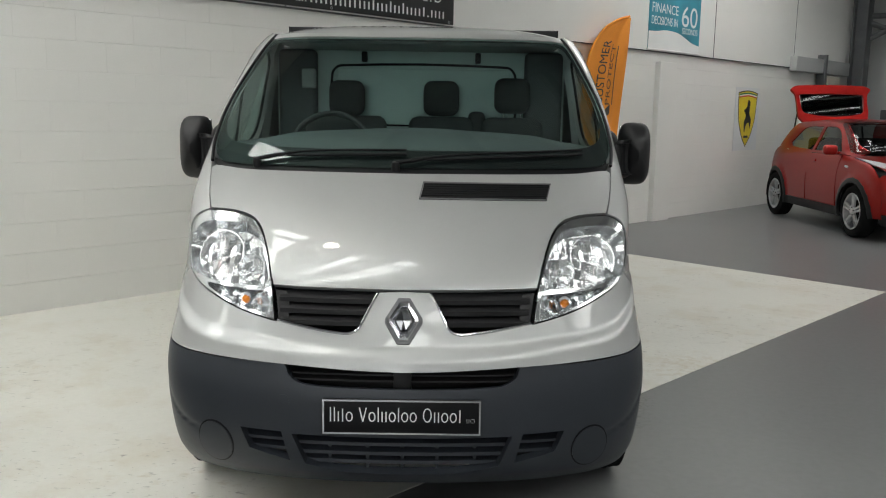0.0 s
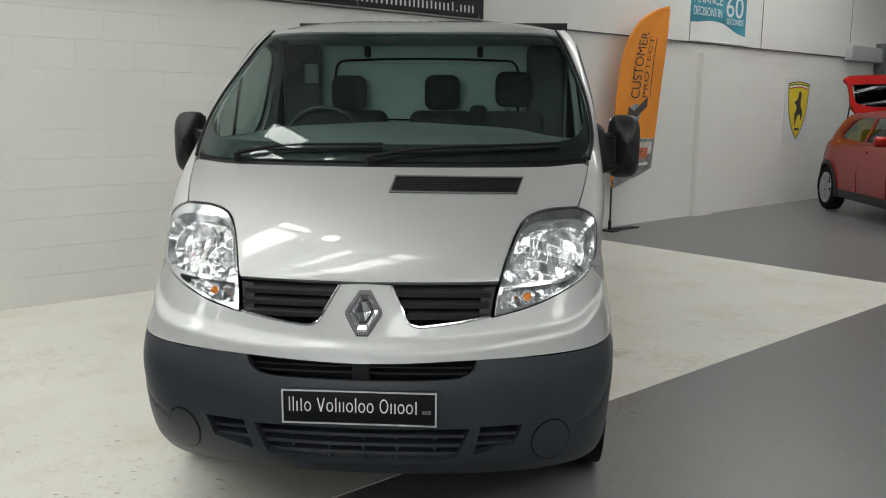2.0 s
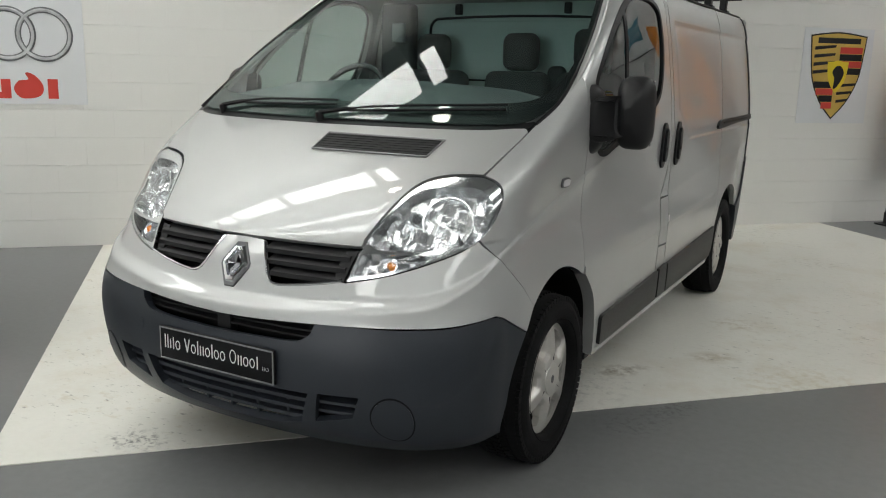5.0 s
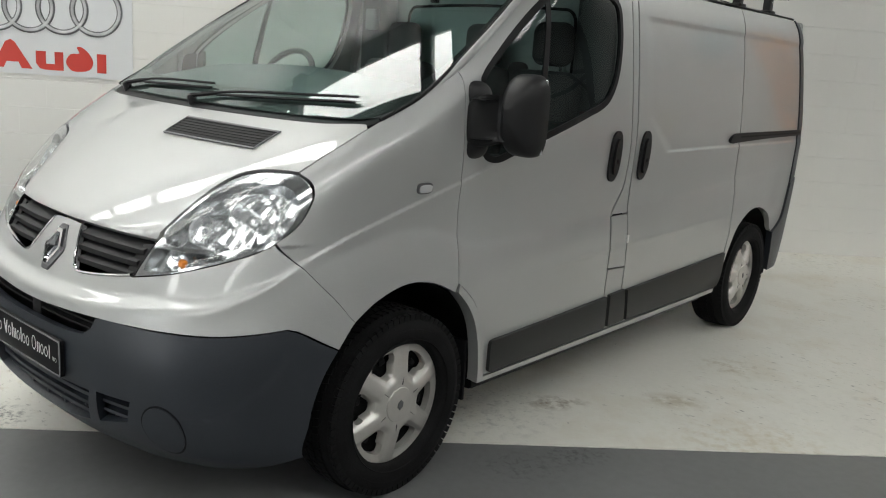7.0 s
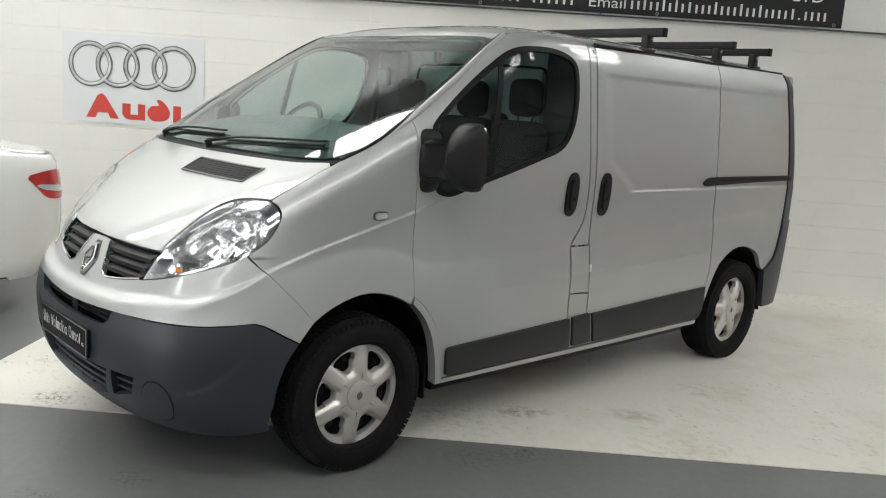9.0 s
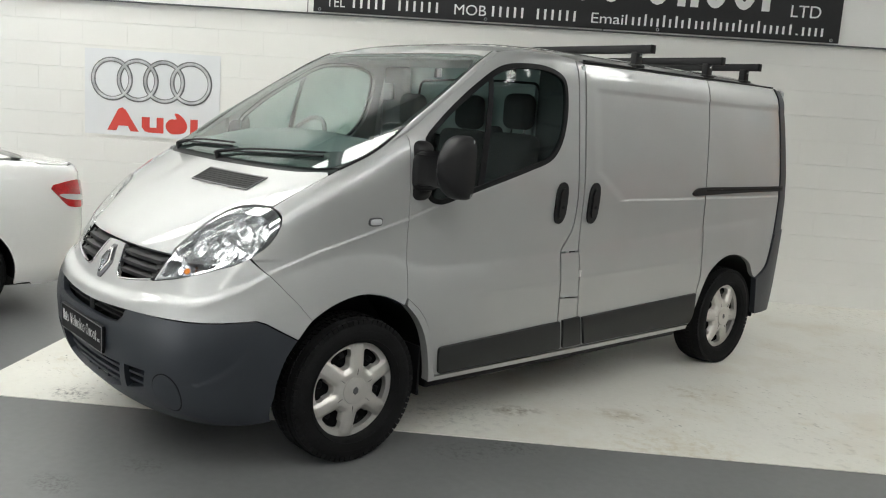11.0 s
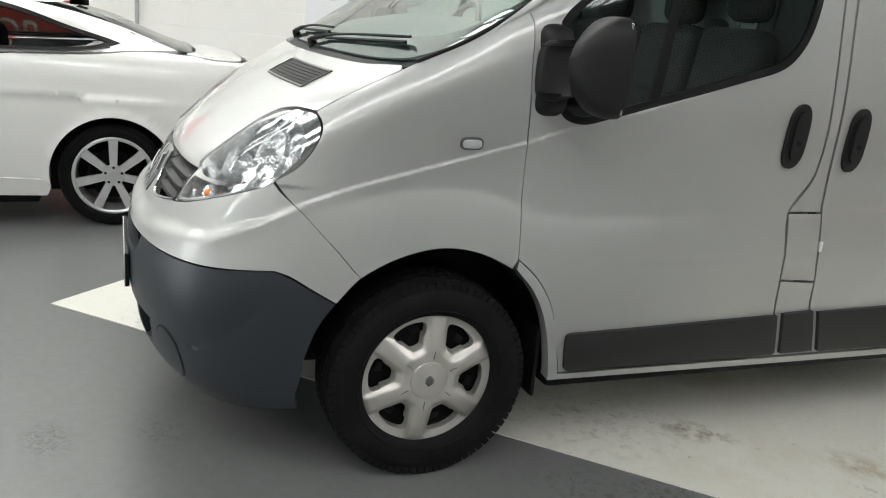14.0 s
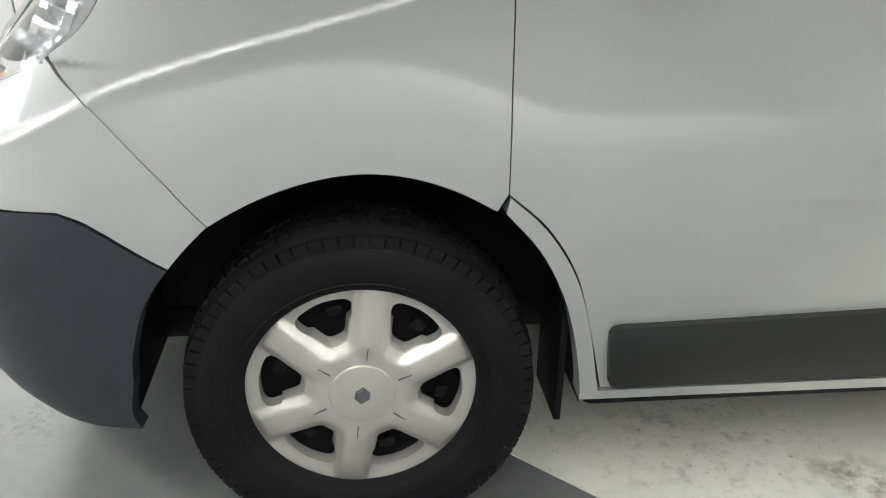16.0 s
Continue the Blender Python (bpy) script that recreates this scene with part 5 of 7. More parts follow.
def wheel_cover_mesh(r, holes, mapper):
    """A domed disc with window holes; holes are loops in the disc's plane."""
    bm = bmesh.new()
    rim = [(r * math.cos(k * math.pi / 36), r * math.sin(k * math.pi / 36)) for k in range(72)]
    edges = []
    for l in [rim] + holes:
        vs = [bm.verts.new((a, b, 0)) for a, b in l]
        edges += [bm.edges.new((vs[k], vs[(k + 1) % len(vs)])) for k in range(len(vs))]
    bmesh.ops.triangle_fill(bm, use_beauty=True, use_dissolve=False, edges=edges, normal=(0, 0, 1))
    for axis in (0, 1):
        for k in range(-44, 45):
            at, no = [0, 0, 0], [0, 0, 0]
            at[axis], no[axis] = k * 0.005 + .0001, 1
            bmesh.ops.bisect_plane(bm, geom=bm.verts[:] + bm.edges[:] + bm.faces[:], dist=1e-5, plane_co=at, plane_no=no)
    rims = [e for e in bm.edges if e.is_boundary]
    centres = [Vector((sum(p[0] for p in l) / len(l), sum(p[1] for p in l) / len(l), 0)) for l in holes]
    low = {}
    for e in rims:
        for v in e.verts:
            if v not in low:
                if v.co.length > r * .985:
                    low[v] = [bm.verts.new((v.co.x, v.co.y, -.02))]
                else:
                    c = min(centres, key=lambda q: (q - v.co).length)
                    k1, k2 = (.90, .80) if v.co.length < c.length * 1.02 else (.985, .96)
                    low[v] = [bm.verts.new(c + (v.co - c) * k1 + Vector((0, 0, -.006))), bm.verts.new(c + (v.co - c) * k2 + Vector((0, 0, -.026)))]
    for e in rims:
        a, b = [e.verts[0]] + low[e.verts[0]], [e.verts[1]] + low[e.verts[1]]
        if len(a) == len(b):
            for k in range(len(a) - 1):
                bm.faces.new((a[k], b[k], b[k + 1], a[k + 1]))
    for v in bm.verts:
        d = math.hypot(v.co.x, v.co.y)
        v.co = (mapper(d, v.co.x, v.co.y) + v.co.z, v.co.x, v.co.y)
    bmesh.ops.recalc_face_normals(bm, faces=bm.faces[:])
    return bm


def tyre_parts(parent, r, rim, x_in, x_out, blocks=True, seed=3):
    w = x_out - x_in
    bm = bmesh.new()
    lathe(bm, [(rim, x_out - .012), (rim + .010, x_out - .002), (rim + .03, x_out + .003), (rim + (r - rim) * .5, x_out + .006), (r - .03, x_out - .002), (r - .012, x_out - .014), (r - .004, x_out - .030),
               (r - .004, x_in + .03), (r - .012, x_in + .014), (r - .03, x_in + .002), (rim + .03, x_in), (rim, x_in + .012)], 72, True)
    tyre = part("tyre", bm, TYRE, parent, "black rubber tyre with block tread", 50)
    for lift in (.018, .055):
        bm = bmesh.new()
        lathe(bm, [(rim + lift, x_out + .0035), (rim + lift + .002, x_out + .0065), (rim + lift + .004, x_out + .0045)], 64)
        part("sidewall_ring", bm, TYRE, tyre)
    if blocks:
        bm = bmesh.new()
        rng = random.Random(seed)
        n = 74
        cols = 5
        for k in range(n):
            for c in range(cols):
                a = 2 * math.pi * (k + .45 * (c % 2) + rng.uniform(-.06, .06)) / n
                x = x_in + .016 + (w - .032) * (c + .5) / cols
                half_w, half_l = (w - .032) / cols * .42, math.pi * r / n * .78
                drop = .010 if c in (0, cols - 1) else .0
                m = Matrix.Rotation(a, 4, "X") @ Matrix.Translation((x, 0, r - .004 - drop)) @ pose(0, 0, 0, 0, 0, 14 if c % 2 else -14)
                box(bm, (-half_w, -half_l, -.010), (half_w, half_l, .006), m=m)
        for k in range(n):
            a = 2 * math.pi * (k + .25) / n
            box(bm, (x_out - .018, -math.pi * r / n * .80, r - .030), (x_out - .0025, math.pi * r / n * .80, r - .007), m=Matrix.Rotation(a, 4, "X") @ pose(0, 0, 0))
        part("tread", bm, TYRE, tyre, smooth=None)
    return tyre


def van_wheel():
    """A covered steel wheel at the origin, its outer face towards +x."""
    w = new("wheel")
    tagged(w, "wheel with a six-spoke silver cover")
    tyre_parts(w, .337, .222, -.19, .024)
    holes = []
    for k in range(6):
        mid = math.radians(30 + 60 * k)
        loop = []
        for rr, da in ((.110, -.12), (.110, .12), (.118, .20), (.145, .265), (.174, .315), (.187, .305), (.194, .23), (.197, 0), (.194, -.23), (.187, -.305), (.174, -.315), (.145, -.265), (.118, -.20)):
            loop.append((rr * math.sin(mid + da), rr * math.cos(mid + da)))
        holes.append(spline(loop, n=4))

    def dome(d, a, b):
        ang = math.atan2(a, b)
        spoke = math.cos(3 * (ang)) ** 4
        aside = d * abs(math.sin((ang + math.pi / 6) % (math.pi / 3) - math.pi / 6))
        return .012 - .018 * smooth(.07, .2, d) - .006 * smooth(.205, .228, d) + .008 * spoke * smooth(.07, .11, d) * (1 - smooth(.17, .225, d)) - .010 * smooth(.020, .040, aside) * smooth(.085, .112, d) * (1 - smooth(.203, .226, d))
    bm = wheel_cover_mesh(.239, holes, dome)
    cover = part("wheel_cover", bm, COVER, w, "scuffed silver plastic wheel cover", 30)
    bm = bmesh.new()
    lathe(bm, [(.001, .019), (.050, .0185), (.062, .016), (.066, .008)], 36)
    part("centre_cap", bm, COVER, cover)
    bm = bmesh.new()
    pts = [(0, .020), (.0145, .008), (.0145, -.008), (0, -.020), (-.0145, -.008), (-.0145, .008)]
    a, b = [bm.verts.new((.0188, p, q)) for p, q in pts], [bm.verts.new((.0215, p * .6, q * .6)) for p, q in pts]
    for k in range(6):
        bm.faces.new((a[k], a[(k + 1) % 6], b[(k + 1) % 6], b[k]))
    bm.faces.new(b)
    bmesh.ops.recalc_face_normals(bm, faces=bm.faces[:])
    part("cap_badge", bm, PLINTH, cover, smooth=None)
    for k in range(6):
        bm = bmesh.new()
        box(bm, (.0135, -.0010, .074), (.0166, .0010, .102), .0004, m=Matrix.Rotation(math.radians(60 * k), 4, "X"))
        part("spoke_mark", bm, PLINTH, cover)
    bm = bmesh.new()
    lathe(bm, [(.224, -.01), (.215, -.03), (.19, -.05), (.13, -.045), (.10, -.03), (.06, -.028), (.001, -.028)], 36)
    hub = part("steel_rim", bm, STEEL, w, "dark steel wheel behind the cover")
    for k in range(6):
        part("rim_hole", boxed((-.052, -.016, .148), (-.036, .016, .172), .007, m=Matrix.Rotation(math.radians(60 * k + 24), 4, "X")), SEAL, hub)
    return w


def place_wheels(base, spots, parent):
    for k, m in enumerate(spots):
        w = base if k == 0 else copy_thing(base, m)
        w.parent = parent
        w.matrix_basis = m


def cab():
    # Dashboard, wheel, seats, lining and bulkhead behind the glass.
    bm = bmesh.new()
    prof = [(.88, .98), (.80, 1.30), (.86, 1.365), (.97, 1.415), (1.12, 1.445), (1.26, 1.440), (1.36, 1.385), (1.40, 1.24), (1.34, .95)]
    rows = []
    for k in range(13):
        x = -.80 + 1.6 * k / 12
        hump = .022 * math.exp(-(x / .30) ** 2) - .05 * smooth(.45, .80, abs(x))
        rows.append([bm.verts.new((x, y, z + (hump if 2 <= i <= 6 else 0))) for i, (y, z) in enumerate(prof)])
    for a, b in zip(rows, rows[1:]):
        for k in range(len(prof) - 1):
            bm.faces.new((a[k], a[k + 1], b[k + 1], b[k]))
    bmesh.ops.recalc_face_normals(bm, faces=bm.faces[:])
    dash = part("dashboard", bm, DASH, van, "dark moulded dashboard", 40)
    for x in (-.68, .0, .68):
        part("air_vent", boxed((x - .06, 1.375, 1.26), (x + .06, 1.40, 1.32), .010, 3), BLACK, dash)
    # Steering wheel.
    m = Matrix.Translation((-.41, 1.40, 1.36)) @ pose(0, 0, 0, 62)
    bm = bmesh.new()
    ring = [(.185 + .014 * math.cos(a * math.pi / 5), .014 * math.sin(a * math.pi / 5)) for a in range(10)]
    lathe(bm, ring, 40, True, m=m @ pose(0, 0, 0, 0, 90))
    wheel = part("steering_wheel", bm, BLACK, van, "black three-spoke steering wheel")
    bm = bmesh.new()
    box(bm, (-.06, -.05, -.02), (.06, .05, .02), .02, 3, m=m)
    for a in (0, 180, 270):
        box(bm, (.04, -.018, -.010), (.185, .018, .010), .006, m=m @ pose(0, 0, 0, 0, 0, a))
    part("spokes", bm, DASH, wheel)
    bm = bmesh.new()
    tube(bm, [(-.41, 1.40, 1.36), (-.41, 1.22, 1.20)], .035, 10)
    part("column", bm, DASH, wheel)
    # Seats: cushion, back, head restraint with two posts.
    for x, w, top in ((-.42, .50, 1.71), (.12, .40, 1.715), (.525, .38, 1.735)):
        seat = part("seat", boxed((x - w / 2, 1.58, .80), (x + w / 2, 2.10, .98), .06, 4), CLOTH, van, "dark grey cloth cab seat")
        part("backrest", boxed((x - w / 2 * .92, -.06, 0), (x + w / 2 * .92, .08, .60), .055, 4, m=Matrix.Translation((0, 2.10, .92)) @ pose(0, 0, 0, -9)), CLOTH, seat)
        part("head_restraint", boxed((x - .102, 2.17, top - .20), (x + .102, 2.28, top), .052, 5), CLOTH, seat)
        for dx in (-.05, .05):
            bm = bmesh.new()
            tube(bm, [(x + dx, 2.225, top - .30), (x + dx, 2.225, top - .15)], .007, 6)
            part("post", bm, CHROME, seat)
    # Bulkhead with a raised window frame, side lining, ceiling lining and floor.
    wall = part("bulkhead", boxed((-.84, 2.36, .42), (.84, 2.39, 1.90), .004), BULKHEAD, van, "pale steel bulkhead")
    loop = spline([(-.50, 1.36), (.53, 1.36), (.55, 1.42), (.55, 1.75), (.50, 1.80), (-.47, 1.80), (-.52, 1.75), (-.52, 1.42)], n=4)
    bm = bmesh.new()
    tube(bm, [(x, 2.354, z) for x, z in loop + loop[:1]], .008, 6)
    part("bulkhead_frame", bm, SEAL, wall, "black window rubber in the bulkhead")
    part("bulkhead_panel", boxed((-.49, 2.345, 1.375), (.52, 2.362, 1.785), .02, 3), BULKHEAD, wall)
    bm = bmesh.new()
    tube(bm, [(-.48, 2.342, 1.46), (.52, 2.342, 1.455)], .006, 6)
    part("bulkhead_rail", bm, SEAL, wall)
    part("belt_guide", boxed((.275, 2.20, 1.36), (.375, 2.28, 1.545), .035, 4), CLOTH, van, "dark belt guide between the seats")
    for x in (-.33, .33):
        part("hook", boxed((x - .016, 2.32, 1.82), (x + .016, 2.37, 1.88), .006), SEAL, wall)
    part("headlining", boxed((-.74, 1.86, 1.885), (.74, 2.36, 1.905), .006), LINING, van)
    part("cab_floor", boxed((-.84, 1.37, .42), (.84, 2.38, .46), .006), CLOTH, van)
    for s in (1, -1):
        card = part("door_card", boxed((min(s * .80, s * .835), 1.37, .50), (max(s * .80, s * .835), 2.26, 1.19), .015, 3), DASH, van, "dark door lining")
        part("arm_rest", boxed((min(s * .74, s * .81), 1.55, .98), (max(s * .74, s * .81), 2.0, 1.05), .02, 3), DASH, card)
        part("pillar_lining", boxed((min(s * .60, s * .82), 2.27, 1.05), (max(s * .60, s * .82), 2.36, 1.885), .03, 3), DASH, van, "dark pillar lining")
        if s < 0:
            part("visor_fold", boxed((s * .63 - .04, 2.16, 1.66), (s * .63 + .04, 2.20, 1.77), .012, 3), LINING, van)


def build_van():
    front_end()
    bonnet()
    windscreen()
    roof()
    roof_bars()
    for s in (1, -1):
        lamp(s)
        flank(s)
        mirror_unit(s)
    cab()
    base = van_wheel()
    turned = pose(0, 0, 0, 0, 0, 180)
    place_wheels(base, [Matrix.Translation((.880, .916, .334)) @ pose(0, 0, 0, -7), Matrix.Translation((.880, 4.05, .334)) @ pose(0, 0, 0, 25), Matrix.Translation((-.880, .916, .334)) @ turned, Matrix.Translation((-.880, 4.05, .334)) @ turned], van)
    part("axle", boxed((-.73, .88, .29), (.73, .96, .37), .03), SEAL, van)
    part("axle", boxed((-.73, 4.01, .29), (.73, 4.09, .37), .03), SEAL, van)


build_van()


# ---- signs, posters and the flag on or beside the block wall ----
SIGN_BLACK = material("black sign board", (0.012, 0.012, 0.013), 0.35, 0, grain=0.1, wear=0.1, wear_size=2)
SIGN_WHITE = material("white vinyl", (0.80, 0.80, 0.79), 0.4, 0, wear=0.03, wear_size=3)
POSTER = material("pale grey poster sheet", (0.72, 0.735, 0.75), 0.35, 0, wear=0.03, wear_size=1.5)
POSTER_RED = material("red print", (0.62, 0.06, 0.045), 0.4, 0, wear=0.05, wear_size=4)
RING_LIGHT = material("printed silver, light", (0.50, 0.51, 0.52), 0.35, 0.3, grain=0.25, grain_size=9)
RING_DARK = material("printed silver, dark", (0.16, 0.165, 0.17), 0.4, 0.2, grain=0.3, grain_size=9)
GOLD = material("gold print", (0.62, 0.42, 0.10), 0.4, 0.1, wear=0.06, wear_size=6)
YELLOW = material("yellow print", (0.78, 0.60, 0.03), 0.4, 0, wear=0.05, wear_size=6)
GREEN = material("green print", (0.02, 0.20, 0.07), 0.4, 0, wear=0.05)
TEAL = material("teal print", (0.045, 0.27, 0.36), 0.4, 0, grain=0.2, grain_size=3, wear=0.12, wear_size=2)
ORANGE = material("orange flag cloth", (0.86, 0.30, 0.03), 0.75, 0, grain=0.05, grain_size=300, wear=0.06, wear_size=3, bump=0.1, bump_size=300)
FLAG_GREY = material("grey printed cloth", (0.20, 0.205, 0.21), 0.75, 0, grain=0.3, grain_size=12, wear=0.25, wear_size=6)
FLAG_THIN = material("brown print on cloth", (0.16, 0.075, 0.035), 0.7, 0, grain=0.1, wear=0.1)
FLAG_PALE = material("pale grey print on cloth", (0.34, 0.345, 0.35), 0.7, 0, grain=0.15, grain_size=40, wear=0.2, wear_size=12)
FLAG_DARK = material("dark print on cloth", (0.07, 0.06, 0.055), 0.7, 0, grain=0.15, wear=0.1)


def flat(loop, thick, m=None, holes=(), base=0.0):
    """A flat plate in the wall's frame: a loop in (u, z), standing out from the wall by base, thick deep."""
    bm = bmesh.new()
    edges = []
    for l in [loop] + list(holes):
        vs = [bm.verts.new((u, -base, z)) for u, z in l]
        edges += [bm.edges.new((vs[k], vs[(k + 1) % len(vs)])) for k in range(len(vs))]
    bmesh.ops.triangle_fill(bm, use_beauty=True, edges=edges, normal=(0, -1, 0))
    out = bmesh.ops.extrude_face_region(bm, geom=bm.faces[:])
    bmesh.ops.translate(bm, verts=[g for g in out["geom"] if isinstance(g, bmesh.types.BMVert)], vec=(0, -thick, 0))
    bmesh.ops.recalc_face_normals(bm, faces=bm.faces[:])
    return bm


def rect(u0, u1, z0, z1):
    return [(u0, z0), (u1, z0), (u1, z1), (u0, z1)]


def wall_thing(name, label, category, group=""):
    ob = new(name)
    ob.matrix_basis = WALL
    return tagged(ob, label, category, group)


def upright(u, z, base):
    """Lettering along the wall, standing out by base."""
    return Matrix.Translation((u, -base, z)) @ pose(0, 0, 0, 90)


def banner():
    b = wall_thing("company_banner", "long black dealer banner with white lettering on the wall", "banner")
    part("board", flat(rect(-4.84, .05, 2.475, 3.62), .02, base=.034), SIGN_BLACK, b, smooth=None)
    tagged(part("lettering", marks("IIito VoIiioIoo Oiioot", .56, 4.05, upright(-4.62, 2.72, .0545), .13), SIGN_WHITE, b, "large white lettering", None), kind="stuff")
    writing("LTD", .155, upright(-.42, 2.685, .0545), SIGN_WHITE, "lettering", b, width=.27)
    writing("TEL", .135, upright(-4.72, 2.525, .0545), SIGN_WHITE, "lettering", b, width=.18)
    tagged(part("number_bar", marks("IIIII IIIIII", .095, .86, upright(-4.49, 2.526, .0545), .22), SIGN_WHITE, b, "white bars", None), kind="stuff")
    writing("MOB", .135, upright(-3.51, 2.525, .0545), SIGN_WHITE, "lettering", b, width=.30)
    tagged(part("number_bar", marks("IIIII IIIIII", .095, .83, upright(-3.17, 2.526, .0545), .22), SIGN_WHITE, b, "white bars", None), kind="stuff")
    writing("Email", .135, upright(-2.23, 2.525, .0545), SIGN_WHITE, "lettering", b, width=.33)
    tagged(part("lettering", marks("iiIiiIiIitiiiIiiiIiiIiiiit.iiii", .105, 1.78, upright(-1.86, 2.525, .0545), .19), SIGN_WHITE, b, "white lettering", None), kind="stuff")
    # Hem and fixing eyelets.
    for u in (-4.78, -3.2, -1.6, -.02):
        bm = bmesh.new()
        lathe(bm, [(.016, 0), (.016, .003), (.008, .003), (.008, 0)], 14, m=Matrix.Translation((u, -.0545, 2.497)) @ pose(0, 0, 0, 0, 0, -90))
        part("eyelet", bm, CHROME, b)


def ring_poster():
    p = wall_thing("ring_poster", "pale poster with four silver rings above a red word", "poster")
    part("sheet", flat(rect(-7.10, -5.74, 1.17, 2.00), .004, base=.003), POSTER, p, smooth=None)
    centres = [-6.825, -6.565, -6.30, -6.03]
    for u in centres:
        bm = bmesh.new()
        lathe(bm, [(.212, 0), (.212, .003), (.200, .006), (.178, .006), (.166, .003), (.166, 0)], 60, m=Matrix.Translation((u, -.008, 1.715)) @ pose(0, 0, 0, 0, 0, -90))
        ring = part("ring", bm, RING_DARK, p, "silver printed ring")
        bm = bmesh.new()
        lathe(bm, [(.199, .0062), (.196, .0085), (.180, .0085), (.176, .0062)], 60, m=Matrix.Translation((u, -.008, 1.715)) @ pose(0, 0, 0, 0, 0, -90))
        part("ring_face", bm, RING_LIGHT, ring)
    # The red word as plain shapes.
    base, z = .0075, 1.215
    shapes = [([(-6.87, z), (-6.78, z), (-6.755, z + .05), (-6.66, z + .05), (-6.635, z), (-6.55, z), (-6.685, z + .21), (-6.72, z + .23), (-6.76, z + .21)], []),
              ([(-6.52, z + .05), (-6.49, z + .01), (-6.45, z), (-6.30, z), (-6.30, z + .15), (-6.37, z + .15), (-6.37, z + .05), (-6.44, z + .05), (-6.44, z + .15), (-6.52, z + .15)], []),
              (spline([(-6.28, z + .075), (-6.24, z + .01), (-6.18, z), (-6.09, z + .02), (-6.06, z + .08), (-6.09, z + .15), (-6.15, z + .20), (-6.19, z + .20), (-6.17, z + .15), (-6.24, z + .14)], n=3), []),
              (rect(-6.03, -5.955, z, z + .155), [])]
    for loop, holes in shapes:
        part("red_shape", flat(loop, .0012, holes=holes, base=base), POSTER_RED, p, smooth=None)


def shield(u0, u1, z0, z1):
    w, c = (u1 - u0) / 2, (u0 + u1) / 2
    pts = [(c, z0), (c + .45 * w, z0 + .18 * (z1 - z0)), (c + .82 * w, z0 + .45 * (z1 - z0)), (c + .95 * w, z0 + .75 * (z1 - z0)), (u1, z1 - .04 * (z1 - z0)), (c + .5 * w, z1 - .012), (c, z1)]
    return spline(pts + [(2 * c - u, z) for u, z in reversed(pts[1:-1])], sharp=(0, 4, 8), n=4)


def crest_poster():
    p = wall_thing("crest_poster", "white poster with a gold, red and black shield", "poster")
    part("sheet", flat(rect(1.05, 1.90, 1.06, 2.02), .004, base=.003), POSTER, p, smooth=None)
    part("rim", flat(shield(1.13, 1.82, 1.10, 1.985), .0012, base=.0072), SIGN_BLACK, p, smooth=None)
    part("field", flat(shield(1.145, 1.805, 1.12, 1.97), .0012, base=.0086), GOLD, p, smooth=None)
    part("name_bar", flat(rect(1.22, 1.74, 1.87, 1.925), .0012, base=.01), SIGN_BLACK, p, smooth=None)
    for z, mat in ((1.77, POSTER_RED), (1.70, SIGN_BLACK), (1.63, POSTER_RED), (1.56, SIGN_BLACK)):
        part("stripe", flat(rect(1.50, 1.775, z, z + .065), .0012, base=.01), mat, p, smooth=None)
    for z, mat in ((1.42, SIGN_BLACK), (1.35, POSTER_RED), (1.28, SIGN_BLACK), (1.21, POSTER_RED)):
        part("stripe", flat(rect(1.20 + (1.45 - z) * .55, 1.46, z, z + .065), .0012, base=.01), mat, p, smooth=None)
    for z in (1.80, 1.72, 1.64, 1.56):
        part("antler_bar", flat([(1.19, z), (1.44, z + .03), (1.45, z + .055), (1.30, z + .045), (1.19, z + .035)], .0012, base=.01), SIGN_BLACK, p, smooth=None)
    for z in (1.43, 1.35, 1.27):
        part("antler_bar", flat([(1.51, z), (1.74 - (1.45 - z) * .5, z + .02), (1.74 - (1.45 - z) * .5, z + .045), (1.51, z + .03)], .0012, base=.01), SIGN_BLACK, p, smooth=None)
    part("small_shield", flat(shield(1.36, 1.62, 1.37, 1.70), .0012, base=.0115), YELLOW, p, smooth=None)
    part("dark_shape", flat(spline([(1.46, 1.41), (1.52, 1.46), (1.57, 1.57), (1.53, 1.64), (1.47, 1.64), (1.43, 1.58), (1.46, 1.52)], n=4), .0012, base=.013), SIGN_BLACK, p, smooth=None)


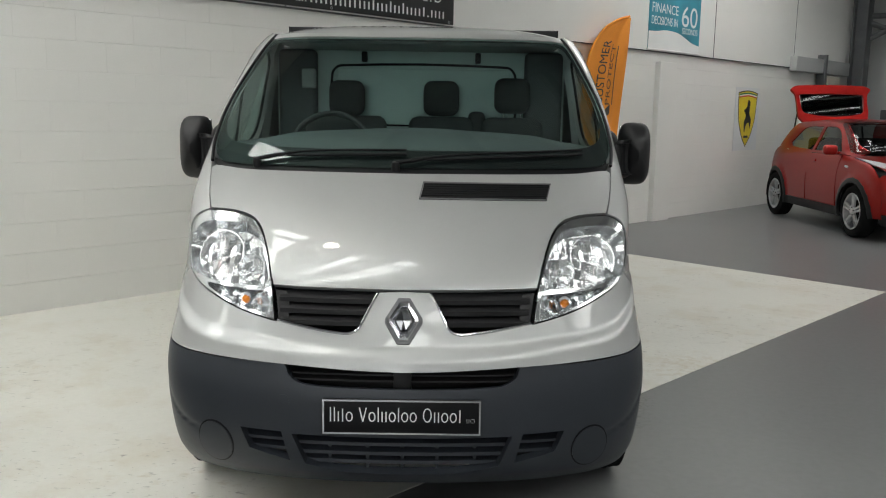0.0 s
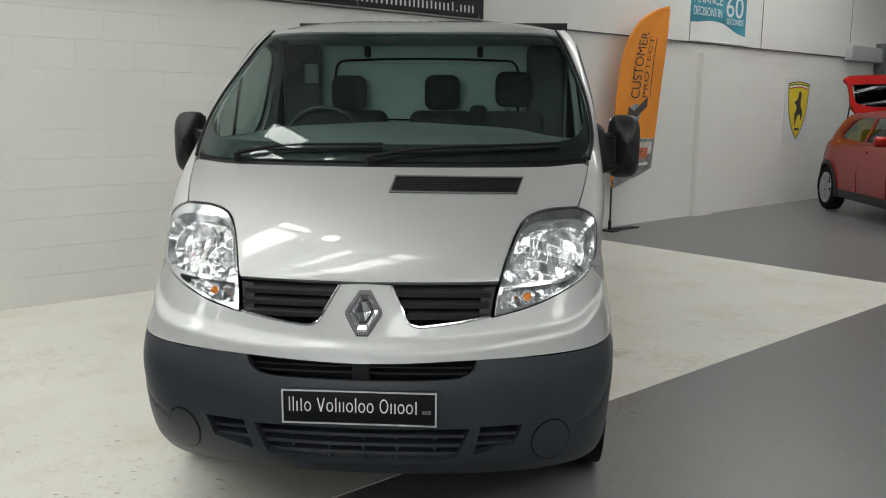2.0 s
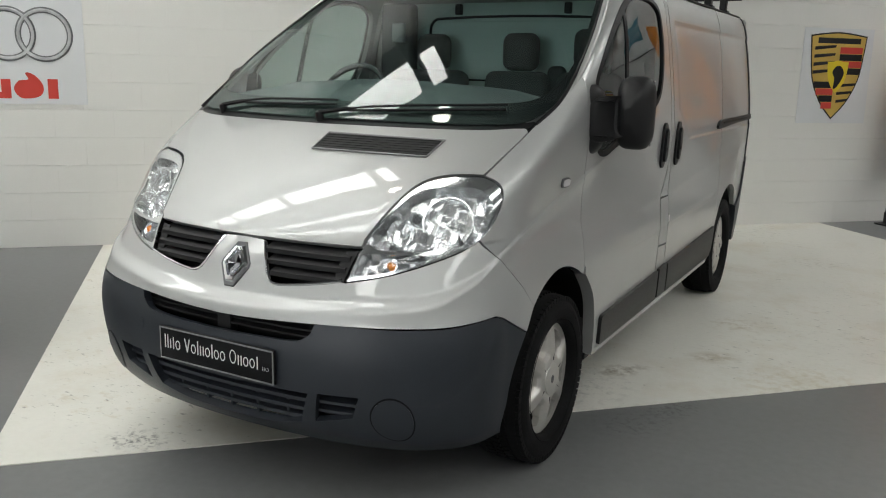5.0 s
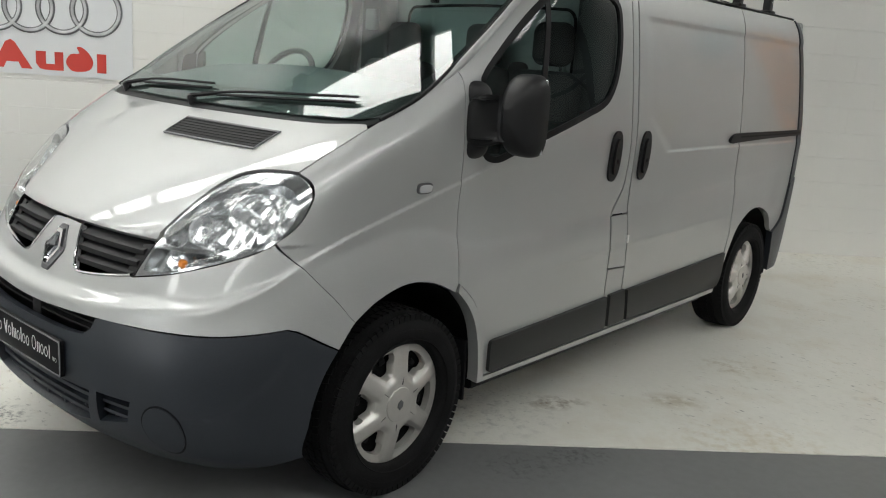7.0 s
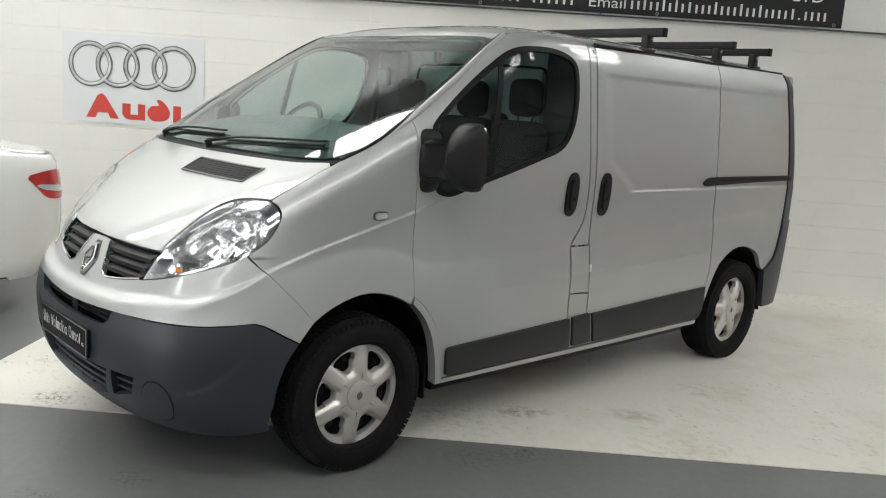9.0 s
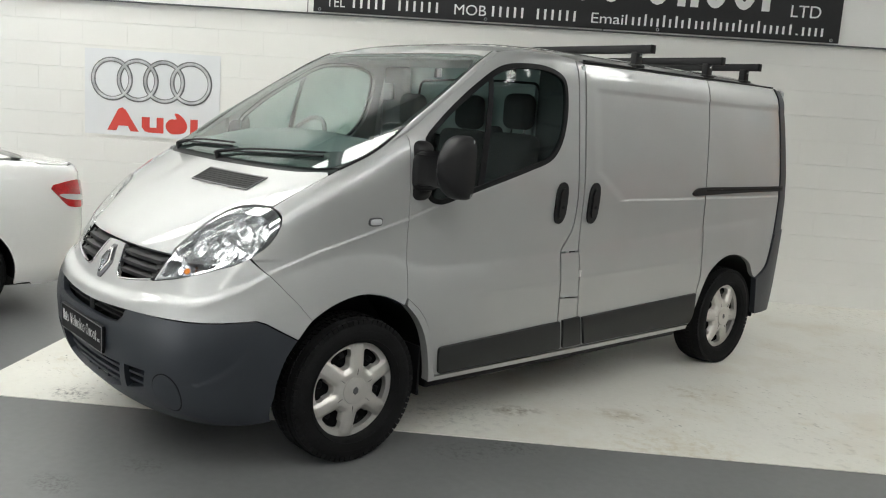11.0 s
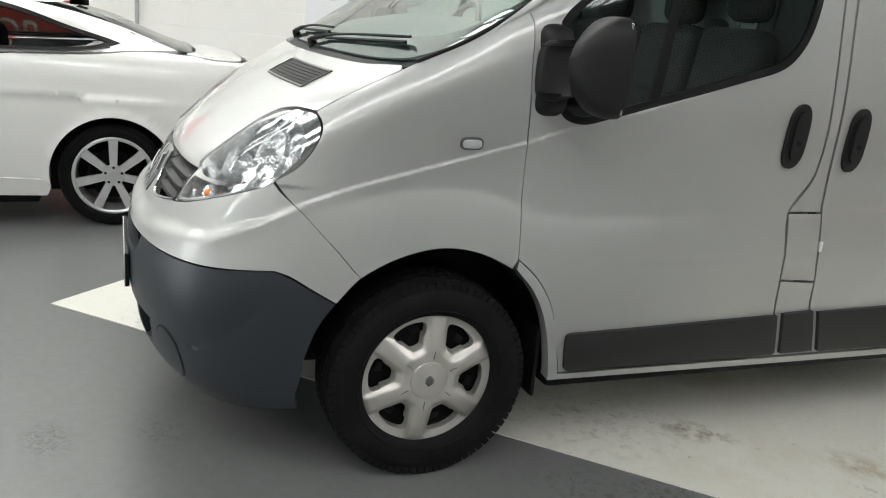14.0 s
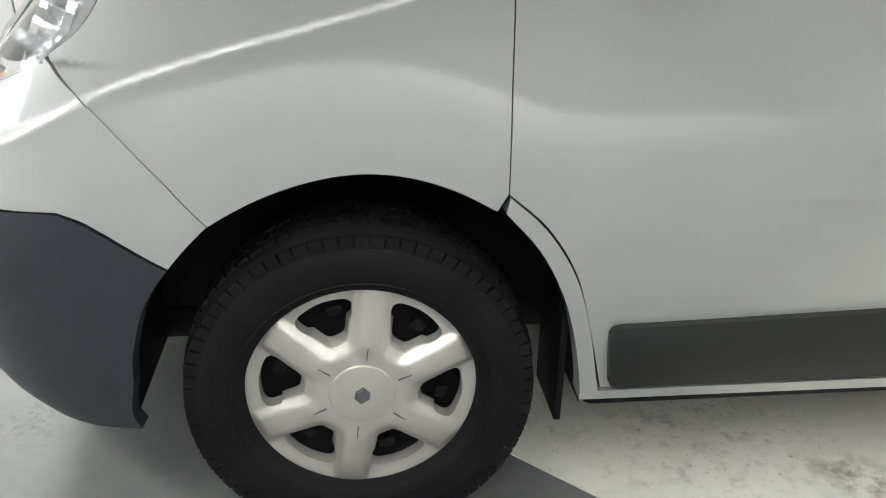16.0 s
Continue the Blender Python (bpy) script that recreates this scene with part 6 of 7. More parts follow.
def yellow_poster():
    p = wall_thing("shield_poster", "pale poster with a yellow shield and a dark shape", "poster")
    part("sheet", flat(rect(6.87, 7.75, .99, 2.045), .004, base=.003), POSTER, p, smooth=None)
    part("rim", flat(shield(6.96, 7.68, 1.05, 2.0), .0012, base=.0072), SIGN_BLACK, p, smooth=None)
    part("field", flat(shield(6.98, 7.66, 1.075, 1.985), .0012, base=.0086), YELLOW, p, smooth=None)
    for k, mat in enumerate((GREEN, SIGN_WHITE, POSTER_RED)):
        z = 1.965 - k * .022
        part("top_stripe", flat([(7.0, z - .03), (7.16, z - .012), (7.32, z), (7.48, z - .012), (7.64, z - .03), (7.64, z - .05), (7.48, z - .032), (7.32, z - .02), (7.16, z - .032), (7.0, z - .05)], .0012, base=.010), mat, p, smooth=None)
    part("dark_shape", flat(spline([(7.25, 1.28), (7.30, 1.42), (7.40, 1.46), (7.44, 1.36), (7.48, 1.50), (7.40, 1.62), (7.42, 1.80), (7.34, 1.84), (7.30, 1.72), (7.20, 1.66), (7.28, 1.58), (7.22, 1.46)], n=3), .0012, base=.010), SIGN_BLACK, p, smooth=None)
    part("small_bar", flat(rect(7.24, 7.40, 1.20, 1.24), .0012, base=.010), SIGN_BLACK, p, smooth=None)


def finance_banner():
    p = wall_thing("finance_banner", "teal and white banner about finance decisions", "banner")
    part("sheet", flat(rect(4.0, 5.45, 2.485, 3.30), .006, base=.034), TEAL, p, smooth=None)
    wave = spline([(4.0, 2.485), (5.45, 2.485), (5.45, 2.60), (5.20, 2.64), (4.85, 2.745), (4.5, 2.77), (4.2, 2.74), (4.0, 2.73)], sharp=(0, 1, 2, 7), n=5)
    part("white_wave", flat(wave, .0012, base=.0405), SIGN_WHITE, p, smooth=None)
    writing("FINANCE", .19, upright(4.06, 3.00, .0405), SIGN_WHITE, "lettering", p, width=.72)
    writing("DECISIONS IN", .165, upright(4.06, 2.835, .0405), SIGN_WHITE, "lettering", p, width=.72)
    writing("60", .42, upright(4.88, 2.86, .0405), SIGN_WHITE, "lettering", p, width=.46)
    writing("SECONDS", .12, upright(4.92, 2.755, .0405), SIGN_WHITE, "lettering", p, width=.46)
    bm = bmesh.new()
    tube(bm, [(3.97, -.045, 2.483), (5.48, -.045, 2.483)], .012, 8)
    part("hem_bar", bm, SIGN_WHITE, p)


def feather_flag():
    f = wall_thing("feather_flag", "orange feather flag on a black pole with a flat foot", "flag", )
    v = .25
    pole = spline([(2.12, .03), (2.125, .56), (2.13, 1.12), (2.19, 1.77), (2.31, 2.28), (2.56, 2.59), (2.88, 2.755), (3.17, 2.83)], n=6, closed=False)
    bm = bmesh.new()
    tube(bm, [(u, -v, z) for u, z in pole], .012, 8)
    part("pole", bm, BLACK, f, "thin black curved pole")
    right = spline([(2.96, .77), (3.05, 1.52), (3.14, 2.33), (3.175, 2.83)], n=8, closed=False)

    def edge_at(line, z):
        for (u0, z0), (u1, z1) in zip(line, line[1:]):
            if z0 <= z <= z1 or z1 <= z <= z0:
                return u0 + (u1 - u0) * (z - z0) / (z1 - z0 + 1e-9)
        return line[-1][0] if z > line[-1][1] else line[0][0]

    def cloth(z_of, name, mat, off=0.0, u_lim=(0, 1), rows=30, cols=18, label=""):
        bm = bmesh.new()
        grid = []
        for j in range(rows + 1):
            row = []
            for i in range(cols + 1):
                k = u_lim[0] + (u_lim[1] - u_lim[0]) * i / cols
                z = z_of(k, j / rows)
                a, b = edge_at(pole, z), edge_at(right, z)
                u = a + (b - a) * k
                wave = .022 * math.sin(9 * k + 2.2 * z) * k + .012 * math.sin(17 * k - 3 * z) * k + off
                row.append(bm.verts.new((u, -v - wave, z)))
            grid.append(row)
        for a, b in zip(grid, grid[1:]):
            for i in range(cols):
                bm.faces.new((a[i], a[i + 1], b[i + 1], b[i]))
        bmesh.ops.recalc_face_normals(bm, faces=bm.faces[:])
        out = bmesh.ops.extrude_face_region(bm, geom=bm.faces[:])
        bmesh.ops.translate(bm, verts=[g for g in out["geom"] if isinstance(g, bmesh.types.BMVert)], vec=(0, .0015, 0))
        bmesh.ops.recalc_face_normals(bm, faces=bm.faces[:])
        return part(name, bm, mat, f, label, 60)
    bottom = lambda k: .54 + .23 * k
    cloth(lambda k, t: 1.16 + (2.81 - 1.16) * t, "cloth", ORANGE, label="orange cloth", rows=40)
    cloth(lambda k, t: bottom(k) + (1.155 - bottom(k)) * t, "printed_band", FLAG_GREY, label="grey printed band at the foot")
    cloth(lambda k, t: .96 + .15 * t, "print_patch", material("pale print", (0.55, 0.53, 0.50), 0.75, 0, grain=0.3, grain_size=14), .004, (.05, .95), 4, 10)
    cloth(lambda k, t: .90 + .14 * t, "print_patch", material("orange vehicle print", (0.50, 0.15, 0.07), 0.75, 0, grain=0.5, grain_size=22, wear=0.4, wear_size=14), .006, (.42, .86), 4, 8)
    # Words on the cloth, read upwards, following its waves.
    def on_cloth(text, k_base, z0, length, height, mat):
        ob = writing(text, 1.0, Matrix(), mat, "lettering", f)
        lo = [min(p.co[i] for p in ob.data.vertices) for i in (0, 1)]
        hi = [max(p.co[i] for p in ob.data.vertices) for i in (0, 1)]
        for p in ob.data.vertices:
            z = z0 + (p.co.x - lo[0]) / (hi[0] - lo[0]) * length
            a, b = edge_at(pole, z), edge_at(right, z)
            k = k_base - (p.co.y - lo[1]) / (hi[1] - lo[1]) * height / (b - a)
            wave = .022 * math.sin(9 * k + 2.2 * z) * k + .012 * math.sin(17 * k - 3 * z) * k + .007 + p.co.z
            p.co = (a + (b - a) * k, -v - wave, z)
    on_cloth("CUSTOMER", .47, 1.665, .83, .165, FLAG_DARK)
    on_cloth("PROTECT", .68, 1.68, .77, .105, FLAG_THIN)
    cloth(lambda k, t: 1.68 + .76 * t, "rule", FLAG_DARK, .005, (.745, .760), 8, 2)
    # Emblem: a grey disc with a dark tick across it.
    def disc(r, flat_):
        bm = bmesh.new()
        ring = []
        for n in range(28):
            w = 2 * math.pi * n / 28
            z, du = 1.475 + r * math.sin(w), r * flat_ * math.cos(w)
            a, b = edge_at(pole, z), edge_at(right, z)
            k = .42 + du / (b - a)
            wave = .022 * math.sin(9 * k + 2.2 * z) * k + .012 * math.sin(17 * k - 3 * z) * k + .005
            ring.append(bm.verts.new((a + (b - a) * k, -v - wave, z)))
        bm.faces.new(ring)
        return bm
    part("emblem", disc(.125, 1.0), FLAG_PALE, f)
    cloth(lambda k, t: 1.40 + .12 * t + .55 * (k - .40), "emblem_tick", FLAG_DARK, .008, (.40, .70), 3, 8)
    cloth(lambda k, t: 1.40 + .10 * t + .40 * (.42 - k), "emblem_tick", FLAG_DARK, .008, (.27, .42), 3, 5)
    # Orange sleeve round the pole and a row of small pale writing on the band.
    bm = bmesh.new()
    tube(bm, [(u, -v, z) for u, z in pole if z > .56], .017, 8)
    part("sleeve", bm, ORANGE, f, "orange sleeve round the pole")
    cloth(lambda k, t: .80 + .035 * t + .02 * k, "writing_bar", material("pale flag print", (0.6, 0.6, 0.58), 0.7, 0, wear=0.05), .005, (.30, .88), 2, 8)
    # Foot.
    part("foot_plate", boxed((2.06, -.34, .0), (2.20, -.16, .018), .004), BLACK, f)
    for dv in (-.03, .06):
        part("foot_bar", boxed((2.10, -v - .02 + dv, .004), (2.68, -v + .02 + dv, .022), .004), BLACK, f)
    bm = bmesh.new()
    tube(bm, [(2.12, -v, .0), (2.12, -v, .14)], .022, 10)
    part("socket", bm, BLACK, f)


def red_sign():
    s = wall_thing("red_sign", "red advertising board with white lettering on the wall", "sign")
    part("board", flat(rect(-12.6, -10.03, .55, 2.40), .03, base=.003), POSTER_RED, s, smooth=None)
    part("edge_strip", flat(rect(-10.03, -9.99, .55, 2.40), .034, base=.003), STEELWORK, s, smooth=None)
    writing("buy", .62, upright(-11.1, 1.44, .034), SIGN_WHITE, "lettering", s, width=.99)
    writing("FOR", .42, upright(-11.5, .72, .034), SIGN_WHITE, "lettering", s, width=1.0)


def steelwork():
    post = wall_thing("steel_post", "dark steel portal post with diagonal bracing", "post")
    for lo, hi in (((11.45, -.42, 0), (11.75, -.39, 5.8)), ((11.45, -.16, 0), (11.75, -.13, 5.8)), ((11.585, -.40, 0), (11.615, -.15, 5.8))):
        part("flange", boxed(lo, hi, .004), STEELWORK, post)
    for a, b in (((11.7, -.3, 3.1), (12.5, -3.6, 4.9)), ((11.7, -.3, 3.5), (12.5, -3.4, 2.2)), ((11.7, -.3, 3.6), (12.5, -3.6, 3.55))):
        bm = bmesh.new()
        tube(bm, [a, b], .055, 8)
        part("brace", bm, STEELWORK, post)
    duct = wall_thing("wall_cabinet", "grey steel cable trunking on the wall", "trunking")
    part("trunking", boxed((8.85, -.16, 2.40), (11.45, -.03, 2.66), .01), CLADDING, duct)
    part("mid_bracket", boxed((10.1, -.2, 2.10), (10.2, -.03, 2.75), .01), STEELWORK, duct)
    part("junction_box", boxed((10.35, -.18, 2.05), (10.95, -.03, 2.36), .02), material("beige steel box", (0.45, 0.42, 0.34), 0.5, 0, wear=0.08), duct)
    pipe = wall_thing("wall_pipe", "thin grey pipe running down the white wall", "pipe")
    bm = bmesh.new()
    tube(bm, [(-9.1, -.05, .0), (-9.1, -.05, 5.9)], .022, 10)
    part("pipe_run", bm, CLADDING, pipe)
    for z in (.6, 1.8, 3.0, 4.2):
        part("pipe_clip", boxed((-9.14, -.075, z), (-9.06, -.01, z + .03), .004), STEELWORK, pipe)
    setting("wall_rail", boxed((12.45, -9, 1.55), (12.6, -.5, 1.75), .01), STEELWORK, "grey steel sheeting rail on the end wall", "rail")
    lamp_ = wall_thing("high_bay_lamp", "round high-bay lamp hanging from the roof", "lamp")
    bm = bmesh.new()
    lathe(bm, [(.04, .24), (.06, .20), (.07, .08), (.15, .0), (.14, -.01), (.06, .07)], 28, m=Matrix.Translation((-4.43, -2.31, 5.3)) @ pose(0, 0, 0, 0, -90))
    part("reflector", bm, CLADDING, lamp_)
    bm = bmesh.new()
    lathe(bm, [(.001, .012), (.13, .012), (.13, .004), (.001, .004)], 28, m=Matrix.Translation((-4.43, -2.31, 5.3)) @ pose(0, 0, 0, 0, -90))
    part("glow_disc", bm, glowing("lamp glow", (1.0, 0.94, 0.80), 40.0), lamp_)
    bm = bmesh.new()
    tube(bm, [(-4.43, -2.31, 5.5), (-4.43, -2.31, 6.0)], .012, 6)
    part("hanger", bm, STEELWORK, lamp_)


banner()
ring_poster()
crest_poster()
yellow_poster()
finance_banner()
feather_flag()
red_sign()
steelwork()


# ---- other cars ----
def alloy_wheel(name, r, rim, spokes, twin=False):
    w = new(name)
    tagged(w, "dark tyre on a silver alloy rim")
    tyre_parts(w, r, rim, -.21, 0.0, blocks=False)
    bm = bmesh.new()
    lathe(bm, [(rim + .004, -.004), (rim - .006, .002), (rim - .018, -.004), (rim - .022, -.05), (rim - .03, -.16)], 64)
    part("rim", bm, ALLOY, w, "silver alloy rim")
    bm = bmesh.new()
    for k in range(spokes):
        rot = Matrix.Rotation(2 * math.pi * k / spokes, 4, "X")
        for off in ((-.022, .022) if twin else (0,)):
            lo, hi = .05, rim - .012
            w0, w1 = (.013, .011) if twin else (.021, .028)
            pts = [(-.012, off * .6 - w0, lo), (-.012, off * .6 + w0, lo), (-.008, off * 1.3 + w1, hi), (-.008, off * 1.3 - w1, hi)]
            top = [bm.verts.new(rot @ Vector(p)) for p in pts]
            low = [bm.verts.new(rot @ (Vector(p) - Vector((.03, 0, 0)))) for p in pts]
            bm.faces.new(top), bm.faces.new(low[::-1])
            for i in range(4):
                bm.faces.new((top[i], low[i], low[(i + 1) % 4], top[(i + 1) % 4]))
    bmesh.ops.recalc_face_normals(bm, faces=bm.faces[:])
    part("spokes", bm, ALLOY, w, smooth=None)
    bm = bmesh.new()
    lathe(bm, [(.001, .004), (.028, .003), (.034, -.004), (.062, -.008), (.068, -.03)], 32)
    part("hub_cap", bm, ALLOY, w)
    bm = bmesh.new()
    for k in range(5):
        lathe(bm, [(.001, .0), (.008, -.001), (.009, -.012)], 8, m=Matrix.Rotation(2 * math.pi * k / 5, 4, "X") @ Matrix.Translation((0, 0, .05)))
    part("wheel_bolt", bm, STEEL, w)
    bm = bmesh.new()
    lathe(bm, [(.001, -.07), (.15, -.07), (.155, -.08), (.001, -.09)], 32)
    part("brake_disc", bm, STEEL, w)
    return w


def arch_loop(hub, r, z0, low, n=10, rise=1.0):
    """Points along a wheel arch from the far side to the near side."""
    out = []
    a0 = math.asin(max(-1, min(1, (low - z0) / r)))
    for k in range(n + 1):
        a = a0 + (math.pi - 2 * a0) * k / n
        out.append((hub + r * math.cos(a), z0 + r * rise * math.sin(a)))
    return out


def coupe():
    car = thing("coupe", (-3.185, .83, 0), "glossy white two-door coupe parked on the grey floor", "car", turn=180)
    skin = Skin(nose=[(.2,.10),(.35,-.01),(.55,-.06),(.8,-.06),(.95,-.045),(1.03,-.03),(1.06,.02),(1.085,.28),(1.11,.40),(1.2,.66),(1.3,.96),(1.36,1.40),(1.40,2.0)],
                wide=[(.2,.84),(.35,.872),(.6,.887),(.8,.882),(.93,.868),(1.0,.850),(1.05,.825),(1.15,.745),(1.3,.650),(1.37,.57),(1.40,.46)],
                power=[(.9,8.0),(1.1,8.5),(1.3,9.0)], kay=[(.9,.27),(1.2,.29)], taper=[(.2,0),(1.4,0)], deep=.8, reach=(1, 2), tail=(3.3, 1.3, .22),
                relief=lambda x, y, z: .010 * math.exp(-abs(z - .80 - .03 * (y - 1)) / .02) * smooth(.3, .8, y) + (.012 * (1 - smooth(.36, .42, math.hypot(y - .86, z - .32)))))
    g = "white painted panel"
    for s in (1, -1):
        quarter = [(.34, .24)] + [(u, z) for u, z in reversed(arch_loop(.86, .365, .32, .24))] + [(1.5, .235), (1.56, .33), (1.585, .63), (1.565, 1.025), (1.4, 1.035), (1.0, 1.052), (.70, 1.085), (.46, 1.082), (.30, 1.055), (.27, .93), (.27, .6)]
        panel(skin, "rear_wing", [spline(quarter, sharp=(0, 1, 11, 12, 15), n=3)], "s", WHITE_PAINT, car, g, step=.04, side=s)
        door = [(1.508, .235), (2.85, .235), (2.95, .5), (2.95, 1.0), (2.2, 1.02), (1.572, 1.025), (1.592, .63), (1.567, .33)]
        d = panel(skin, "door", [spline(door, sharp=(0, 1, 3, 5), n=3)], "s", WHITE_PAINT, car, g, step=.04, side=s)
        panel(skin, "door_handle", [spline([(1.68, .86), (1.90, .865), (1.90, .89), (1.68, .885)], n=4)], "s", WHITE_PAINT, d, step=.04, off=.02, edge=.02, side=s)
        fw = [(2.857, .235)] + [(u, z) for u, z in reversed(arch_loop(3.62, .365, .32, .24))] + [(4.2, .25), (4.35, .5), (4.3, .74), (3.6, .90), (2.957, .98), (2.957, .5)]
        panel(skin, "front_wing", [spline(fw, sharp=(0, 1, 11, 16), n=3)], "s", WHITE_PAINT, car, g, step=.05, side=s)
        panel(skin, "side_skirt", [spline([(1.24, .19), (2.9, .19), (2.9, .245), (2.2, .30), (1.27, .30), (1.22, .25)], sharp=(0, 1, 2), n=3)], "s", WHITE_PAINT, car, step=.05, off=.012, edge=.03, side=s)
        roofline = [(.47, 1.098), (.72, 1.088), (1.0, 1.062), (1.4, 1.043), (2.2, 1.030), (3.0, 1.005), (2.75, 1.13), (2.4, 1.30), (2.1, 1.375), (1.7, 1.375), (1.20, 1.315), (.85, 1.235)]
        pane = [(.83, 1.125), (1.0, 1.085), (1.35, 1.062), (2.2, 1.048), (2.85, 1.03), (2.62, 1.14), (2.3, 1.275), (2.05, 1.335), (1.7, 1.335), (1.38, 1.283), (1.08, 1.19)]
        hole = spline(pane, sharp=(0, 4), n=4)
        c = panel(skin, "roof_side", [spline(roofline, sharp=(0, 5), n=4), hole], "s", WHITE_PAINT, car, g, step=.04, gap=.001, side=s)
        panel(skin, "window_trim", [inset(hole, -.012), inset(hole, .012)], "s", SEAL, c, "black window surround", step=.05, off=.002, edge=.01, gap=0, side=s)
        panel(skin, "side_window", [inset(hole, .008)], "s", DARK_GLASS, c, "dark side window", step=.06, off=-.006, edge=.003, gap=0, side=s)
        bm = bmesh.new()
        tube(bm, [skin.point("s", s * y, z, .006)[0] for y, z in spline([(.87, 1.093), (1.05, 1.064), (1.35, 1.051), (2.2, 1.037), (2.85, 1.02)], n=4, closed=False)] if s > 0 else [Vector((-p.x, p.y, p.z)) for p in [skin.point("s", y, z, .006)[0] for y, z in spline([(.87, 1.093), (1.05, 1.064), (1.35, 1.051), (2.2, 1.037), (2.85, 1.02)], n=4, closed=False)]], .005, 6)
        part("chrome_strip", bm, CHROME, c)
        lampl = [(.62, .915), (.90, .955), (1.15, .925), (1.18, .895), (1.115, .82), (1.04, .765), (.80, .76), (.60, .80)]
        t = panel(skin, "tail_lamp", [spline(lampl, sharp=(0, 3, 7), n=4)], "c", TAIL_RED, car, "red tail lamp with a pale reversing strip", step=.04, off=.006, edge=.02, side=s)
        panel(skin, "reversing_strip", [spline([(.80, .835), (1.10, .862), (1.13, .85), (1.06, .82), (.80, .805)], n=3)], "c", HOUSING, t, step=.04, off=.008, edge=.004, side=s)
        for hub in (.86, 3.62):
            bm = bmesh.new()
            rows = []
            for k in range(17):
                a = math.radians(-10 + 200 * k / 16)
                rows.append([bm.verts.new((s * x, hub + .375 * math.cos(a), .325 + .375 * math.sin(a))) for x in (.5, .86)])
            for a, b in zip(rows, rows[1:]):
                bm.faces.new((a[0], a[1], b[1], b[0]))
            bm.faces.new([r[0] for r in rows])
            part("arch_liner", bm, SEAL, car)
    rear = spline(mirrored([(0, .22), (.7, .22), (1.0, .22), skin_c(skin, .40, .24), skin_c(skin, .36, .6), skin_c(skin, .36, .93), skin_c(skin, .34, 1.05), (.90, 1.055), (.5, 1.057), (0, 1.058)]), n=3)
    panel(skin, "rear_bumper", [rear], "c", WHITE_PAINT, car, g, step=.05, off=-.004)
    lid = spline(mirrored([(0, 1.06), (.5, 1.06), (.84, 1.058), (.98, 1.062), (.96, 1.078), (.8, 1.092), (0, 1.093)]), n=3)
    panel(skin, "boot_lid", [lid], "c", WHITE_PAINT, car, g, step=.02)
    rw = spline(mirrored([(0, 1.095), (.5, 1.095), (.80, 1.095), (.80, 1.15), (.74, 1.25), (.66, 1.30), (.4, 1.318), (0, 1.32)]), n=4)
    panel(skin, "rear_window", [rw], "c", DARK_GLASS, car, "dark rear window", step=.05, off=-.002, edge=.004)
    # Roof, bonnet and underside.
    bm = bmesh.new()
    grid = []
    for j in range(25):
        t = j / 24
        row = []
        for i in range(-10, 11):
            x = .60 * i / 10
            y0 = skin.front(abs(x), 1.322)
            y = y0 + (2.62 - y0) * t
            lim = skin.half(max(y, skin.nose(1.322) + .01), 1.322)
            x = math.copysign(min(abs(x), lim), x)
            z = 1.322 + .085 * (1 - (abs(x) / .66) ** 3) * math.sin(math.pi * min(1, .12 + t * .8)) - .10 * smooth(.75, 1.0, t)
            row.append(bm.verts.new((x, y, z)))
        grid.append(row)
    for a, b in zip(grid, grid[1:]):
        for i in range(20):
            bm.faces.new((a[i], a[i + 1], b[i + 1], b[i]))
    bmesh.ops.recalc_face_normals(bm, faces=bm.faces[:])
    part("roof", bm, WHITE_PAINT, car, g, 60)
    bm = bmesh.new()
    grid = []
    for j in range(17):
        t = j / 16
        y = 2.95 + 1.42 * t
        row = []
        for i in range(-10, 11):
            x = i / 10 * skin.half(min(y, 4.3), .78) * .99
            row.append(bm.verts.new((x, y, .985 - .20 * t ** 2 - .10 * abs(i / 10) ** 4 - .25 * smooth(.88, 1.0, t))))
        grid.append(row)
    for a, b in zip(grid, grid[1:]):
        for i in range(20):
            bm.faces.new((a[i], a[i + 1], b[i + 1], b[i]))
    bmesh.ops.recalc_face_normals(bm, faces=bm.faces[:])
    part("bonnet", bm, WHITE_PAINT, car, g, 60)
    bm = bmesh.new()
    vs = [bm.verts.new(p) for p in ((-.62, 2.98, .99), (.62, 2.98, .99), (.55, 2.30, 1.33), (-.55, 2.30, 1.33))]
    bm.faces.new(vs)
    part("windscreen", bm, DARK_GLASS, car, "windscreen")
    part("front_bumper", boxed((-.78, 4.25, .20), (.78, 4.55, .74), .12, 4), WHITE_PAINT, car, g)
    part("underbody", boxed((-.60, .2, .17), (.60, 4.3, .40), .03), SEAL, car)
    part("floor_pan", boxed((-.80, 1.28, .13), (.80, 3.2, .26), .03), SEAL, car)
    bm = bmesh.new()
    box(bm, (-.55, 1.35, .45), (.55, 2.6, .80), .08, 3)
    for x in (-.32, .32):
        box(bm, (x - .22, 1.55, .75), (x + .22, 1.75, 1.14), .06, 3)
    part("cabin", bm, CLOTH, car, "dark cabin")
    bm = bmesh.new()
    for k in range(5):
        box(bm, (-.010, 1.00 + .028 * k, 1.315), (.010, 1.12, 1.372 - .011 * abs(k - .6)), .004)
    part("aerial_fin", bm, SEAL, car)
    w = alloy_wheel("wheel", .322, .238, 7)
    turned = pose(0, 0, 0, 0, 0, 180)
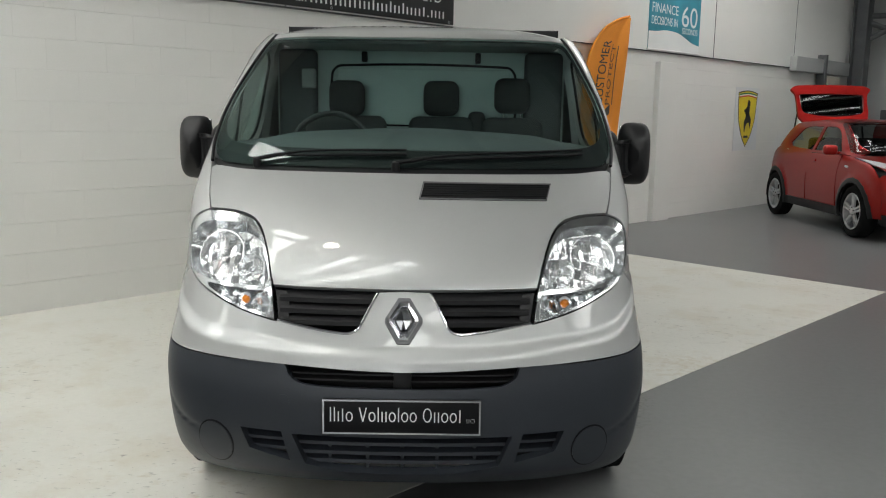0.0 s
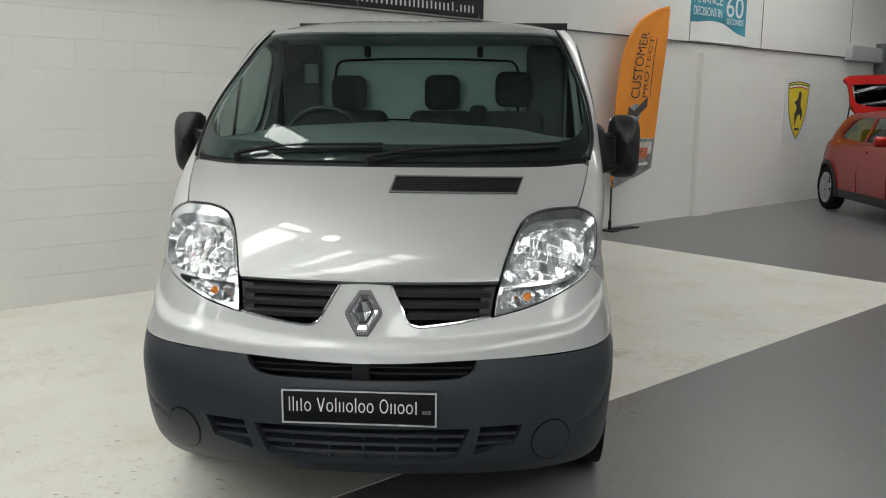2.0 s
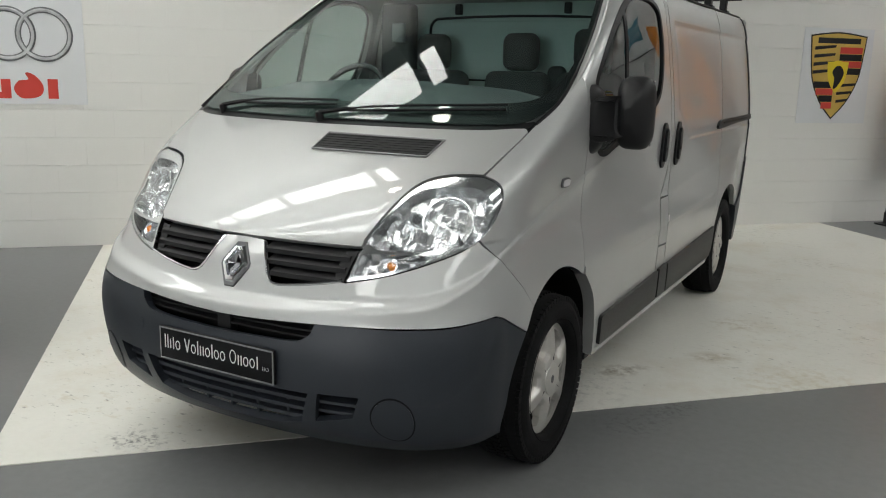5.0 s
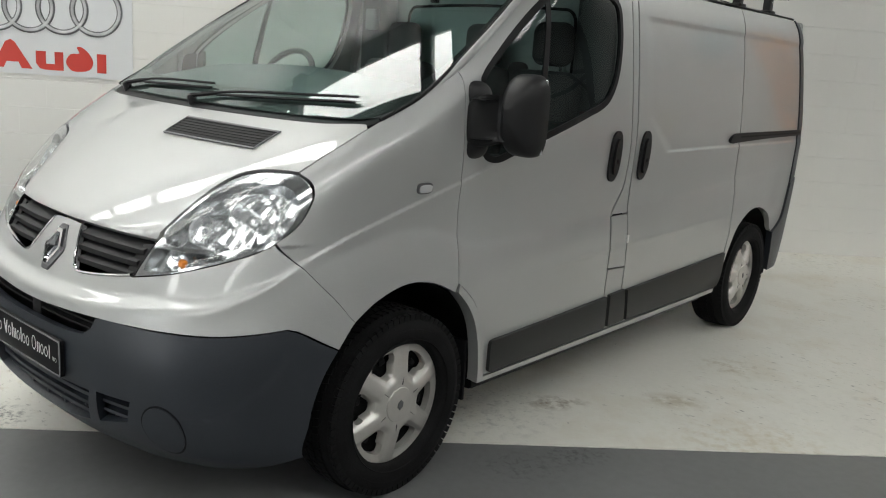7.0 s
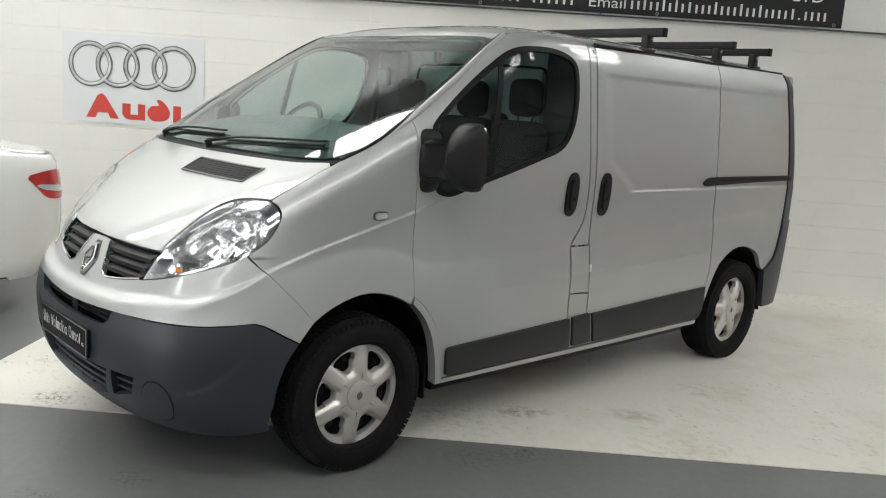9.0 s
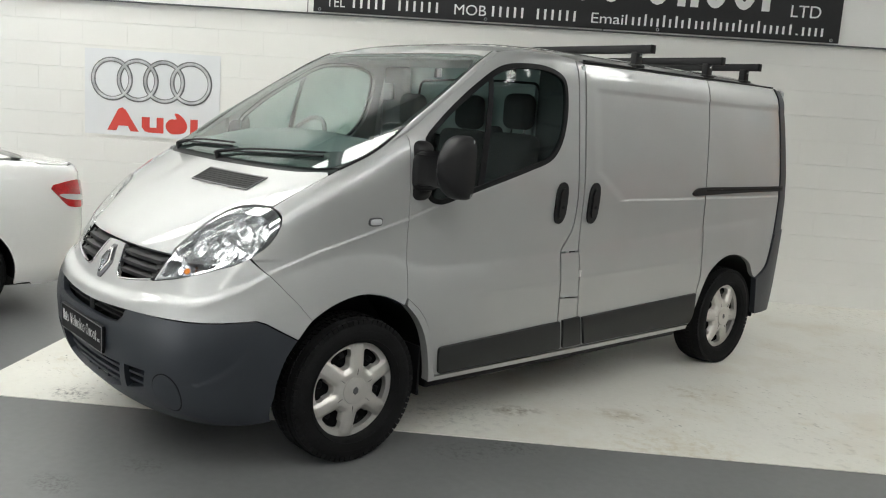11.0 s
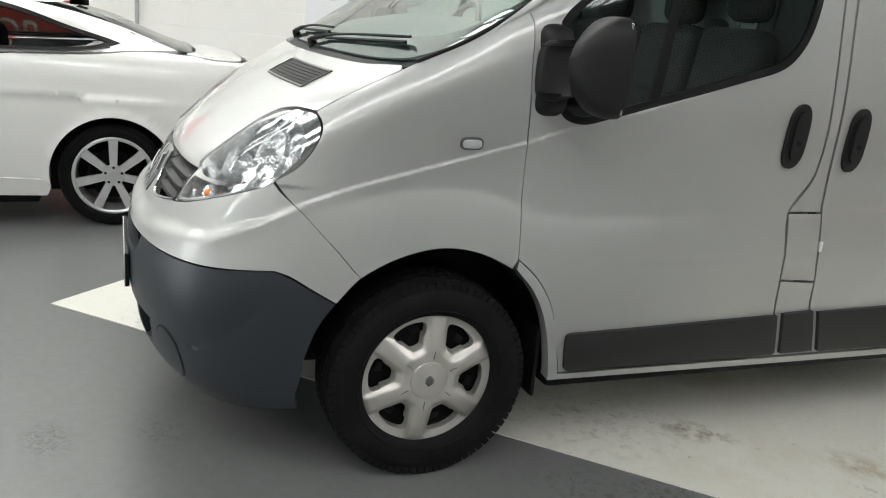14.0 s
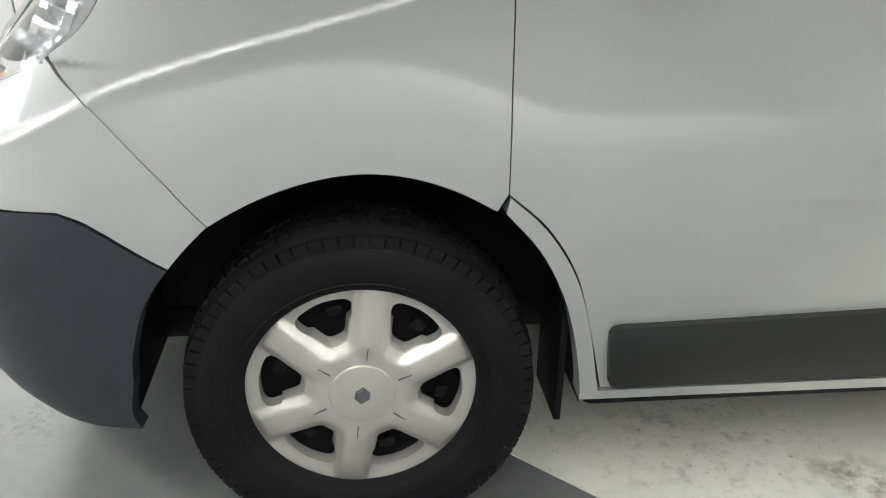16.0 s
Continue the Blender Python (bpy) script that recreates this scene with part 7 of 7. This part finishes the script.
    place_wheels(w, [Matrix.Translation((-.865, .86, .322)) @ turned, Matrix.Translation((-.865, 3.62, .322)) @ turned, Matrix.Translation((.865, .86, .322)), Matrix.Translation((.865, 3.62, .322))], car)


def skin_c(skin, y, z):
    return skin.half(y, z) + y - skin.nose(z), z


def crossover():
    car = thing("crossover", (6.43, 7.48, 0), "red crossover with its tailgate raised, parked by the wall", "car")
    skin = Skin(nose=[(.2,.14),(.35,.05),(.55,.02),(.75,.05),(.88,.14),(.97,.36),(1.03,.66),(1.08,1.0),(1.2,1.20),(1.35,1.45),(1.48,1.75),(1.52,1.95)],
                wide=[(.2,.84),(.4,.87),(.65,.882),(.85,.87),(1.0,.835),(1.1,.79),(1.3,.70),(1.45,.63),(1.52,.57)],
                power=[(.7,4.0),(1.1,6.0),(1.3,8.0)], kay=[(.6,.40),(1.1,.32)], taper=[(.2,0),(1.5,0)], deep=.8, reach=(1, 2), tail=(3.2, .75, .16),
                relief=lambda x, y, z: sum(.028 * (1 - smooth(.38, .50, math.hypot(y - h, z - .36))) for h in (.84, 3.42)))
    for s in (1, -1):
        front = [(.30, .30)] + [(u, z) for u, z in reversed(arch_loop(.84, .40, .34, .30))] + [(1.32, .36), (1.36, .7), (1.36, 1.06), (1.05, 1.05), (.72, 1.0), (.50, .93), (.34, .82), (.27, .6)]
        fw = panel(skin, "front_wing", [spline(front, sharp=(0, 1, 11, 14), n=3)], "s", RED_PAINT, car, step=.05, side=s)
        panel(skin, "side_repeater", [spline([(1.08, .90), (1.16, .905), (1.16, .93), (1.08, .925)], n=3)], "s", HOUSING, fw, step=.05, off=.012, edge=.01, side=s)
        d1 = panel(skin, "front_door", [spline([(1.37, .36), (2.30, .36), (2.32, .7), (2.32, 1.05), (1.37, 1.06), (1.37, .7)], sharp=(0, 1, 3, 4), n=3)], "s", RED_PAINT, car, step=.05, side=s)
        panel(skin, "door_handle", [spline([(2.08, .93), (2.24, .93), (2.24, .97), (2.08, .97)], n=4)], "s", RED_PAINT, d1, step=.05, off=.02, edge=.02, side=s)
        rear = [(2.33, .36), (2.98, .36)] + [(u, z) for u, z in reversed(arch_loop(3.42, .40, .34, .36))][1:] + [(3.82, .42), (3.90, .6), (3.86, .95), (3.6, 1.10), (3.2, 1.07), (2.33, 1.05), (2.33, .7)]
        panel(skin, "rear_door", [spline(rear, sharp=(0, 1, 12, 16), n=3)], "s", RED_PAINT, car, step=.05, side=s)
        top = [(1.05, 1.055), (1.37, 1.065), (2.33, 1.055), (3.2, 1.075), (3.62, 1.11), (3.50, 1.32), (3.30, 1.47), (2.9, 1.50), (2.3, 1.51), (1.85, 1.48), (1.55, 1.35)]
        pane1 = [(1.46, 1.10), (2.28, 1.09), (2.28, 1.43), (2.0, 1.43), (1.78, 1.37)]
        pane2 = [(2.36, 1.09), (3.08, 1.12), (3.20, 1.18), (2.95, 1.40), (2.36, 1.43)]
        h1, h2 = spline(pane1, sharp=(0, 1, 2), n=4), spline(pane2, sharp=(0, 2, 4), n=4)
        cab_ = panel(skin, "cabin_side", [spline(top, sharp=(0, 4), n=3), h1, h2], "s", RED_PAINT, car, step=.05, gap=.001, side=s)
        for h in (h1, h2):
            panel(skin, "side_window", [inset(h, -.004)], "s", DARK_GLASS, cab_, "dark side window", step=.06, off=-.008, edge=.003, gap=0, side=s)
        for hub in (.84, 3.42):
            outer, inner = arch_loop(hub, .45, .34, .30), arch_loop(hub, .385, .34, .30)
            panel(skin, "arch_trim", [outer + inner[::-1]], "s", BLACK, car, "black arch trim", step=.05, off=.006, edge=.03, gap=0, side=s)
            bm = bmesh.new()
            rows = []
            for k in range(17):
                a = math.radians(-10 + 200 * k / 16)
                rows.append([bm.verts.new((s * x, hub + .40 * math.cos(a), .345 + .40 * math.sin(a))) for x in (.5, .86)])
            for a, b in zip(rows, rows[1:]):
                bm.faces.new((a[0], a[1], b[1], b[0]))
            bm.faces.new([r[0] for r in rows])
            part("arch_liner", bm, SEAL, car)
        panel(skin, "sill_trim", [spline([(1.22, .24), (3.06, .24), (3.04, .36), (1.24, .36)], sharp=(0, 1, 2, 3), n=4)], "s", BLACK, car, "black sill trim", step=.06, off=.012, edge=.04, side=s)
        lamp_ = spline([(.50, .90), (.62, .955), (.85, 1.0), (1.12, 1.035), (1.05, .985), (.85, .92), (.65, .875)], sharp=(0, 3), n=3)
        panel(skin, "headlight", [lamp_], "c", HOUSING, car, "pale headlight strip on the wing", step=.04, off=.012, edge=.02, side=s)
        bm = bmesh.new()
        box(bm, (-.09, -.055, -.07), (.10, .06, .07), .045, 4, m=Matrix.Translation((s * .93, 1.50, 1.12)))
        box(bm, (-.04, -.02, -.02), (.05, .02, .02), .01, 2, m=Matrix.Translation((s * .81, 1.50, 1.08)))
        part("door_mirror", bm, RED_PAINT, car, "red door mirror")
    nose_ = spline(mirrored([(0, .36), (.6, .36), (1.0, .36), skin_c(skin, .30, .36), skin_c(skin, .27, .6), skin_c(skin, .34, .82), (.8, .87), (.4, .88), (0, .88)]), n=3)
    panel(skin, "front_bumper", [nose_], "c", RED_PAINT, car, step=.05)
    low_ = spline(mirrored([(0, .21), (.6, .21), (.98, .22), skin_c(skin, .32, .34), (.6, .35), (0, .35)]), n=3)
    panel(skin, "lower_bumper", [low_], "c", BLACK, car, step=.05, off=-.004)
    grille_ = spline(mirrored([(0, .50), (.35, .52), (.48, .62), (.40, .66), (0, .67)]), n=3)
    panel(skin, "grille", [grille_], "c", BLACK, car, "black grille", step=.05, off=.008)
    hood = spline(mirrored([(0, .885), (.4, .885), (.82, .875), (.98, .96), (1.10, 1.03), (1.12, 1.06), (.7, 1.065), (0, 1.07)]), n=3)
    panel(skin, "bonnet", [hood], "c", RED_PAINT, car, step=.03)
    ws = spline(mirrored([(0, 1.085), (.6, 1.085), (.93, 1.09), (.93, 1.2), (.86, 1.35), (.78, 1.47), (.5, 1.485), (0, 1.49)]), n=3)
    panel(skin, "windscreen", [ws], "c", DARK_GLASS, car, "windscreen", step=.05)
    bm = bmesh.new()
    grid = []
    for j in range(17):
        t = j / 16
        row = []
        for i in range(-8, 9):
            x = .60 * i / 8
            y0 = skin.front(abs(x), 1.49)
            y = y0 + (3.55 - y0) * t
            row.append(bm.verts.new((x * (1 - .12 * t), y, 1.49 + .055 * (1 - abs(i / 8) ** 3) * math.sin(math.pi * min(1, .15 + .7 * t)) - .05 * smooth(.7, 1, t))))
        grid.append(row)
    for a, b in zip(grid, grid[1:]):
        for i in range(16):
            bm.faces.new((a[i], a[i + 1], b[i + 1], b[i]))
    bmesh.ops.recalc_face_normals(bm, faces=bm.faces[:])
    part("roof", bm, RED_PAINT, car, "", 60)
    # Raised tailgate: painted frame round a dark window, on two struts.
    m = Matrix.Translation((0, 3.50, 1.48)) @ pose(0, 0, 0, -22)
    bm = bmesh.new()
    frame_out = [(-.50, 0), (.50, 0), (.58, .46), (.64, .56), (.52, .62), (-.52, .62), (-.64, .56), (-.58, .46)]
    frame_in = [(-.45, .14), (.45, .14), (.52, .43), (.49, .47), (-.49, .47), (-.52, .43)]
    edges = []
    for l in (spline(frame_out, n=4), spline(frame_in, n=4)):
        vs = [bm.verts.new((a, 0, b)) for a, b in l]
        edges += [bm.edges.new((vs[k], vs[(k + 1) % len(vs)])) for k in range(len(vs))]
    bmesh.ops.triangle_fill(bm, use_beauty=True, edges=edges, normal=(0, -1, 0))
    out = bmesh.ops.extrude_face_region(bm, geom=bm.faces[:])
    bmesh.ops.translate(bm, verts=[v_ for v_ in out["geom"] if isinstance(v_, bmesh.types.BMVert)], vec=(0, -.05, 0))
    bmesh.ops.recalc_face_normals(bm, faces=bm.faces[:])
    bmesh.ops.transform(bm, matrix=m, verts=bm.verts[:])
    gate = part("tailgate", bm, RED_PAINT, car, "raised red tailgate", 40)
    part("rear_window", boxed((-.50, -.03, .12), (.50, -.02, .48), .004, m=m), DARK_GLASS, gate, "dark rear window")
    part("gate_lining", boxed((-.46, .004, .02), (.46, .02, .50), .004, m=m), BLACK, gate)
    for s in (1, -1):
        bm = bmesh.new()
        tube(bm, [(s * .58, 3.62, 1.20), m @ Vector((s * .50, .02, .34))], .012, 8)
        part("gas_strut", bm, BLACK, gate)
    part("underbody", boxed((-.6, .2, .24), (.6, 3.8, .42), .03), SEAL, car)
    part("rear_sill", boxed((-.72, 3.72, .30), (.72, 3.93, .78), .08, 4), RED_PAINT, car)
    bm = bmesh.new()
    box(bm, (-.6, 1.2, .5), (.6, 3.5, .80), .06, 3)
    for x in (-.36, .36):
        for y in (2.0, 2.9):
            box(bm, (x - .24, y - .10, .75), (x + .24, y + .10, 1.26), .06, 3)
    part("cabin", bm, CLOTH, car, "dark cabin")
    w = alloy_wheel("wheel", .345, .235, 5, True)
    turned = pose(0, 0, 0, 0, 0, 180)
    place_wheels(w, [Matrix.Translation((-.885, .84, .345)) @ turned, Matrix.Translation((-.885, 3.42, .345)) @ turned, Matrix.Translation((.885, .84, .345)), Matrix.Translation((.885, 3.42, .345))], car)


coupe()
crossover()


# ---- blocks of the wall, last ----
def block_wall():
    wall = bpy.data.objects["wall_north"]
    L, H = .4500, .2255
    G, J, C, D = .0001, .0004, .0002, .0009      # half joints and edge rounding, upright and level

    def block(w, h):
        """The face and chamfered edges of one painted block, standing 12 mm out of its bed."""
        bm = bmesh.new()
        rim = ((G, J), (w - G, J), (w - G, h - J), (G, h - J))
        back = [bm.verts.new((x, .0125, z)) for x, z in rim]
        mid = [bm.verts.new((x, .0022, z)) for x, z in rim]
        top = [bm.verts.new((x, .0, z)) for x, z in ((G + C, J + D), (w - G - C, J + D), (w - G - C, h - J - D), (G + C, h - J - D))]
        for a, b in ((back, mid), (mid, top)):
            for k in range(4):
                bm.faces.new((a[k], a[(k + 1) % 4], b[(k + 1) % 4], b[k]))
        bm.faces.new(top)
        bmesh.ops.recalc_face_normals(bm, faces=bm.faces[:])
        me = bpy.data.meshes.new("block")
        bm.to_mesh(me)
        bm.free()
        me.materials.append(WALL_PAINT)
        return me
    full = block(L, H)
    rng = random.Random(11)
    rest = bmesh.new()
    count = 0
    for row in range(11):
        z = row * H
        hgt = H if row < 10 else 2.452 - z
        u = -15.0 - (L / 2 if row % 2 else 0)
        while u < 13:
            near = -5.85 < u < 1.9 or -7.9 < u < -5.85 and row < 8
            push = rng.uniform(0, .00025)
            if near and row < 10 and count < 296:
                ob = new("block", full)
                ob.parent = wall
                ob.matrix_basis = Matrix.Translation((u, push, z))
                count += 1
            elif u > -15 and u < 12.6:
                w, h = L, hgt
                mid = [rest.verts.new((u + x, push + .006, z + y)) for x, y in ((G, J), (w - G, J), (w - G, h - J), (G, h - J))]
                top = [rest.verts.new((u + x, push, z + y)) for x, y in ((G + C, J + D), (w - G - C, J + D), (w - G - C, h - J - D), (G + C, h - J - D))]
                for k in range(4):
                    rest.faces.new((mid[k], mid[(k + 1) % 4], top[(k + 1) % 4], top[k]))
                rest.faces.new(top)
            u += L
    bmesh.ops.recalc_face_normals(rest, faces=rest.faces[:])
    ob = finish("blocks_beyond", rest, WALL_PAINT, wall, "white painted blocks further along the wall", None, "", "", "stuff")


block_wall()
